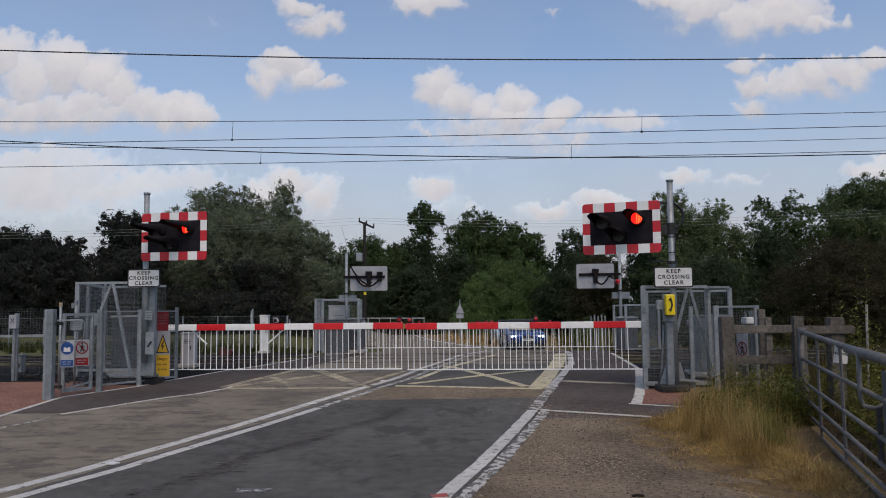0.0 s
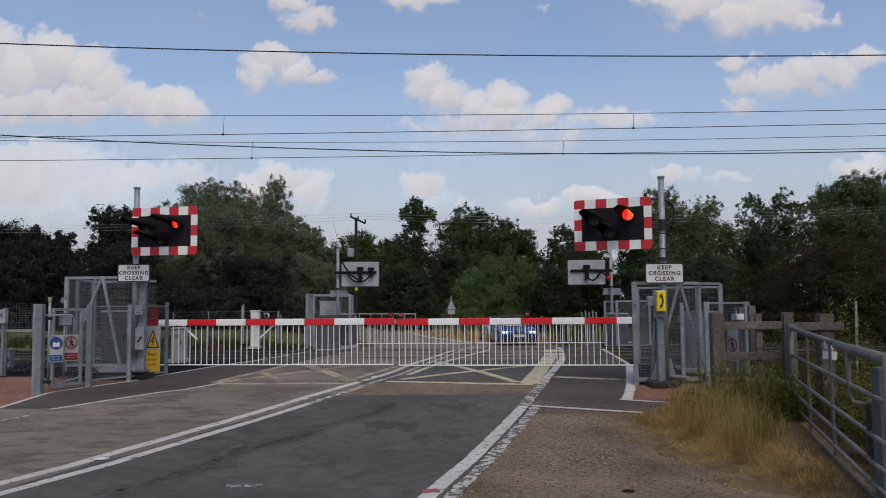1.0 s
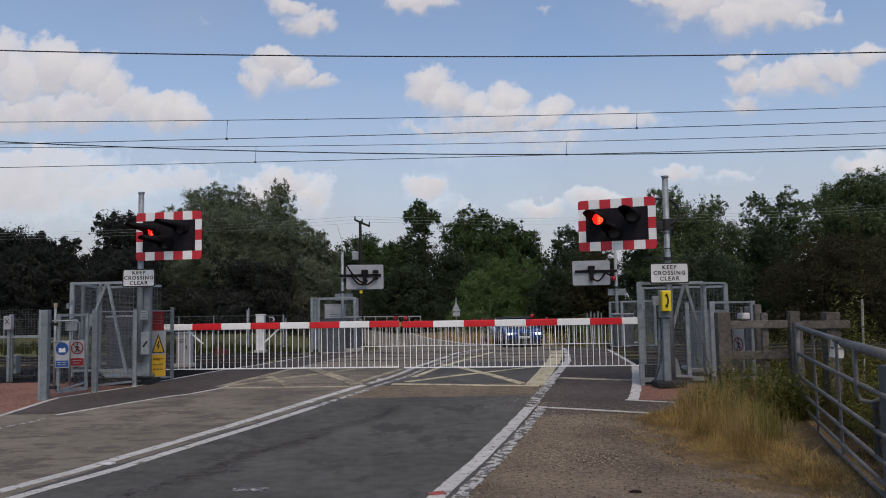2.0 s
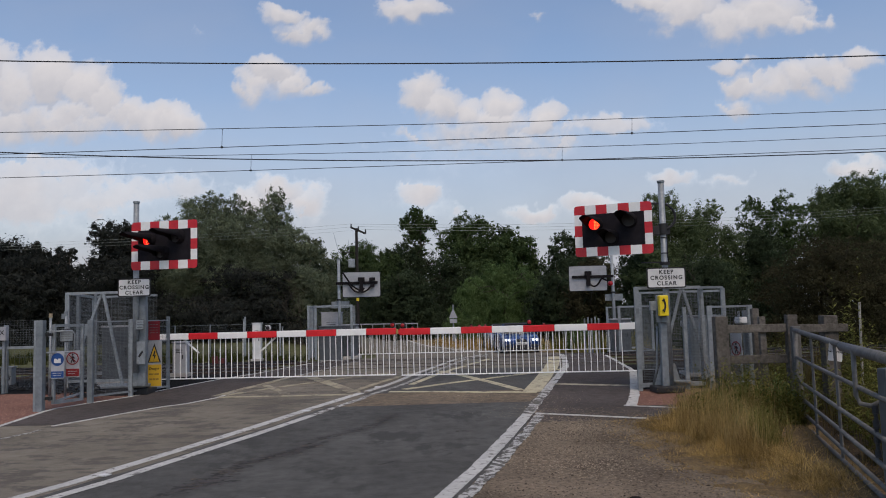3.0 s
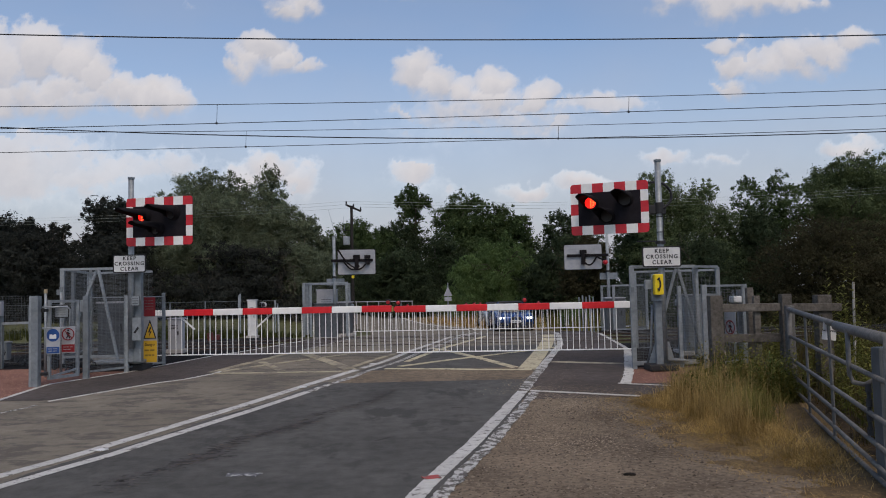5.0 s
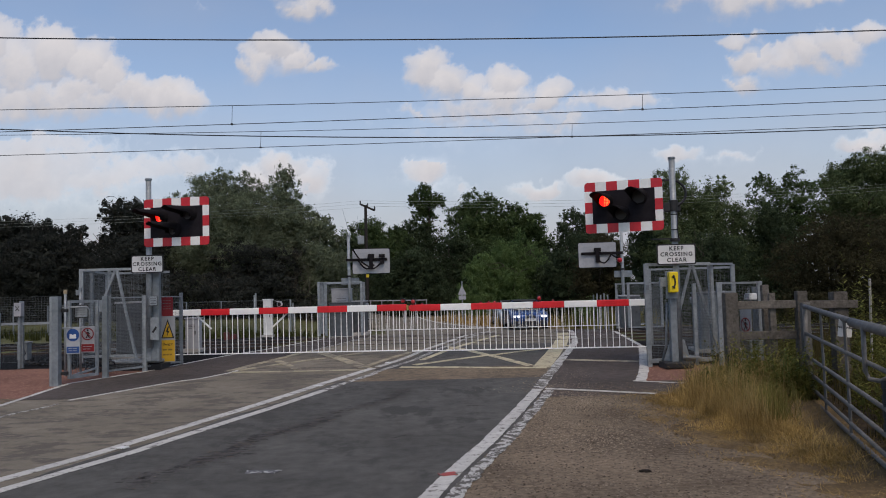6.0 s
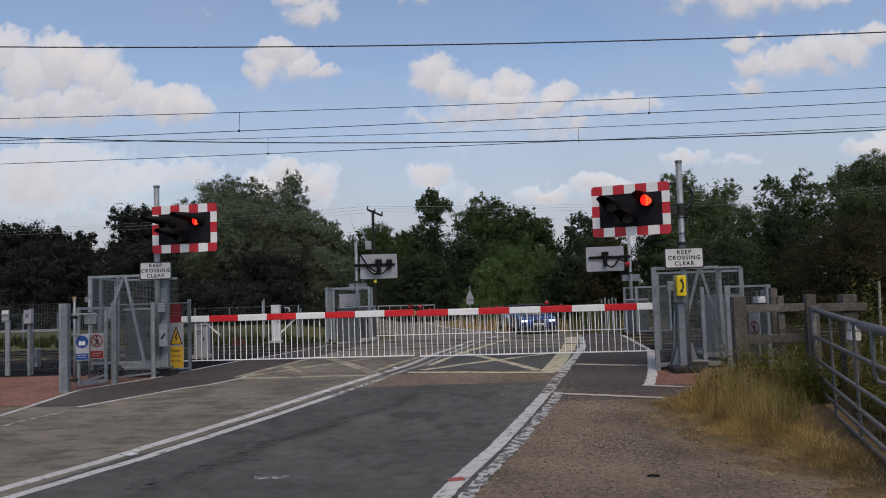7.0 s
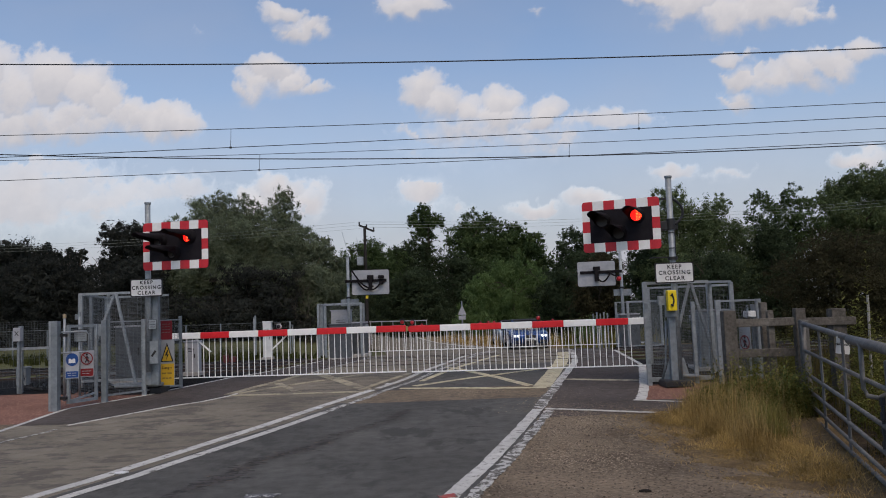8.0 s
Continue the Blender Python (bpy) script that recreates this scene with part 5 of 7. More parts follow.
def wires():
    for y, cat, con, drops in ((20.0, [(-11.23, 6.48), (0.04, 6.36), (11.3, 6.38)], [(-11.2, 5.91), (0.03, 5.94), (11.28, 6.02)], (-5.35, 5.05)),
                               (23.3, [(-13.06, 6.54), (0.03, 6.36), (13.12, 6.41)], [(-13.04, 5.93), (0.03, 5.95), (13.1, 6.03)], (-5.38, 3.80))):
        t, a = wire("overhead_line", cat, y, 0.0082, "dark catenary and contact wire hung over the track")
        b = np.polyfit(*zip(*con), 2)
        zc = float(np.polyval(a, 0))
        pts = []
        for i in range(61):
            x = -45 + 1.5 * i
            q = min(max(x, con[0][0] - 4), con[-1][0] + 4)
            pts.append((x, TRACK_SLOPE * x, float(np.polyval(b, q) + (x - q) * np.polyval(np.polyder(b), q)) - zc))
        part("contact_wire", tube(bmesh.new(), pts, 0.009, 6), WIRE, t, smooth=True)
        for d in drops:
            z0, z1, yy = float(np.polyval(b, d)) - zc, float(np.polyval(a, d)) - zc, TRACK_SLOPE * d
            part("dropper", rod(bmesh.new(), (d, yy, z0), (d + 0.02, yy, z1), 0.006, n=6), WIRE, t, "thin hanging dropper")
            part("clip", box(bmesh.new(), (d, yy, z0), (0.05, 0.03, 0.05)), WIRE, t)
    wire("overhead_cable", [(-9.88, 7.43), (-4.81, 7.27), (0.05, 7.11), (9.96, 7.06)], 17.5, 0.0135, "thick dark cable strung above the crossing", slope=0)
    wire("overhead_cable", [(-14.58, 7.26), (-7.12, 6.86), (0.03, 6.59), (4.05, 6.50), (14.62, 6.52)], 26.0, 0.017, "thick sagging dark cable beyond the tracks", slope=0)


wires()


# ---- steel mesh cages and fences ----
def mesh_panel(parent, p, q, z0, z1, dx=0.0762, dz=0.0254, r=0.0034, name="mesh"):
    """Welded wire mesh between two feet, from z0 to z1."""
    p, q = Vector((*p, 0)), Vector((*q, 0))
    n, w = int((q - p).length / dx), r
    bm = bmesh.new()
    for i in range(n + 1):
        a = p.lerp(q, i / max(1, n))
        bar(bm, (a.x, a.y, z0), (a.x, a.y, z1), w * 0.8, w * 0.8, (0, 1, 0.01))
    k = int((z1 - z0) / dz)
    for j in range(k + 1):
        z = z0 + (z1 - z0) * j / k
        bar(bm, (p.x, p.y, z), (q.x, q.y, z), w * 1.2, w)
    return part(name, bm, MESH_STEEL, parent, "fine welded wire mesh")


def post(parent, x, y, z0, z1, w=0.07, d=0.07, mat=None, name="post"):
    return part(name, box(bmesh.new(), (x, y, (z0 + z1) / 2), (w, d, z1 - z0), bevel=0.006), mat or GALV, parent)


def rail(parent, p, q, w=0.04, mat=None, name="rail"):
    return part(name, bar(bmesh.new(), p, q, w, w), mat or GALV, parent)


def cage(name, corners, base, top, label, sides, braces=(), bare=(), group="barrier cages"):
    """A steel cage of posts, rails and mesh round a barrier machine; corners are (x, y) in the world."""
    ox, oy = corners[0]
    z0 = base
    t = thing(name, pose(ox, oy, z0), label, "cage", group)
    loc = [(x - ox, y - oy) for x, y in corners]
    h = top - z0
    for i, (x, y) in enumerate(loc):
        if i not in bare:
            post(t, x, y, -0.04, h, 0.075, 0.06)
    for i, j in sides:
        p, q = loc[i], loc[j]
        mesh_panel(t, p, q, 0.08, h - 0.03)
        for z in (0.08, h - 0.02):
            rail(t, (*p, z), (*q, z), 0.045)
    for p, q in braces:
        rail(t, p, q, 0.042, name="brace")
    return t


t = cage("barrier_cage", [(3.29, 13.2), (4.36, 13.25), (5.36, 15.0), (5.86, 16.4), (4.2, 16.6), (3.70, 14.75)], 0.19, 1.88, "galvanised mesh cage round the barrier machine", ((0, 1), (2, 3), (3, 4), (0, 5)),
         (((0.98, 0.8, 1.66), (0.55, 0.8, 0.16)), ((1.02, 0.8, 1.66), (1.42, 0.8, 0.12)), ((0.0, 0.0, 1.68), (2.05, 1.76, 1.70)), ((0.0, 0.06, 1.65), (0.0, 0.06, 1.30))), (1, 5))
post(t, 0.775, 0.0, -0.04, 1.345, 0.062, 0.05)
post(t, 1.52, 1.4, -0.04, 1.68, 0.095, 0.06)
mesh_panel(t, (1.07, 0.05), (1.52, 1.4), 0.08, 1.66)
rail(t, (0.0, -0.01, 0.10), (1.07, 0.03, 0.10), 0.06)
part("hinge", box(bmesh.new(), (0.0, -0.045, 1.30), (0.05, 0.02, 0.09), bevel=0.004), GALV_DK, t)
part("hinge", box(bmesh.new(), (0.0, -0.045, 0.40), (0.05, 0.02, 0.09), bevel=0.004), GALV_DK, t)
t = cage("barrier_cage", [(-6.86, 15.0), (-5.72, 15.0), (-5.9, 17.0), (-7.3, 17.2)], 0.40, 2.12, "tall galvanised mesh cage behind the pedestrian gate", ((0, 1), (0, 3), (2, 3)),
         (((0.63, 0.02, 1.70), (0.28, 0.02, 0.78)), ((0.67, -0.02, 1.70), (1.06, -0.10, 0.03)), ((0.48, 0.10, 0.0), (0.48, 0.10, 1.68))), (1, 2))
post(t, -0.47, 1.5, -0.04, 1.72, 0.06, 0.06, GALV_DK)
part("hinge", box(bmesh.new(), (-0.05, -0.05, 1.28), (0.06, 0.04, 0.10), bevel=0.006), GALV_DK, t)
part("lock_box", box(bmesh.new(), (0.40, -0.04, 1.02), (0.10, 0.06, 0.22), bevel=0.008), GALV_DK, t, "grey gate lock")
t = cage("barrier_cage", [(-4.15, 26.0), (-2.76, 26.0), (-2.9, 28.2), (-4.3, 28.2), (-3.93, 26.05)], 0.24, 1.95, "distant galvanised cage round the barrier machine", ((0, 3), (2, 3)))
rail(t, (0.0, 0.0, 1.69), (1.39, 0.0, 1.69), 0.03)
part("side_panel", box(bmesh.new(), (0.07, 0.05, 0.86), (0.16, 0.03, 1.66), bevel=0.006), GALV_DK, t, "solid grey side panel")
cage("barrier_cage", [(5.72, 25.2), (6.7, 25.0), (6.9, 27.4), (5.9, 27.8)], 0.18, 1.66, "distant galvanised cage by the footway", ((0, 1), (1, 2), (2, 3)))
t = thing("picket_fence", pose(5.25, 28.6, rise(5.25, 28.6)), "short grey pickets beside the far footway", "fence")
for i in range(5):
    post(t, 0.13 * i, 0.02 * i, -0.05, 1.22 + 0.05 * (i % 2), 0.05, 0.04, GALV if i % 2 else GALV_DK, "picket")
rail(t, (-0.03, 0.03, 0.9), (0.55, 0.11, 0.9), 0.035, GALV_DK)


def low_panel():
    t = thing("mesh_fence", pose(4.41, 13.0, 0.2), "low galvanised mesh panel beside the cage", "fence")
    for x, y in ((0, 0), (0.89, 0.6)):
        post(t, x, y, -0.04, 1.345, 0.085, 0.06)
    for z in (1.325, 0.06):
        rail(t, (0, 0, z), (0.89, 0.6, z), 0.035)
    mesh_panel(t, (0, 0), (0.89, 0.6), 0.1, 1.31)
    post(t, 0.86, 0.75, -0.04, 1.25, 0.07, 0.06, GALV_DK)


low_panel()


def machine(x, y, z, yaw, label, mat=None, s=1.0):
    t = thing("barrier_machine", pose(x, y, z, 0, 0, yaw), label, "barrier machine", "barrier machines")
    part("cabinet", box(bmesh.new(), (0, 0, 0.55 * s), (0.62 * s, 0.72 * s, 1.05 * s), bevel=0.02), mat or CABINET, t)
    part("lid", box(bmesh.new(), (0, 0, 1.09 * s), (0.66 * s, 0.76 * s, 0.04), bevel=0.015), GREY_BACK if mat is CABINET_DK else CABINET, t, "pale lid")
    part("door", box(bmesh.new(), (0, -0.37 * s, 0.55 * s), (0.52 * s, 0.02, 0.9 * s), bevel=0.008), mat or CABINET, t)
    part("handle", box(bmesh.new(), (0.18 * s, -0.39 * s, 0.6 * s), (0.03, 0.03, 0.14), bevel=0.006), BLACK, t)
    part("pivot", rod(bmesh.new(), (-0.40 * s, 0, 0.96 * s), (0.40 * s, 0, 0.96 * s), 0.06, n=16), GALV_DK, t, smooth=True)
    part("base_plinth", box(bmesh.new(), (0, 0, 0.0), (0.8 * s, 0.9 * s, 0.1), bevel=0.015), CONCRETE, t)
    part("counterweight", box(bmesh.new(), (-0.1, 0.55, 0.62 * s), (0.12, 0.45, 0.30), bevel=0.02), GALV_DK, t)


machine(5.05, 15.30, 0.27, -6, "grey barrier machine cabinet inside the cage", GALV_DK)
machine(-6.15, 16.0, 0.38, -6, "dark grey barrier machine cabinet with a pale lid", CABINET_DK)
machine(-3.05, 27.2, 0.2, -6, "barrier machine beyond the tracks, its grey darkened for shade", CABINET_DK)
machine(6.0, 26.4, 0.15, -6, "barrier machine beyond the tracks, its grey darkened for shade", CABINET_DK)


def bars_text(parent, x0, x1, z, h, y, mat, gaps=3, name="text_bar"):
    """Writing too small to read, as plain bars."""
    w = (x1 - x0) / gaps
    for i in range(gaps):
        part(name, box(bmesh.new(), (x0 + w * (i + 0.45), y, z), (w * 0.8, 0.003, h)), mat, parent)


def sign_face(parent, w, h, mat, name="face", z=0.0, y=-0.002, r=0.012):
    return part(name, plate(bmesh.new(), rounded(w, h, r, 3, 0, z), 0.003), mat, parent, at=pose(0, y, 0))


def small_sign(name, x, y, z, yaw, w, h, label, back=None):
    t = thing(name, pose(x, y, z, 0, 0, yaw), label, "sign", "gate signs")
    part("sign_plate", plate(bmesh.new(), rounded(w, h, 0.012), 0.006), back or SIGN_DULL, t)
    return t


def pedestrian_gate():
    """Steel posts and a mesh gate between road and railway, with its signs."""
    fence = thing("mesh_fence", pose(-5.87, 13.6, 0.2), "galvanised mesh fence along the footway", "fence")
    rel = lambda x, y: (x + 5.87, y - 13.6)
    p2, p3, p4 = rel(-5.82, 13.6), rel(-5.44, 14.37), rel(-5.09, 15.29)
    post(fence, *p2, -0.05, 1.39, 0.088, 0.08, GALV_DK)
    post(fence, *p3, -0.05, 1.39, 0.075, 0.06)
    post(fence, *p4, -0.05, 1.43, 0.058, 0.05, GALV_DK)
    for a, b in ((p2, p3), (p3, p4)):
        mesh_panel(fence, a, b, 0.12, 1.34, 0.0762, 0.0254, 0.0030)
        rail(fence, (*a, 1.36), (*b, 1.36), 0.02)
        rail(fence, (*a, 0.12), (*b, 0.12), 0.03)
    rail(fence, (*p3, 1.0), (*p4, 0.98), 0.03)
    gate = thing("pedestrian_gate", pose(-6.28, 12.8, 0.17), "closed galvanised pedestrian gate with thick steel posts", "gate")
    post(gate, -0.055, 0.0, -0.05, 1.43, 0.04, 0.09)
    post(gate, 0.02, 0.0, -0.05, 1.43, 0.105, 0.12, GALV_DK)
    a, b = (0.16, 0.14), (0.36, 0.70)
    for x, y in (a, b):
        post(gate, x, y, 0.1, 1.36, 0.05, 0.05, name="stile")
    for z in (0.12, 1.34):
        rail(gate, (*a, z), (*b, z), 0.045)
    rail(gate, (a[0], a[1], 0.14), (b[0], b[1], 0.22), 0.03)
    mesh_panel(gate, a, b, 0.14, 1.32, 0.0762, 0.0254, 0.0030)
    for z in (0.2, 1.2):
        part("hinge", box(bmesh.new(), (0.12, 0.06, z), (0.1, 0.06, 0.05), bevel=0.006), BLACK, gate)
    part("handle", tube(bmesh.new(), [(0.12, -0.02, 1.25), (0.42, 0.2, 1.25), (0.45, 0.22, 1.2), (0.45, 0.22, 0.96), (0.42, 0.2, 0.92), (0.12, -0.02, 0.92)], 0.014, 8), GALV, gate, "bent tube pull handle", True)
    # signs
    s = small_sign("mandatory_sign", -6.025, 12.86, 0.89, 0, 0.215, 0.43, "white sign with a blue disc on the gate")
    part("disc", plate(bmesh.new(), disc(0.10, 28, 0, 0.085), 0.003), SIGN_BLUE, s, "blue disc", at=pose(0, -0.004, 0))
    part("symbol", plate(bmesh.new(), [(-0.055, 0.03), (0.055, 0.03), (0.05, 0.10), (0.02, 0.10), (0.0, 0.08), (-0.02, 0.10), (-0.05, 0.10)], 0.003), SIGN_WHITE, s, at=pose(0, -0.008, 0))
    part("panel", plate(bmesh.new(), rounded(0.20, 0.10, 0.006, 2, 0, -0.15), 0.003), SIGN_BLUE, s, at=pose(0, -0.004, 0))
    bars_text(s, -0.08, 0.08, -0.13, 0.010, -0.006, SIGN_DULL, 2)
    bars_text(s, -0.07, 0.07, -0.165, 0.010, -0.006, SIGN_DULL, 2)
    s = small_sign("prohibition_sign", -5.93, 13.18, 0.888, 0, 0.225, 0.43, "white sign with a red prohibition ring on the gate")
    ring(s, 0.102, 0.084, 0, 0.085)
    walker_symbol(s, 0, 0.085)
    part("panel", plate(bmesh.new(), rounded(0.21, 0.12, 0.006, 2, 0, -0.14), 0.003), SIGN_RED, s, at=pose(0, -0.004, 0))
    bars_text(s, -0.08, 0.08, -0.12, 0.011, -0.006, SIGN_DULL, 3)
    bars_text(s, -0.08, 0.05, -0.16, 0.011, -0.006, SIGN_DULL, 2)
    s = small_sign("notice_plate", -6.0, 13.1, 1.348, 0, 0.23, 0.21, "small white notice with a dark border", BLACK)
    sign_face(s, 0.204, 0.184, GALV, y=-0.004)
    for i in range(4):
        bars_text(s, -0.08, 0.08, 0.055 - 0.035 * i, 0.008, -0.006, CABINET, 3)
    s = small_sign("red_notice", -5.185, 14.8, 1.375, 0, 0.21, 0.35, "red notice plate on the fence", SIGN_RED)
    for i in range(4):
        bars_text(s, -0.08, 0.08, 0.11 - 0.05 * i, 0.009, -0.004, SIGN_GREY, 3)
    s = small_sign("danger_sign", -5.17, 14.78, 0.775, 0, 0.27, 0.84, "white and yellow danger sign with an electric-shock triangle", GREY_BACK)
    part("triangle", plate(bmesh.new(), [(-0.12, 0.02), (0.12, 0.02), (0.0, 0.37)], 0.003), BLACK, s, at=pose(0, -0.004, 0))
    part("triangle_face", plate(bmesh.new(), [(-0.092, 0.036), (0.092, 0.036), (0.0, 0.315)], 0.003), SIGN_YEL, s, at=pose(0, -0.008, 0))
    part("bolt_symbol", plate(bmesh.new(), [(0.008, 0.24), (-0.035, 0.13), (-0.002, 0.14), (-0.012, 0.055), (0.035, 0.16), (0.004, 0.15), (0.026, 0.23)], 0.003), BLACK, s, at=pose(0, -0.012, 0))
    part("panel", plate(bmesh.new(), rounded(0.255, 0.39, 0.01, 2, 0, -0.21), 0.003), SIGN_YEL, s, at=pose(0, -0.004, 0))
    words("Danger", 0.062, surf("brown_lettering", (0.09, 0.055, 0.012), (0.12, 0.07, 0.016), 5, 0.6), s, 0, -0.09, -0.009)
    bars_text(s, -0.10, 0.10, -0.19, 0.03, -0.007, surf("dark_ochre", (0.2, 0.12, 0.02), (0.26, 0.16, 0.03), 5, 0.6), 2)
    bars_text(s, -0.09, 0.09, -0.28, 0.03, -0.007, bpy.data.materials["dark_ochre"], 3)
    s = small_sign("prohibition_sign", 4.93, 13.30, 0.83, -72, 0.28, 0.52, "pale grey sign with a red prohibition ring on the mesh", SIGN_DULL)
    ring(s, 0.12, 0.098, 0, 0.0)
    walker_symbol(s, 0, 0.0, 1.5)


def ring(parent, ro, ri, cx, cz):
    bm = bmesh.new()
    n = 32
    for k in range(n):
        a, b = 2 * math.pi * k / n, 2 * math.pi * (k + 1) / n
        vs = [bm.verts.new((cx + r * math.cos(t), 0, cz + r * math.sin(t))) for r, t in ((ri, a), (ro, a), (ro, b), (ri, b))]
        bm.faces.new(vs)
    bmesh.ops.remove_doubles(bm, verts=bm.verts[:], dist=1e-5)
    box(bm, (0, 0, 0), (ri * 2, 0.001, 0.013), pose(cx, 0, cz, 0, 45, 0))
    part("ring", bm, SIGN_RED, parent, "red ring with a slash", at=pose(0, -0.007, 0))


def walker_symbol(parent, cx, cz, k=1.2):
    bm = bmesh.new()
    plate(bm, disc(0.013 * k, 12, cx, cz + 0.052 * k), 0.001)
    for x0, z0, x1, z1, w in ((0, 0.03, 0.0, -0.01, 0.028), (0, -0.01, 0.025, -0.055, 0.015), (0, -0.01, -0.022, -0.055, 0.015), (0, 0.025, 0.03, 0.0, 0.012), (0, 0.025, -0.03, 0.0, 0.012)):
        bar(bm, (cx + k * x0, 0, cz + k * z0), (cx + k * x1, 0, cz + k * z1), k * w, 0.001, (0, 1, 0))
    part("symbol", bm, BLACK, parent, at=pose(0, -0.005, 0))


pedestrian_gate()


def rail_fence():
    """The lineside fence beyond the gate: a rail, posts and mesh above."""
    t = thing("lineside_fence", pose(-6.6, 15.5, 0.27), "galvanised lineside fence with a top rail and mesh", "fence")
    for i in range(8):
        x = -1.65 - 1.0 * i * 1.05
        post(t, x, 0, -0.05, 1.28 if i % 2 == 0 else 0.86, 0.075, 0.06, GALV_DK)
    rail(t, (-1.1, 0, 0.845), (-9.5, 0, 0.845), 0.05, GALV)
    mesh_panel(t, (-1.1, 0.03), (-9.5, 0.03), 0.86, 1.36, 0.06, 0.045, 0.0024)
    mesh_panel(t, (-1.1, 0.03), (-9.5, 0.03), 0.1, 0.84, 0.1, 0.15, 0.0024)
    b = thing("lineside_box", pose(-8.26, 15.42, 1.24), "small white equipment box with a cross mark on a post", "equipment box")
    part("case", box(bmesh.new(), (0, 0, 0.15), (0.14, 0.12, 0.26), bevel=0.01), GREY_BACK, b)
    for a in (38, -38):
        part("mark", box(bmesh.new(), (0, 0, 0), (0.012, 0.004, 0.11), pose(0, -0.063, 0.17, 0, a, 0)), BLACK, b)
    part("leg", rod(bmesh.new(), (0, 0.02, 0.0), (0, 0.02, -0.98), 0.03, n=10), GALV_DK, b)
    s = thing("lineside_notice", pose(-8.70, 15.40, 1.30), "small dark notice with a white panel on the fence post", "sign")
    part("sign_plate", box(bmesh.new(), (0, 0, 0.12), (0.15, 0.02, 0.24), bevel=0.004), GALV_DK, s)
    part("panel", box(bmesh.new(), (0, -0.012, 0.19), (0.12, 0.004, 0.07)), SIGN_WHITE, s, "white panel")
    part("panel", box(bmesh.new(), (0, -0.012, 0.07), (0.12, 0.004, 0.05)), SIGN_DULL, s)
    part("leg", box(bmesh.new(), (0.03, 0.03, -0.5), (0.085, 0.05, 1.06), bevel=0.006), GALV, s, "grey steel post")
    tangle = thing("cable_tangle", pose(-8.05, 15.9, 0.27), "dark tangled heap of old cable behind the fence", "cable")
    rng = np.random.default_rng(12)
    for k in range(9):
        pts, q = [], Vector((rng.uniform(-0.45, 0.45), rng.uniform(-0.15, 0.15), 0.02))
        d = Vector((rng.normal(), rng.normal() * 0.5, 0.5)).normalized()
        for i in range(9):
            pts.append(tuple(q))
            d = (d + Vector(rng.normal(size=3) * 0.45) - Vector((0.25 * q.x, 0.6 * q.y, 1.6 * (q.z - 0.12)))).normalized()
            q = q + d * 0.085
            q.z = max(0.015, q.z)
        part("cable", tube(bmesh.new(), pts, 0.011, 6), BLACK, tangle, smooth=True)
    rust_red = surf("rusty_red_paint", (0.055, 0.011, 0.010), (0.10, 0.02, 0.018), 14, 0.75, 0, 0.1, 60, 0.25, 3)
    rb = thing("lineside_box", pose(-6.5, 24.0, rise(-6.5, 24.0) - 0.01), "small rusty red metal box beside the rails", "equipment box")
    part("case", box(bmesh.new(), (-0.09, 0, 0.14), (0.17, 0.22, 0.26), pose(0, 0, 0, 0, -6, 12), bevel=0.012), rust_red, rb)
    part("lid", box(bmesh.new(), (0.11, 0, 0.11), (0.15, 0.2, 0.20), pose(0, 0, 0, 0, 5, -8), bevel=0.012), rust_red, rb)


rail_fence()


# ---- timber fence and steel field gate ----
def timber_fence():
    t = thing("timber_fence", pose(4.65, 10.6, 0.08), "weathered grey timber post-and-rail fence", "fence")
    for x, y, w, h in ((-0.90, 0.05, 0.17, 1.315), (-0.34, 0.06, 0.085, 1.295), (-0.28, 0.4, 0.095, 1.41), (0.0, 0.0, 0.135, 1.31), (0.56, 0.1, 0.19, 1.285)):
        bm = box(bmesh.new(), (x, y, h / 2 - 0.1), (w, w * 0.85, h + 0.2), pose(0, 0, 0, random.uniform(-1, 1), random.uniform(-1, 1), 0), bevel=0.014)
        part("post", bm, OLD_WOOD, t)
    for z, d in ((1.135, 0.105), (0.735, 0.11)):
        for x0, x1 in ((-1.0, 0.0), (0.0, 0.76)):
            if x1 > 0.1 and z < 1:
                continue
            part("rail", box(bmesh.new(), ((x0 + x1) / 2, 0.02, z + random.uniform(-0.01, 0.01)), (x1 - x0 - 0.01, 0.05, d), pose(0, 0, 0, 0, random.uniform(-0.8, 0.8), 0), bevel=0.008), OLD_WOOD, t)


timber_fence()


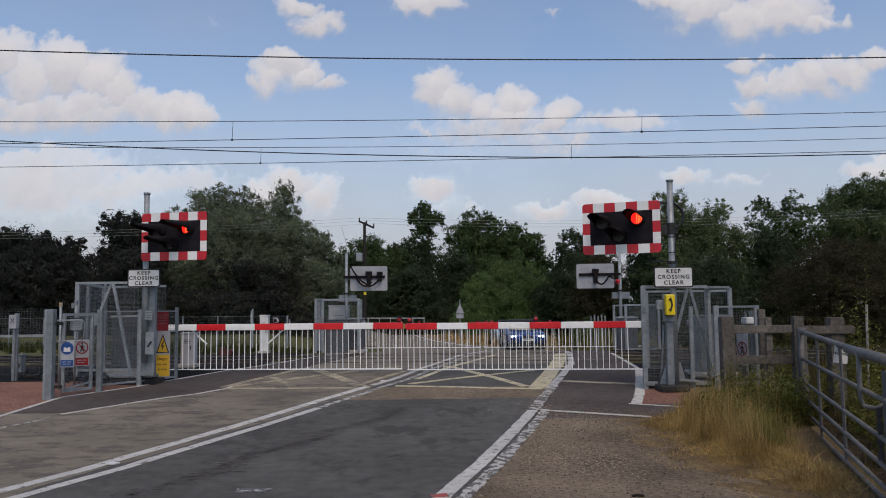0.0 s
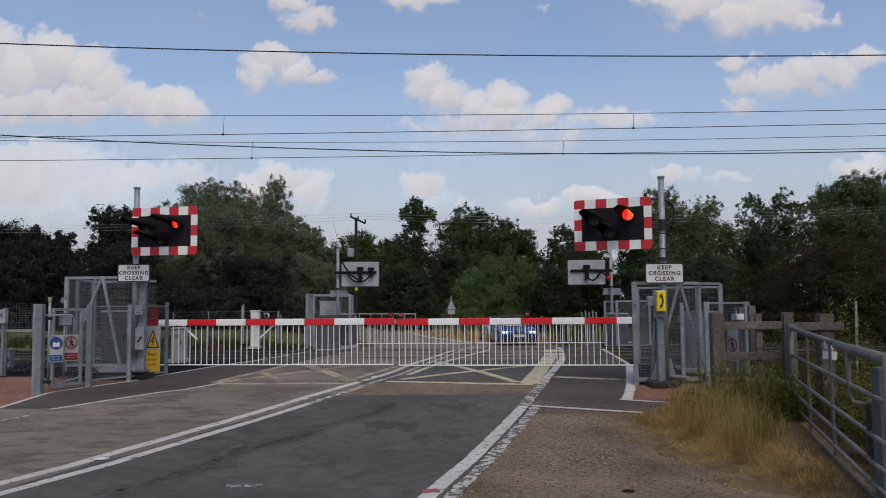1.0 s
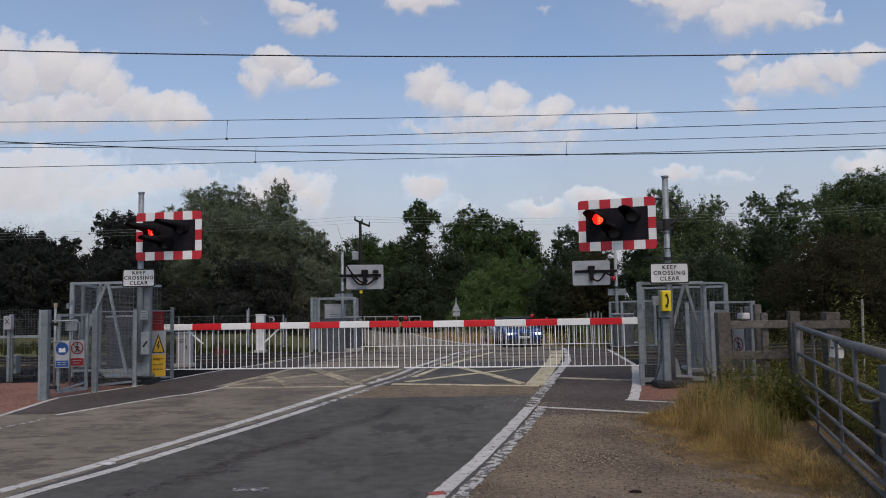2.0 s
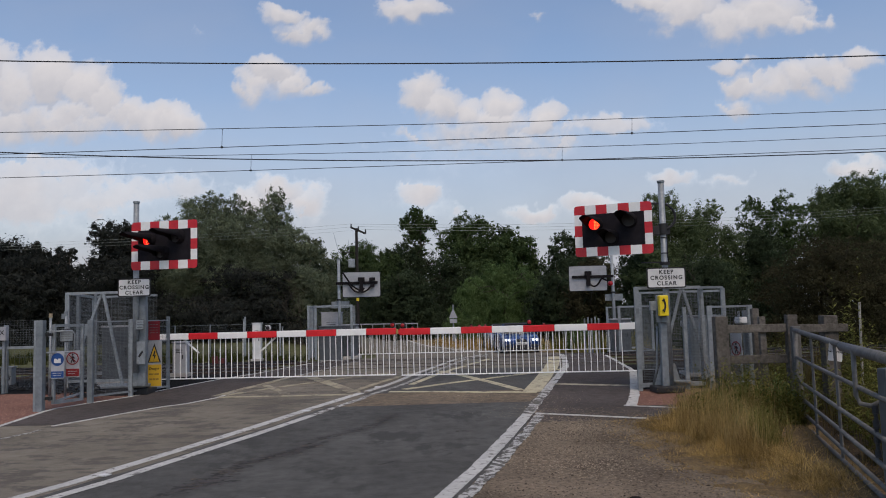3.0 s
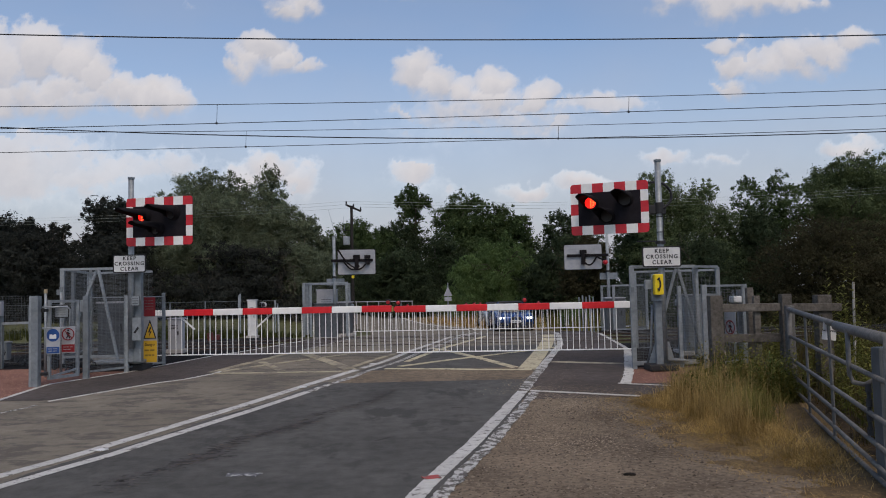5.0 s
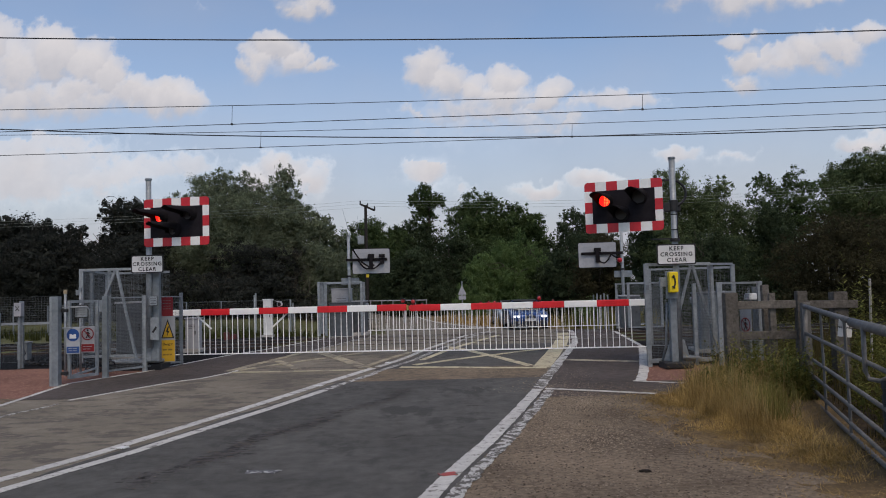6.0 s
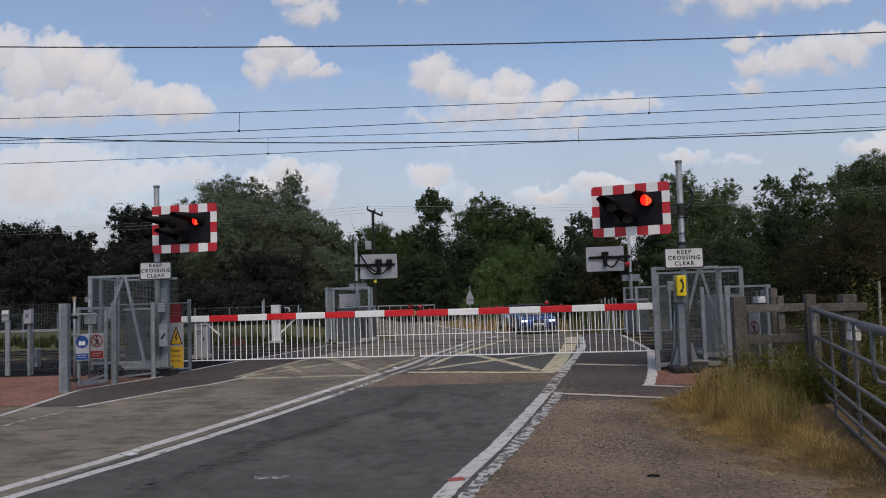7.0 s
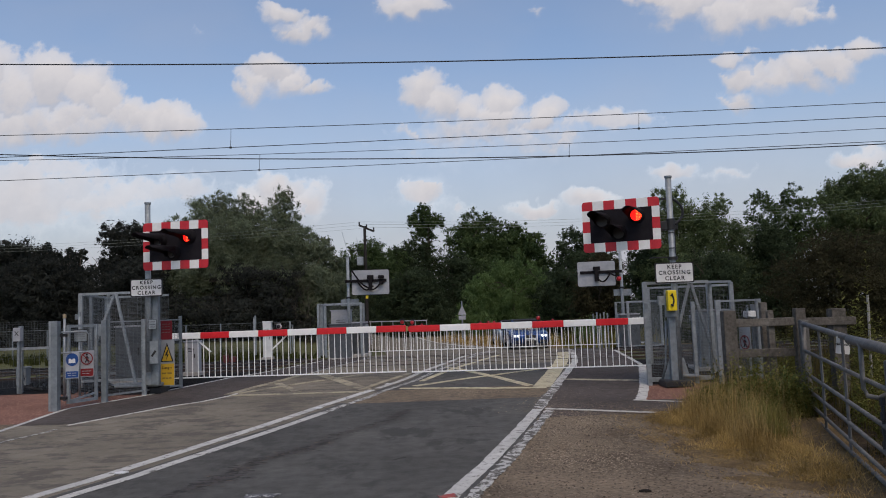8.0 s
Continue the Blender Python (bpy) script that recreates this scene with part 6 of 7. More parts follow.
def field_gate():
    fx, fy, nx, ny = 4.53, 10.2, 3.15, 5.6
    t = thing("field_gate", pose(fx, fy, 0.02), "closed grey galvanised tubular field gate", "gate")
    dx, dy = nx - fx, ny - fy
    for zf, zn, r in ((1.175, 1.075, 0.03), (0.835, 0.775, 0.02), (0.55, 0.475, 0.02), (0.355, 0.265, 0.02), (0.185, 0.105, 0.02), (0.045, 0.025, 0.021)):
        part("rail", rod(bmesh.new(), (0, 0, zf), (dx, dy, zn), r, n=12), GATE_STEEL, t, smooth=True)
    part("stile", rod(bmesh.new(), (0, 0, 0.03), (0, 0, 1.20), 0.03, n=12), GATE_STEEL, t, smooth=True)
    part("stile", rod(bmesh.new(), (dx, dy, -0.02), (dx, dy, 1.11), 0.03, n=12), GATE_STEEL, t, smooth=True)
    for u in (0.26, 0.55):
        x, y = dx * u, dy * u
        part("brace", bar(bmesh.new(), (x, y, 1.175 - 0.10 * u), (x + dx * 0.015, y + dy * 0.015, -0.02), 0.045, 0.012, (1, 0, 0)), GATE_STEEL, t)
    part("hinge_post", box(bmesh.new(), (0.06, 0.12, 0.60), (0.10, 0.10, 1.24), bevel=0.012), GATE_STEEL, t)
    u = 0.755
    x, y = dx * u - 0.03, dy * u
    part("latch_bar", tube(bmesh.new(), [(x, y, 1.10), (x, y, 0.72), (x + 0.02, y - 0.02, 0.66), (x + 0.06, y - 0.12, 0.65), (x + 0.09, y - 0.22, 0.70)], 0.02, 8), GATE_STEEL, t, "bent steel latch", True)
    part("top_sleeve", rod(bmesh.new(), (dx * 0.63, dy * 0.63, 1.10), (dx, dy, 1.085), 0.044, n=12), GATE_STEEL, t, smooth=True)
    for i in range(7):
        a = 0.70 - 0.055 * i
        part("chain_link", rod(bmesh.new(), (dx * 0.865, dy * 0.865, a), (dx * 0.868, dy * 0.868, a - 0.06), 0.016 if i % 2 else 0.024, n=8), BLACK, t)
    part("gate_post", box(bmesh.new(), (dx * 0.91 + 0.07, dy * 0.91, 0.5), (0.12, 0.12, 1.0), bevel=0.015), CABINET_DK, t, "dark steel clapping post")
    s = thing("tag_sign", pose(fx + dx * 0.53 - 0.01, fy + dy * 0.53 - 0.05, 0.965, 0, 7, -14), "small white tag tied to the gate rail", "sign")
    part("sign_plate", plate(bmesh.new(), rounded(0.125, 0.17, 0.006, 2, 0, 0.085), 0.003), SIGN_WHITE, s)
    words("No Parking", 0.030, BLACK, s, 0.0, 0.09, -0.002)


field_gate()


# ---- grass and weeds by the gate ----
STRAW = leafy("straw", (0.205, 0.138, 0.047), (0.54, 0.378, 0.150), 0.35, 2.2, 0.55)
STRAW_GREEN = leafy("half_dry_grass", (0.088, 0.088, 0.023), (0.26, 0.228, 0.078), 0.25, 1.8, 0.5)
# grass round the gate: the shade there is mixed into its colour
SHADED_GRASS = leafy("dull_shaded_grass", (0.040, 0.036, 0.014), (0.135, 0.110, 0.042), 0.25)
PALE_STRAW = leafy("pale_seed_stalks", (0.30, 0.21, 0.085), (0.52, 0.38, 0.17), 0.3)
FIELD_GREEN = leafy("field_grass", (0.024, 0.031, 0.011), (0.072, 0.076, 0.027), 0.25)
WEED = leafy("weed_leaves", (0.055, 0.066, 0.018), (0.175, 0.172, 0.05), 0.35)
YOUNG_WEED = leafy("pale_young_weed_leaves", (0.10, 0.115, 0.034), (0.26, 0.262, 0.085), 0.4)
DRY_TURF = worn(surf("dry_cut_grass", (0.085, 0.061, 0.033), (0.22, 0.155, 0.078), 24, 0.95, 0, 0.8, 60, 0.35, 1.4), (0.085, 0.06, 0.036), 9, 1.08, gate=1.0, soft=0.2)

VERGE_EDGE = along([(2.95, 5.5), (2.74, 6.68), (2.55, 7.63), (2.5, 8.73), (2.39, 9.72), (2.46, 10.3), (3.0, 10.7), (3.5, 11.3), (3.9, 12.2), (4.1, 13)])
GATE_LINE = along([(2.97, 5.0), (3.15, 5.6), (4.50, 10.1), (4.5, 10.6), (5.2, 11.5), (5.4, 13)])


def blades(name, n, place, h0, h1, width, mat, label, seed, lean=0.35):
    """Grass as many thin bent blades. place: gives a foot and a height factor."""
    rng = np.random.default_rng(seed)
    V, F = [], []
    for i in range(n):
        x, y, k = place(rng)
        z = rise(x, y) - 0.03
        h = rng.uniform(h0, h1) * k
        # each tuft leans its own way, with a few blades bent right over
        own = 6.283 * noise.noise(Vector((x * 2.1, y * 2.1, seed * 0.37)))
        a, l = own * 1.6 + rng.normal() * 1.1, lean * (0.12 + 1.7 * rng.random() ** 2.5) * h
        dx, dy = math.cos(a) * l, math.sin(a) * l
        s = rng.uniform(0, 3.1416)
        wx, wy = math.cos(s) * width * 0.5, math.sin(s) * width * 0.5
        b = len(V)
        V += [(x - wx, y - wy, z), (x + wx, y + wy, z), (x + dx * 0.35 + wx * 0.8, y + dy * 0.35 + wy * 0.8, z + h * 0.55), (x + dx * 0.35 - wx * 0.8, y + dy * 0.35 - wy * 0.8, z + h * 0.55), (x + dx, y + dy, z + h)]
        F += [(b, b + 1, b + 2, b + 3), (b + 3, b + 2, b + 4)]
    me = bpy.data.meshes.new(name)
    me.from_pydata(V, [], F)
    return tagged(part(name, me, mat), label, "grass", kind="stuff")


def clumped(x0, y0, sx, sy, count, seed, keep):
    r = np.random.default_rng(seed)
    spots = []
    while len(spots) < count:
        x, y = x0 + sx * r.random(), y0 + sy * r.random()
        if keep(x, y):
            spots.append((x, y, 0.45 + 0.75 * r.random() ** 1.3))

    def place(rng):
        x, y, k = spots[int(rng.integers(0, len(spots)))]
        x, y = x + rng.normal() * 0.09, y + rng.normal() * 0.09
        rim = min(1.0, max(0.25, 0.3 + (x - VERGE_EDGE(y)) / 0.9)) if y < 13.2 and x < 6 else 1.0
        return x, y, k * rim * rng.uniform(0.6, 1.1)
    return place


def tall_zone(x, y):
    return VERGE_EDGE(y) + 0.42 + max(0, 8.6 - y) * 0.16 < x < GATE_LINE(y) - (0.80 if y < 9.7 else 0.4) and 8.0 - 0.5 * (x < 2.9) < y < 10.65 and not (x < 3.55 and y > 10.2)


def turf():
    """A thin mat of cut grass that thins out unevenly over the gravel."""
    bm = bmesh.new()
    rows = []
    for i in range(165):
        y = 5.0 + 0.05 * i
        a, b = VERGE_EDGE(y) - 0.45, GATE_LINE(y) + 0.1
        row = []
        for k in range(41):
            x = a + (b - a) * k / 40
            up = 0.05 * (x - VERGE_EDGE(y) + 0.05) + 0.030 * noise.noise(Vector((x * 2.3, y * 2.3, 0))) + 0.018 * noise.noise(Vector((x * 9, y * 9, 4)))
            row.append(bm.verts.new((x, y, rise(x, y) + max(-0.03, min(0.03, up)))))
        rows.append(row)
    for a, b in zip(rows, rows[1:]):
        for k in range(40):
            bm.faces.new((a[k], a[k + 1], b[k + 1], b[k]))
    return part("dry_turf", bm, DRY_TURF, smooth=True)


# brown soil, darkened further for the shade of gate and weeds
tagged(sheet("bare_soil", lambda y: GATE_LINE(y) + 0.15 - 0.5 * min(1.0, max(0.0, (y - 6.6) / 1.6)), lambda y: GATE_LINE(y) + 1.6, 5.0, 12.6, 0.014, surf("brown_soil_with_shade", (0.022, 0.016, 0.010), (0.060, 0.044, 0.027), 14, 0.95, 0, 0.6, 50, 0.3, 1.5), 5, 0.2, wobble=0.12), "bare brown soil under the field gate, darkened for shade", "soil", kind="structure")
tagged(turf(), "straw-coloured cut grass beside the gravel", "verge", kind="structure")
blades("dry_grass", 28000, clumped(2.3, 7.3, 2.6, 5.2, 420, 5, lambda x, y: tall_zone(x, y)), 0.13, 0.50, 0.0042, STRAW, "tall straw-yellow grass beside the gate", 1, 0.5)
blades("half_dry_grass", 10500, clumped(2.6, 8.2, 2.6, 4.6, 160, 6, lambda x, y: tall_zone(x - 0.25, y) and x > 2.9), 0.18, 0.56, 0.005, STRAW_GREEN, "half-green dry grass by the timber fence", 2, 0.45)
blades("short_grass", 26000, clumped(2.4, 5.4, 2.2, 5.0, 300, 7, lambda x, y: VERGE_EDGE(y) + 0.02 < x < GATE_LINE(y) - (0.36 if y > 7.6 else 0.30)), 0.05, 0.20, 0.006, STRAW, "short straw-yellow grass at the gravel's edge", 3, 1.2)
blades("seeding_grass", 2600, clumped(2.5, 7.6, 2.4, 5.0, 160, 15, lambda x, y: tall_zone(x, y) and x > 2.65), 0.34, 0.78, 0.0048, PALE_STRAW, "thin pale seeding stalks above the grass", 14, 0.4)
blades("flattened_straw", 15000, clumped(2.0, 5.2, 2.6, 5.4, 600, 17, lambda x, y: VERGE_EDGE(y) - 0.38 < x < min(VERGE_EDGE(y) + 0.9, GATE_LINE(y) - 0.15)), 0.12, 0.30, 0.005, STRAW, "flattened straw strewn over the gravel edge", 16, 2.6)
blades("rough_grass", 20000, clumped(4.0, 5.0, 8.0, 12.0, 520, 8, lambda x, y: x > GATE_LINE(y) + 0.25), 0.20, 0.70, 0.007, SHADED_GRASS, "rough half-dry grass behind the field gate", 4)
blades("trampled_grass", 3500, clumped(2.9, 6.2, 2.2, 4.6, 260, 25, lambda x, y: GATE_LINE(y) - 0.62 < x < GATE_LINE(y) + 0.25), 0.03, 0.12, 0.006, SHADED_GRASS, "trampled grass under the field gate, coloured as if shaded", 26, 1.3)
blades("trampled_straw", 2600, clumped(2.9, 5.6, 2.2, 4.8, 200, 27, lambda x, y: GATE_LINE(y) - 0.62 < x < GATE_LINE(y) + 0.1), 0.04, 0.14, 0.005, STRAW, "thin straw lying under the field gate", 28, 1.6)
blades("rough_grass", 9000, clumped(-22, 26.0, 19.0, 8.0, 500, 9, lambda x, y: x < -5.2), 0.15, 0.40, 0.03, FIELD_GREEN, "rough grass beyond the tracks", 5)
blades("bend_grass", 7000, clumped(-4.0, 44.0, 12.0, 20.0, 400, 19, lambda x, y: EDGE_R(y) + 0.8 < x < EDGE_R(y) + 5.5), 0.25, 0.85, 0.03, STRAW, "dry straw grass on the verge of the bend", 20)
blades("verge_grass", 3000, clumped(5.4, 33.0, 3.5, 9.0, 120, 21, lambda x, y: x > EDGE_R(y) + 0.5), 0.3, 1.1, 0.025, STRAW_GREEN, "tall half-dry grass beside the far road", 22)


def herbs(name, feet, h0, h1, leaf, mat, label, seed, per=26, lean=0.16):
    """Upright leafy stems: each a thin stalk set with small pointed leaves up its length, finer at the tip."""
    rng = np.random.default_rng(seed)
    V, F = [], []
    for x, y, k in feet:
        z, h = rise(x, y) - 0.03, rng.uniform(h0, h1) * k
        tx, ty = rng.normal() * lean * h, rng.normal() * lean * h
        at = lambda u: (x + tx * u * u, y + ty * u * u, z + h * u)
        for side in ((0.0035, 0.0), (0.0, 0.0035)):
            b = len(V)
            p, q = at(0.0), at(1.0)
            V += [(p[0] - side[0], p[1] - side[1], p[2]), (p[0] + side[0], p[1] + side[1], p[2]), (q[0], q[1], q[2])]
            F.append((b, b + 1, b + 2))
        for i in range(per):
            u = 0.18 + 0.82 * (i + rng.random()) / per
            px, py, pz = at(u)
            a, s = i * 2.4 + rng.normal() * 0.4, leaf * rng.uniform(0.6, 1.3) * (1.25 - 0.75 * u)
            dx, dy, dz = math.cos(a) * s, math.sin(a) * s, s * rng.uniform(-0.2, 0.75)
            wx, wy = -math.sin(a) * s * 0.2, math.cos(a) * s * 0.2
            b = len(V)
            V += [(px, py, pz), (px + dx * 0.45 + wx, py + dy * 0.45 + wy, pz + dz * 0.6), (px + dx, py + dy, pz + dz), (px + dx * 0.45 - wx, py + dy * 0.45 - wy, pz + dz * 0.6)]
            F += [(b, b + 1, b + 2), (b, b + 2, b + 3)]
    me = bpy.data.meshes.new(name)
    me.from_pydata(V, [], F)
    return tagged(part(name, me, mat), label, "weeds", kind="stuff")


def scattered(n, seed, x0, x1, y0, y1, keep=None):
    rng = np.random.default_rng(seed)
    out = []
    while len(out) < n:
        x, y = rng.uniform(x0, x1), rng.uniform(y0, y1)
        if keep is None or keep(x, y):
            out.append((x, y, rng.uniform(0.6, 1.1)))
    return out


herbs("weeds", scattered(60, 43, 4.0, 4.5, 9.9, 10.5), 0.30, 0.6, 0.09, LEAF_BRIGHT, "dark green weeds at the foot of the timber fence", 44)
herbs("weeds", scattered(230, 31, 3.45, 4.5, 9.6, 10.55), 0.40, 0.84, 0.085, WEED, "leafy green weeds in front of the timber fence", 32)
herbs("weeds", scattered(70, 33, 3.0, 3.7, 9.2, 10.6, tall_zone), 0.35, 0.7, 0.07, WEED, "leafy green weeds among the dry grass", 34)
herbs("weeds", scattered(120, 35, 4.7, 8.4, 10.9, 14.0), 0.5, 1.1, 0.09, WEED, "tall olive weeds behind the timber fence", 36, 34)
herbs("weeds", scattered(13, 37, 5.62, 5.95, 10.9, 11.5), 1.35, 1.9, 0.11, YOUNG_WEED, "tall upright weeds behind the gate", 38, 60, 0.06)
herbs("weeds", scattered(300, 39, 3.6, 6.6, 5.6, 10.6, lambda x, y: GATE_LINE(y) + 0.25 < x), 0.5, 1.15, 0.09, WEED, "tall weeds behind the field gate", 40, 30)
herbs("weeds", scattered(110, 41, 5.75, 6.7, 34.0, 36.5), 0.8, 1.55, 0.2, LEAF_BRIGHT, "green weeds beside the far footway", 42, 30)


def stake(x, y, h):
    t = thing("wooden_stake", pose(x, y, rise(x, y)), "pale weathered stake among the weeds", "stake")
    part("shaft", box(bmesh.new(), (0, 0, h / 2 - 0.05), (0.028, 0.025, h + 0.1), pose(0, 0, 0, 0, 1.5, 0), bevel=0.004), CONCRETE, t)


stake(6.03, 11.5, 1.40)

# hedge trees added out of view beside the gate, to shade the verge
for i, (hx, hy, hh) in enumerate(((12.5, 15.5, 4.2), (11.2, 10.5, 4.6), (10.0, 6.0, 4.8), (9.0, 1.5, 4.6), (8.2, -3.0, 4.6))):
    tagged(tree(hx, hy, hh, 5.0, 5500, LEAF_BROWN, "unseen brownish hedge tree added to shade the verge", 300 + i, 0.0, 0.15, clumps=26, shape="wide", dense=1.5), group="hedgerow")


# ---- waiting cars ----
CAR_BLUE = surf("blue_car_paint", (0.010, 0.045, 0.165), (0.014, 0.056, 0.20), 3, 0.22, 0.35, 0.0, 60, 0.05, 1, 0.6)
CAR_SILVER = surf("silver_car_paint", (0.42, 0.44, 0.47), (0.48, 0.50, 0.53), 3, 0.25, 0.5, 0.0, 60, 0.05, 1, 0.6)
CAR_GLASS = glassy("car_glass", (0.012, 0.015, 0.02), 0.05)
TYRE = surf("tyre_rubber", (0.012, 0.012, 0.012), (0.022, 0.022, 0.022), 20, 0.85)


def loft(sections, closed_ends=True):
    bm = bmesh.new()
    rings = [[bm.verts.new(p) for p in ring] for ring in sections]
    for a, b in zip(rings, rings[1:]):
        n = len(a)
        for k in range(n):
            bm.faces.new((a[k], a[(k + 1) % n], b[(k + 1) % n], b[k]))
    if closed_ends:
        bm.faces.new(list(reversed(rings[0])))
        bm.faces.new(rings[-1])
    bmesh.ops.recalc_face_normals(bm, faces=bm.faces[:])
    return bm


def body_ring(y, w, z0, z1, r):
    """A rounded rectangle across the car."""
    out = []
    for sx, sz, a0 in ((1, 1, 0), (-1, 1, 90), (-1, -1, 180), (1, -1, 270)):
        for k in range(4):
            a = radians(a0 + 30 * k)
            out.append((sx * (w / 2 - r) + r * math.cos(a), y, (z1 - r if sz > 0 else z0 + r) + r * math.sin(a)))
    return out


def car(x, y, yaw, paint, label, lit):
    t = thing("car", pose(x, y, rise(x, y) + 0.004, 0, 0, yaw), label, "car", "waiting cars")
    low = [(0.0, 1.50, 0.30, 0.66, 0.10), (0.06, 1.72, 0.26, 0.72, 0.12), (0.25, 1.86, 0.24, 0.78, 0.14), (0.7, 1.90, 0.24, 0.84, 0.14), (1.35, 1.90, 0.22, 0.93, 0.13), (2.3, 1.90, 0.20, 0.95, 0.12), (3.5, 1.88, 0.20, 0.97, 0.13), (4.2, 1.80, 0.24, 0.96, 0.16), (4.45, 1.58, 0.34, 0.86, 0.16)]
    part("lower_lip", box(bmesh.new(), (0, 0.22, 0.21), (1.72, 0.5, 0.12), bevel=0.03), BLACK, t, "black lower lip")
    part("badge", rod(bmesh.new(), (0, 0.0, 0.70), (0, -0.012, 0.70), 0.04, n=16), CAR_SILVER, t, "small round badge")
    part("body", loft([body_ring(*s) for s in low]), paint, t, smooth=True)
    cab = [(1.15, 1.50, 0.88, 0.94, 0.02), (1.95, 1.30, 0.88, 1.36, 0.10), (2.3, 1.26, 0.88, 1.42, 0.12), (3.0, 1.26, 0.88, 1.41, 0.12), (3.6, 1.30, 0.88, 1.28, 0.12), (4.1, 1.40, 0.88, 0.98, 0.04)]
    part("windows", loft([body_ring(*s) for s in cab]), CAR_GLASS, t, "dark glass", True)
    roof = [(1.93, 1.22, 1.355, 1.375, 0.009), (2.3, 1.18, 1.405, 1.435, 0.012), (3.0, 1.18, 1.40, 1.425, 0.012), (3.55, 1.2, 1.28, 1.30, 0.009)]
    part("roof", loft([body_ring(*s) for s in roof]), BLACK, t, "black roof panel", True)
    for s in (-1, 1):
        part("pillar", bar(bmesh.new(), (s * 0.74, 1.18, 0.93), (s * 0.63, 1.95, 1.37), 0.06, 0.04), paint, t)
        part("mirror", box(bmesh.new(), (s * 0.99, 1.45, 0.97), (0.17, 0.10, 0.12), bevel=0.03), paint, t)
        h = part("headlight", box(bmesh.new(), (s * 0.655, 0.075, 0.635), (0.38, 0.14, 0.14), bevel=0.03), glassy("headlight_glass_%s" % ("a" if s > 0 else "b"), (0.35, 0.37, 0.4)), t, "clear headlight unit")
        for dx in (-0.08, 0.08):
            part("bulb", rod(bmesh.new(), (s * 0.655 + dx, 0.01, 0.635), (s * 0.655 + dx, -0.004, 0.635), 0.052 if lit else 0.04, n=16), HEADLIGHT, h, "glowing lamp")
        part("grille", box(bmesh.new(), (s * 0.14, -0.005, 0.61), (0.22, 0.06, 0.15), bevel=0.02), BLACK, t, "black grille opening")
        part("air_intake", box(bmesh.new(), (s * 0.62, 0.05, 0.37), (0.32, 0.14, 0.12), bevel=0.02), BLACK, t)
        for yy in (0.82, 3.55):
            w = part("wheel", rod(bmesh.new(), (s * 0.72, yy, 0.315), (s * 0.945, yy, 0.315), 0.315, n=28), TYRE, t, "black tyre")
            part("rim", rod(bmesh.new(), (s * 0.93, yy, 0.315), (s * 0.952, yy, 0.315), 0.21, 0.19, 20), GALV, w, "alloy rim")
    part("air_intake", box(bmesh.new(), (0, 0.0, 0.36), (0.70, 0.10, 0.13), bevel=0.02), BLACK, t)
    plate_ob = part("number_plate", box(bmesh.new(), (0, -0.035, 0.47), (0.52, 0.012, 0.115), bevel=0.004), SIGN_WHITE, t, "white number plate")
    bars_text(plate_ob, -0.2, 0.2, 0.47, 0.05, -0.043, CABINET, 3)
    part("bonnet_edge", box(bmesh.new(), (0, 0.10, 0.735), (1.15, 0.012, 0.008)), BLACK, t)


car(4.02, 38.6, 2, CAR_BLUE, "blue car waiting at the far barrier with headlights on", True)
car(3.95, 44.6, 4, CAR_SILVER, "silver car waiting behind the blue car", True)


# ---- smaller things along the line and beyond ----
def cabinet(x, y, w, d, h, mat, label, z=None, legs=False):
    z0 = rise(x, y) if z is None else z
    t = thing("equipment_cabinet", pose(x, y, z0), label, "equipment cabinet", "lineside cabinets")
    part("case", box(bmesh.new(), (0, 0, h / 2), (w, d, h), bevel=0.012), mat, t)
    part("lid", box(bmesh.new(), (0, 0, h + 0.012), (w + 0.04, d + 0.04, 0.03), bevel=0.01), mat, t)
    part("door", box(bmesh.new(), (0, -d / 2 - 0.005, h * 0.5), (w * 0.82, 0.012, h * 0.84), bevel=0.004), mat, t)
    part("handle", box(bmesh.new(), (w * 0.28, -d / 2 - 0.018, h * 0.55), (0.02, 0.02, 0.08)), BLACK, t)
    for i in range(3):
        part("vent", box(bmesh.new(), (0, -d / 2 - 0.013, h * (0.8 - 0.05 * i)), (w * 0.5, 0.006, 0.012)), BLACK, t)
    part("plinth", box(bmesh.new(), (0, 0, -0.02), (w + 0.1, d + 0.1, 0.08), bevel=0.01), CONCRETE, t)
    return t


cabinet(-5.87, 26.3, 0.27, 0.25, 1.16, SIGN_WHITE, "slim white lineside cabinet", 0.26)
cabinet(-5.5, 17.35, 0.28, 0.28, 0.66, SIGN_DULL, "low white lineside cabinet with vents", 0.42)
cabinet(-3.60, 27.6, 0.66, 0.5, 1.62, GREY_BACK, "pale grey lineside cabinet in the far cage")
cabinet(-3.48, 26.40, 0.73, 0.4, 1.10, CABINET_DK, "dark grey lineside cabinet in the far cage")
cabinet(-9.2, 17.4, 0.22, 0.2, 0.4, CABINET, "small dark lineside box", 0.25)


def cable_coil(x, y):
    rng = np.random.default_rng(33)
    t = thing("cable_coil", pose(x, y, rise(x, y)), "tangle of black cables lying by the track", "cable")
    for k in range(5):
        cx, cy, r = rng.normal() * 0.16, rng.normal() * 0.1, rng.uniform(0.12, 0.28)
        pts = [(cx + r * math.cos(0.55 * i + k), cy + 0.5 * r * math.sin(0.55 * i + k), 0.10 + 0.10 * math.sin(0.8 * i + 2 * k)) for i in range(16)]
        part("loop", tube(bmesh.new(), pts, 0.016, 6), BLACK, t, smooth=True)


cable_coil(-7.25, 15.1)
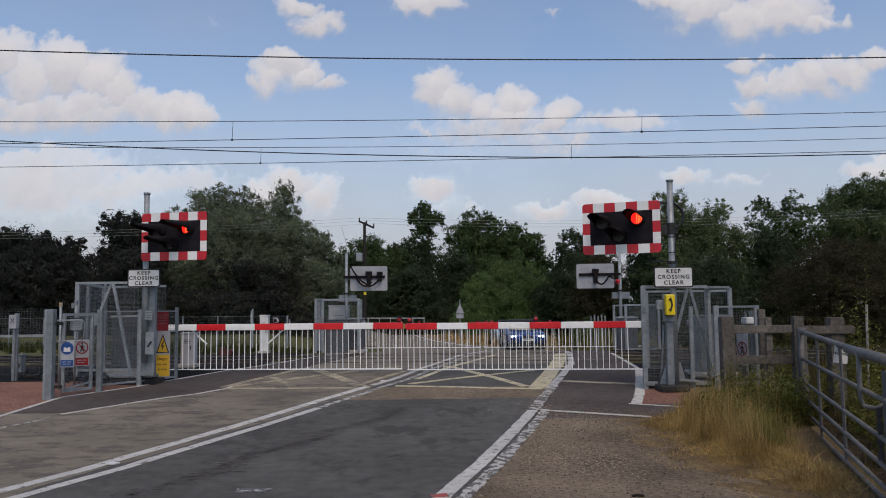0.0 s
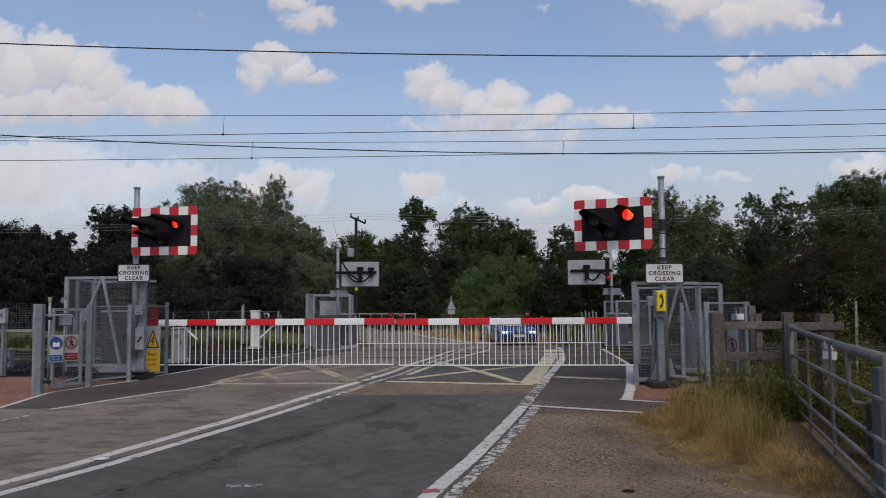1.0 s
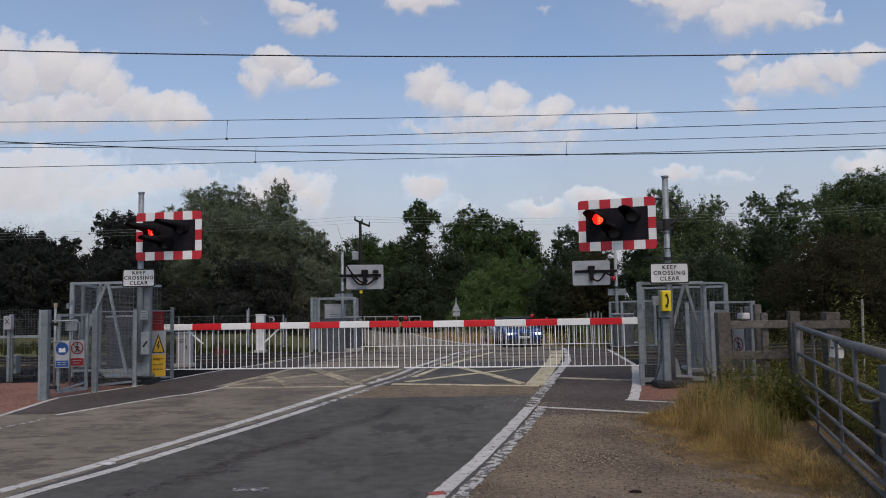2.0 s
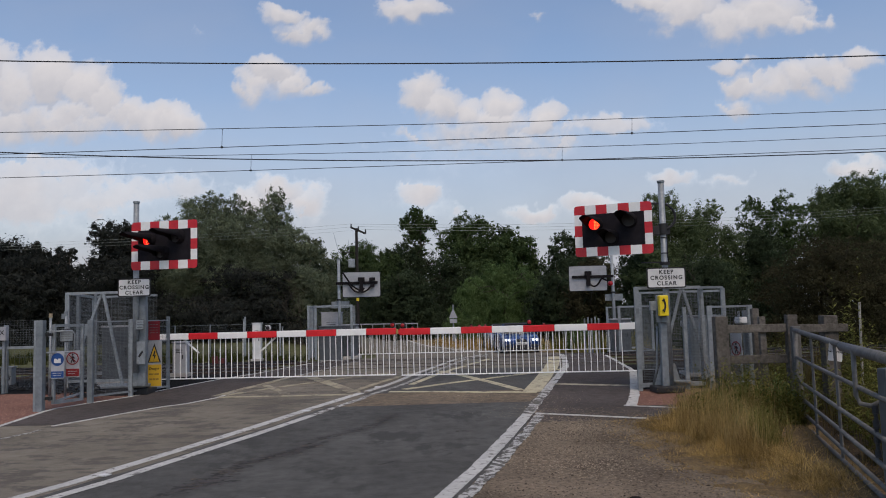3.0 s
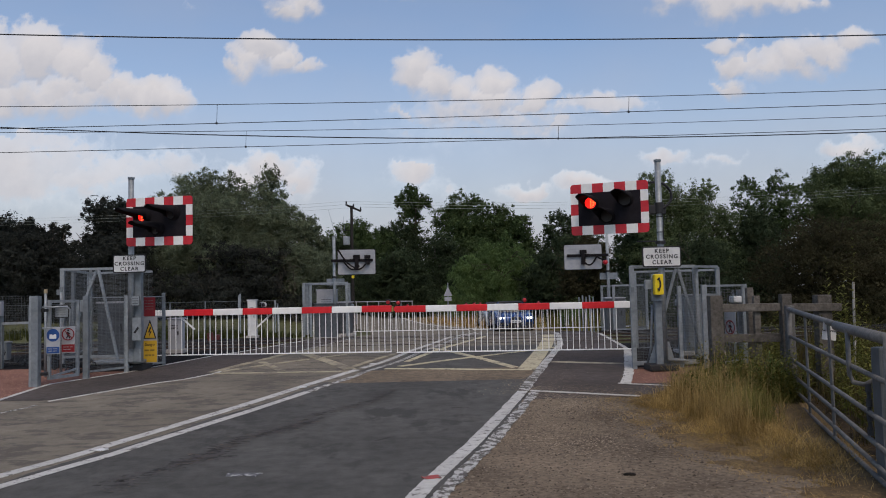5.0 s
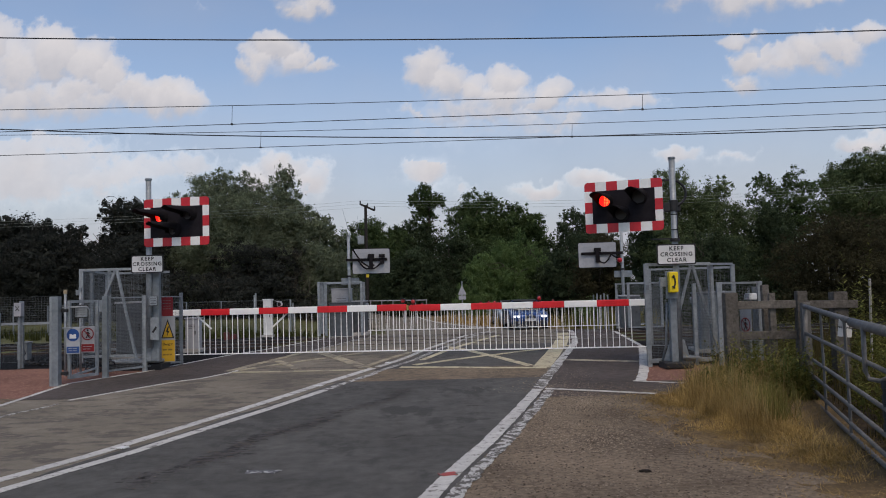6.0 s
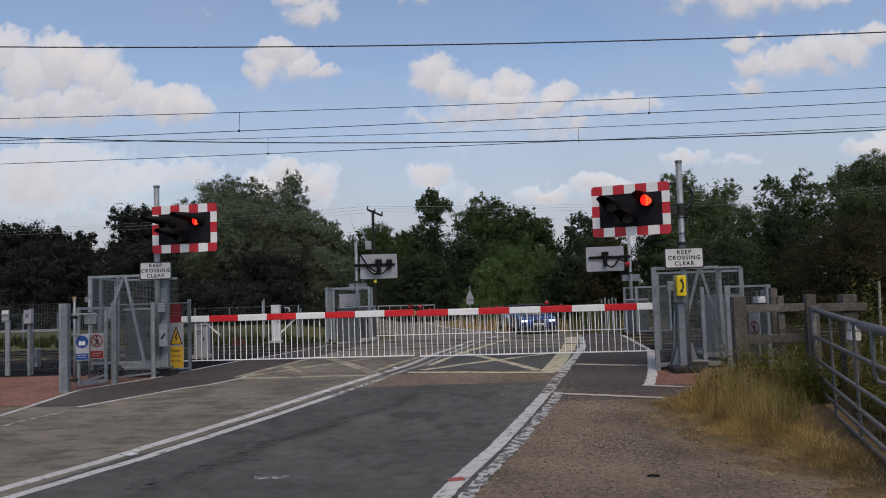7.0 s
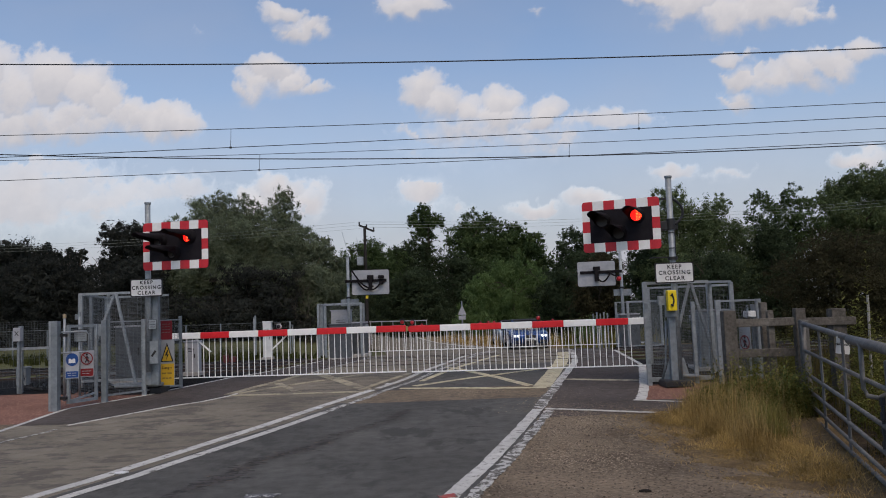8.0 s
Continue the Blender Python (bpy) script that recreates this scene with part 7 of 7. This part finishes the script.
cable_coil(-6.35, 14.55)


def back_fence():
    t = thing("mesh_fence", pose(-5.6, 30.0, 0.25), "mesh fence along the far side of the railway", "fence")
    for i in range(14):
        h = 1.42 if i == 1 else 1.16
        post(t, -0.25 - 1.3 * i, 0, -0.05, h, 0.055 if i < 2 else 0.035, 0.05, GALV if i < 2 else GALV_DK)
    rail(t, (-0.2, 0, 1.14), (-17, 0, 1.18), 0.010, GALV_DK)
    mesh_panel(t, (-0.2, 0), (-17, 0), 0.05, 1.12, 0.09, 0.06, 0.0022)


back_fence()


def lineside_post(x, y, h, cap, label):
    z = rise(x, y)
    t = thing("marker_post", pose(x, y, z), label, "post", "marker posts")
    part("shaft", rod(bmesh.new(), (0, 0, -0.05), (0, 0, h), 0.022, n=10), GALV, t, smooth=True)
    part("cap", rod(bmesh.new(), (0, 0, h), (0, 0, h + 0.07), 0.03, n=10), cap, t)


lineside_post(-6.69, 14.0, 1.43, surf("tan_plastic", (0.30, 0.24, 0.14), (0.38, 0.30, 0.19), 8, 0.6), "thin steel post with a tan cap")
lineside_post(-6.7, 14.6, 1.45, GALV_DK, "thin steel post beside the cage")
lineside_post(-7.3, 30.4, 1.45, GALV_DK, "thin steel post by the far fence")
lineside_post(-5.8, 30.2, 1.2, GALV_DK, "thin steel post by the far fence")


def rail_camera():
    t = thing("lineside_camera", pose(5.12, 13.62, 0.22), "small white camera unit on a post behind the mesh", "camera")
    part("post", rod(bmesh.new(), (0, 0, -0.05), (0, 0, 1.22), 0.02, n=10), GALV, t)
    part("housing", box(bmesh.new(), (0.02, -0.03, 1.07), (0.14, 0.24, 0.11), bevel=0.02), SIGN_WHITE, t)
    part("bracket", box(bmesh.new(), (0.02, 0.0, 0.98), (0.1, 0.1, 0.06), bevel=0.01), BLACK, t)
    part("cable", tube(bmesh.new(), [(0.0, -0.03, 1.2), (-0.09, -0.04, 1.12), (-0.12, -0.03, 0.98), (-0.05, -0.02, 0.90), (0.0, -0.02, 0.7)], 0.009, 6), BLACK, t, smooth=True)


rail_camera()


def bend_railing():
    t = thing("railing", pose(-1.5, 61.0, rise(-1.5, 61)), "pale railing at the bend of the road", "railing")
    for i in range(6):
        post(t, -0.85 * i, 0.0, -0.05, 1.72, 0.06, 0.06, GREY_BACK)
    for z in (1.7, 1.2):
        rail(t, (0.05, 0, z), (-4.4, 0, z + 0.05), 0.075, GREY_BACK)


bend_railing()


def bend_sign():
    t = thing("road_sign", pose(1.13, 56.0, rise(1.13, 56)), "triangular road sign seen from its grey back", "sign")
    part("post", rod(bmesh.new(), (0, 0, -0.05), (0, 0, 2.92), 0.05, n=12), GALV, t)
    part("sign_plate", plate(bmesh.new(), [(-0.30, 1.98), (0.30, 1.98), (0.05, 2.56), (-0.05, 2.56)], 0.02), GREY_BACK, t, at=pose(0, -0.08, 0))
    part("sub_plate", box(bmesh.new(), (0, -0.08, 1.78), (0.50, 0.02, 0.28), bevel=0.006), GREY_BACK, t)


bend_sign()


def utility_pole():
    x, y = -4.23, 43.0
    z = rise(x, y)
    t = thing("utility_pole", pose(x, y, z), "dark wooden utility pole with a crossarm", "utility pole")
    part("pole", rod(bmesh.new(), (0, 0, -0.1), (0, 0, 6.80), 0.10, 0.075, 12), surf("tarred_wood", (0.018, 0.016, 0.015), (0.038, 0.034, 0.032), 12, 0.9), t)
    part("crossarm", box(bmesh.new(), (0.0, 0, 0), (0.95, 0.09, 0.10), pose(0.12, -0.09, 6.66, 0, 24, -25), bevel=0.01), bpy.data.materials["tarred_wood"], t)
    for dx, dz in ((-0.27, 0.20), (0.12, 0.05), (0.50, -0.12)):
        part("insulator", rod(bmesh.new(), (dx, -0.09, 6.66 + dz - 0.06), (dx, -0.09, 6.66 + dz + 0.17), 0.045, 0.035, 10), BLACK, t)
    for x0, z0, x1, z1 in ((-0.98, 5.55, -1.25, 6.60), (-0.38, 5.45, -0.45, 6.20)):
        part("whip", rod(bmesh.new(), (x0, 0.05, z0), (x1, 0.05, z1), 0.012, 0.006, 6), GALV_DK, t, "thin slanting rod")
    part("stay", bar(bmesh.new(), (-1.0, 0.05, 5.55), (0.0, 0.05, 5.45), 0.03, 0.03), bpy.data.materials["tarred_wood"], t)
    part("transformer", box(bmesh.new(), (-0.27, -0.12, 4.90), (0.34, 0.3, 0.46), bevel=0.04), GALV, t, "pale grey transformer can")
    part("transformer_bracket", box(bmesh.new(), (-0.13, -0.02, 4.90), (0.24, 0.08, 0.08)), BLACK, t)
    for dx, dz in ((-0.27, 7.03), (0.12, 6.88), (0.50, 6.71)):
        xs = [(x + dx, z + dz), (6.0, z + dz - 0.28), (26.0, z + dz + 0.25)]
        wire("utility_wire", xs, y - 0.09, 0.0055, "thin pale utility wire strung past the trees", material=PALE_WIRE, x0=x + dx, x1=60, slope=0)
        xs = [(x + dx, z + dz), (-14.9, z + dz - 0.45), (-26.0, z + dz - 0.6)]
        wire("utility_wire", xs, y - 0.09, 0.0045, "thin pale utility wire strung past the willows", material=PALE_WIRE, x0=-60, x1=x + dx, slope=0)


utility_pole()


def stud(x, y):
    t = thing("road_stud", pose(x, y, rise(x, y) + 0.006, 0, 0, -20), "white reflecting stud set in the centre line", "road stud", "centre line studs")
    part("shell", box(bmesh.new(), (0, 0, 0.006), (0.10, 0.09, 0.014), bevel=0.004), SIGN_WHITE, t)
    part("reflector", box(bmesh.new(), (0, -0.058, 0.008), (0.08, 0.008, 0.01)), SIGN_WHITE, t)


for p in ((-3.33, 8.15), (-1.95, 11.98), (-1.1, 14.6)):
    stud(*p)


def loose_bits():
    rng = np.random.default_rng(9)
    V, F = [], []
    for i in range(5200):
        y = rng.uniform(5.0, 10.8)
        x = EDGE_R(y) + 0.2 + rng.random() * (VERGE_EDGE(y) - EDGE_R(y) - 0.2 if y > 5.5 else 2.6)
        r = rng.uniform(0.003, 0.010) if i % 14 else rng.uniform(0.009, 0.016)
        a, s = rng.uniform(0, 6.28), rng.uniform(0.6, 1.4, 6)
        b, z = len(V), rise(x, y) - 0.002
        V += [(x + 1.25 * r * s[k] * math.cos(a + 1.57 * k), y + r * s[k] * math.sin(a + 1.57 * k), z) for k in range(4)]
        V += [(x + 0.3 * r * s[4], y, z + 0.8 * r * s[5]), (x, y, z - 0.5 * r)]
        F += [(b, b + 1, b + 4), (b + 1, b + 2, b + 4), (b + 2, b + 3, b + 4), (b + 3, b, b + 4)]
    bm = bpy.data.meshes.new("stones")
    bm.from_pydata(V, [], F)
    tagged(part("stones", bm, leafy("mixed_stones", (0.05, 0.041, 0.032), (0.25, 0.208, 0.162), 0.0), None), "loose mixed pale and dark stones on the gravel verge", "stones", kind="stuff")
    # pale dusty grit where wheels have left the road, thinning out on all sides
    V, F = [], []
    for x0, y0, sx, sy, count in ((1.75, 9.75, 0.66, 0.8, 15000), (1.3, 8.3, 0.5, 0.7, 2500), (1.75, 12.45, 0.26, 0.55, 1700), (1.35, 11.3, 0.16, 0.35, 500), (0.4, 13.1, 0.5, 0.22, 900)):
        for i in range(count):
            x, y = rng.normal(x0, sx), rng.normal(y0, sy)
            x += 0.22 * (y - y0)
            if not (6 < y < 13.7) or (x > FOOT_R(y) - 0.1 and y > 11.6) or x > VERGE_EDGE(y) + 0.3 or (y < 11 and x < EDGE_R(y) + 0.2):
                continue
            r = rng.uniform(0.003, 0.009)
            a, s = rng.uniform(0, 6.28), rng.uniform(0.6, 1.4, 6)
            b, z = len(V), rise(x, y) + 0.002 * (y > 10.5)
            V += [(x + 1.3 * r * s[k] * math.cos(a + 1.57 * k), y + 1.3 * r * s[k] * math.sin(a + 1.57 * k), z) for k in range(4)]
            V += [(x + 0.3 * r * s[4], y, z + 0.5 * r * s[5])]
            F += [(b, b + 1, b + 4), (b + 1, b + 2, b + 4), (b + 2, b + 3, b + 4), (b + 3, b, b + 4)]
    bm = bpy.data.meshes.new("grit")
    bm.from_pydata(V, [], F)
    tagged(part("grit", bm, leafy("pale_grit", (0.16, 0.127, 0.094), (0.335, 0.277, 0.208), 0.0), None), "pale dusty grit strewn beside the edge line", "grit", kind="stuff")
    st = thing("stone", pose(1.55, 6.57, rise(1.55, 6.57)), "single dark flat stone on the verge", "stone")
    bm = bmesh.new()
    bmesh.ops.create_icosphere(bm, subdivisions=2, radius=0.036, matrix=Matrix.Diagonal((1.5, 0.8, 0.5, 1)))
    part("rock", bm, BALLAST, st, smooth=True)


loose_bits()
# a splash of paint and a red edge mark on the asphalt
stripe("paint_splash", [(-1.78, 6.92), (-1.62, 6.94), (-1.50, 6.90)], 0.13, worn(surf("thin_white_paint", (0.4, 0.4, 0.38), (0.55, 0.55, 0.52), 20, 0.8), (0.08, 0.08, 0.085), 14, 0.46), marks, 0.006, 0.05, 0.03)
stripe("red_mark", [(-0.12, 6.62), (0.02, 6.66)], 0.10, worn(surf("red_road_paint", (0.28, 0.05, 0.045), (0.36, 0.07, 0.06), 20, 0.8), (0.12, 0.11, 0.1), 14, 0.52), marks, 0.011, 0.05, 0.01)
CRACK = worn(surf("tarry_crack", (0.036, 0.034, 0.031), (0.05, 0.047, 0.043), 20, 0.85), (0.078, 0.072, 0.068), 7, 0.50, (1, 1, 1))
SEAM = along([(-2.60, 6.4), (-2.53, 6.83), (-2.39, 7.26), (-2.23, 7.74), (-2.03, 8.44), (-1.74, 8.98), (-1.24, 9.94), (-0.8, 10.82), (-0.5, 11.8)])


def crumbled_seam():
    """A broken-up joint in the asphalt: torn dark hollows and pale chips along a wandering band."""
    rng = np.random.default_rng(41)
    for name, count, lo, hi, mat, spread, lift in (("torn_joint", 420, 0.012, 0.055, CRACK, 0.085, 0.0022), ("pale_chips", 330, 0.004, 0.016, ASPH_DUST, 0.11, 0.0032)):
        bm = bmesh.new()
        for i in range(count):
            y = 6.4 + 5.2 * rng.random()
            x = SEAM(y) + spread * rng.normal() + 0.06 * math.sin(y * 4.3)
            r = rng.uniform(lo, hi) * (1.2 if 7.4 < y < 9.4 else 0.7)
            ring = []
            for k in range(7):
                a = 0.898 * k
                q = r * rng.uniform(0.45, 1.25)
                ring.append(bm.verts.new((x + 1.6 * q * math.cos(a), y + 1.1 * q * math.sin(a), rise(x, y) + lift + 0.00001 * (i % 40))))
            bm.faces.new(ring)
        part(name, bm, mat, marks)


crumbled_seam()
for line, w in (([(0.20, 10.05), (0.42, 10.02)], 0.06), ([(-0.62, 8.3), (-0.45, 8.45)], 0.03)):
    stripe("tar_seam", line, w, CRACK, marks, 0.003, 0.05, 0.03)


# ---- what moves: the lamp shutters, turn and turn about, and the clouds ----
def motions():
    switch = [0.25, 0.65, 1.05, 1.45, 1.83, 2.23, 2.63, 3.05, 3.45, 3.85, 4.25, 4.57, 4.97, 5.37, 5.75, 6.15, 6.55, 6.95, 7.35, 7.75]
    shut, wide = pose(0, -0.042, 0), pose(0, 0.05, 0)
    for side in ("left", "right"):
        lit = side == "right"
        rows = [(0.0, wide if lit else shut)]
        for s in switch:
            n = round(s * FPS)
            rows.append(((n - 1) / FPS, wide if lit else shut))
            lit = not lit
            rows.append((n / FPS, wide if lit else shut))
        rows.append((8.0, wide if lit else shut))
        for ob in SHUTTERS[side]:
            walk(ob, rows)
    walk(clouds, [(0.0, pose(0, 0, 0)), (4.0, pose(-16, 0, 0)), (8.0, pose(-32, 0, 1))])


motions()
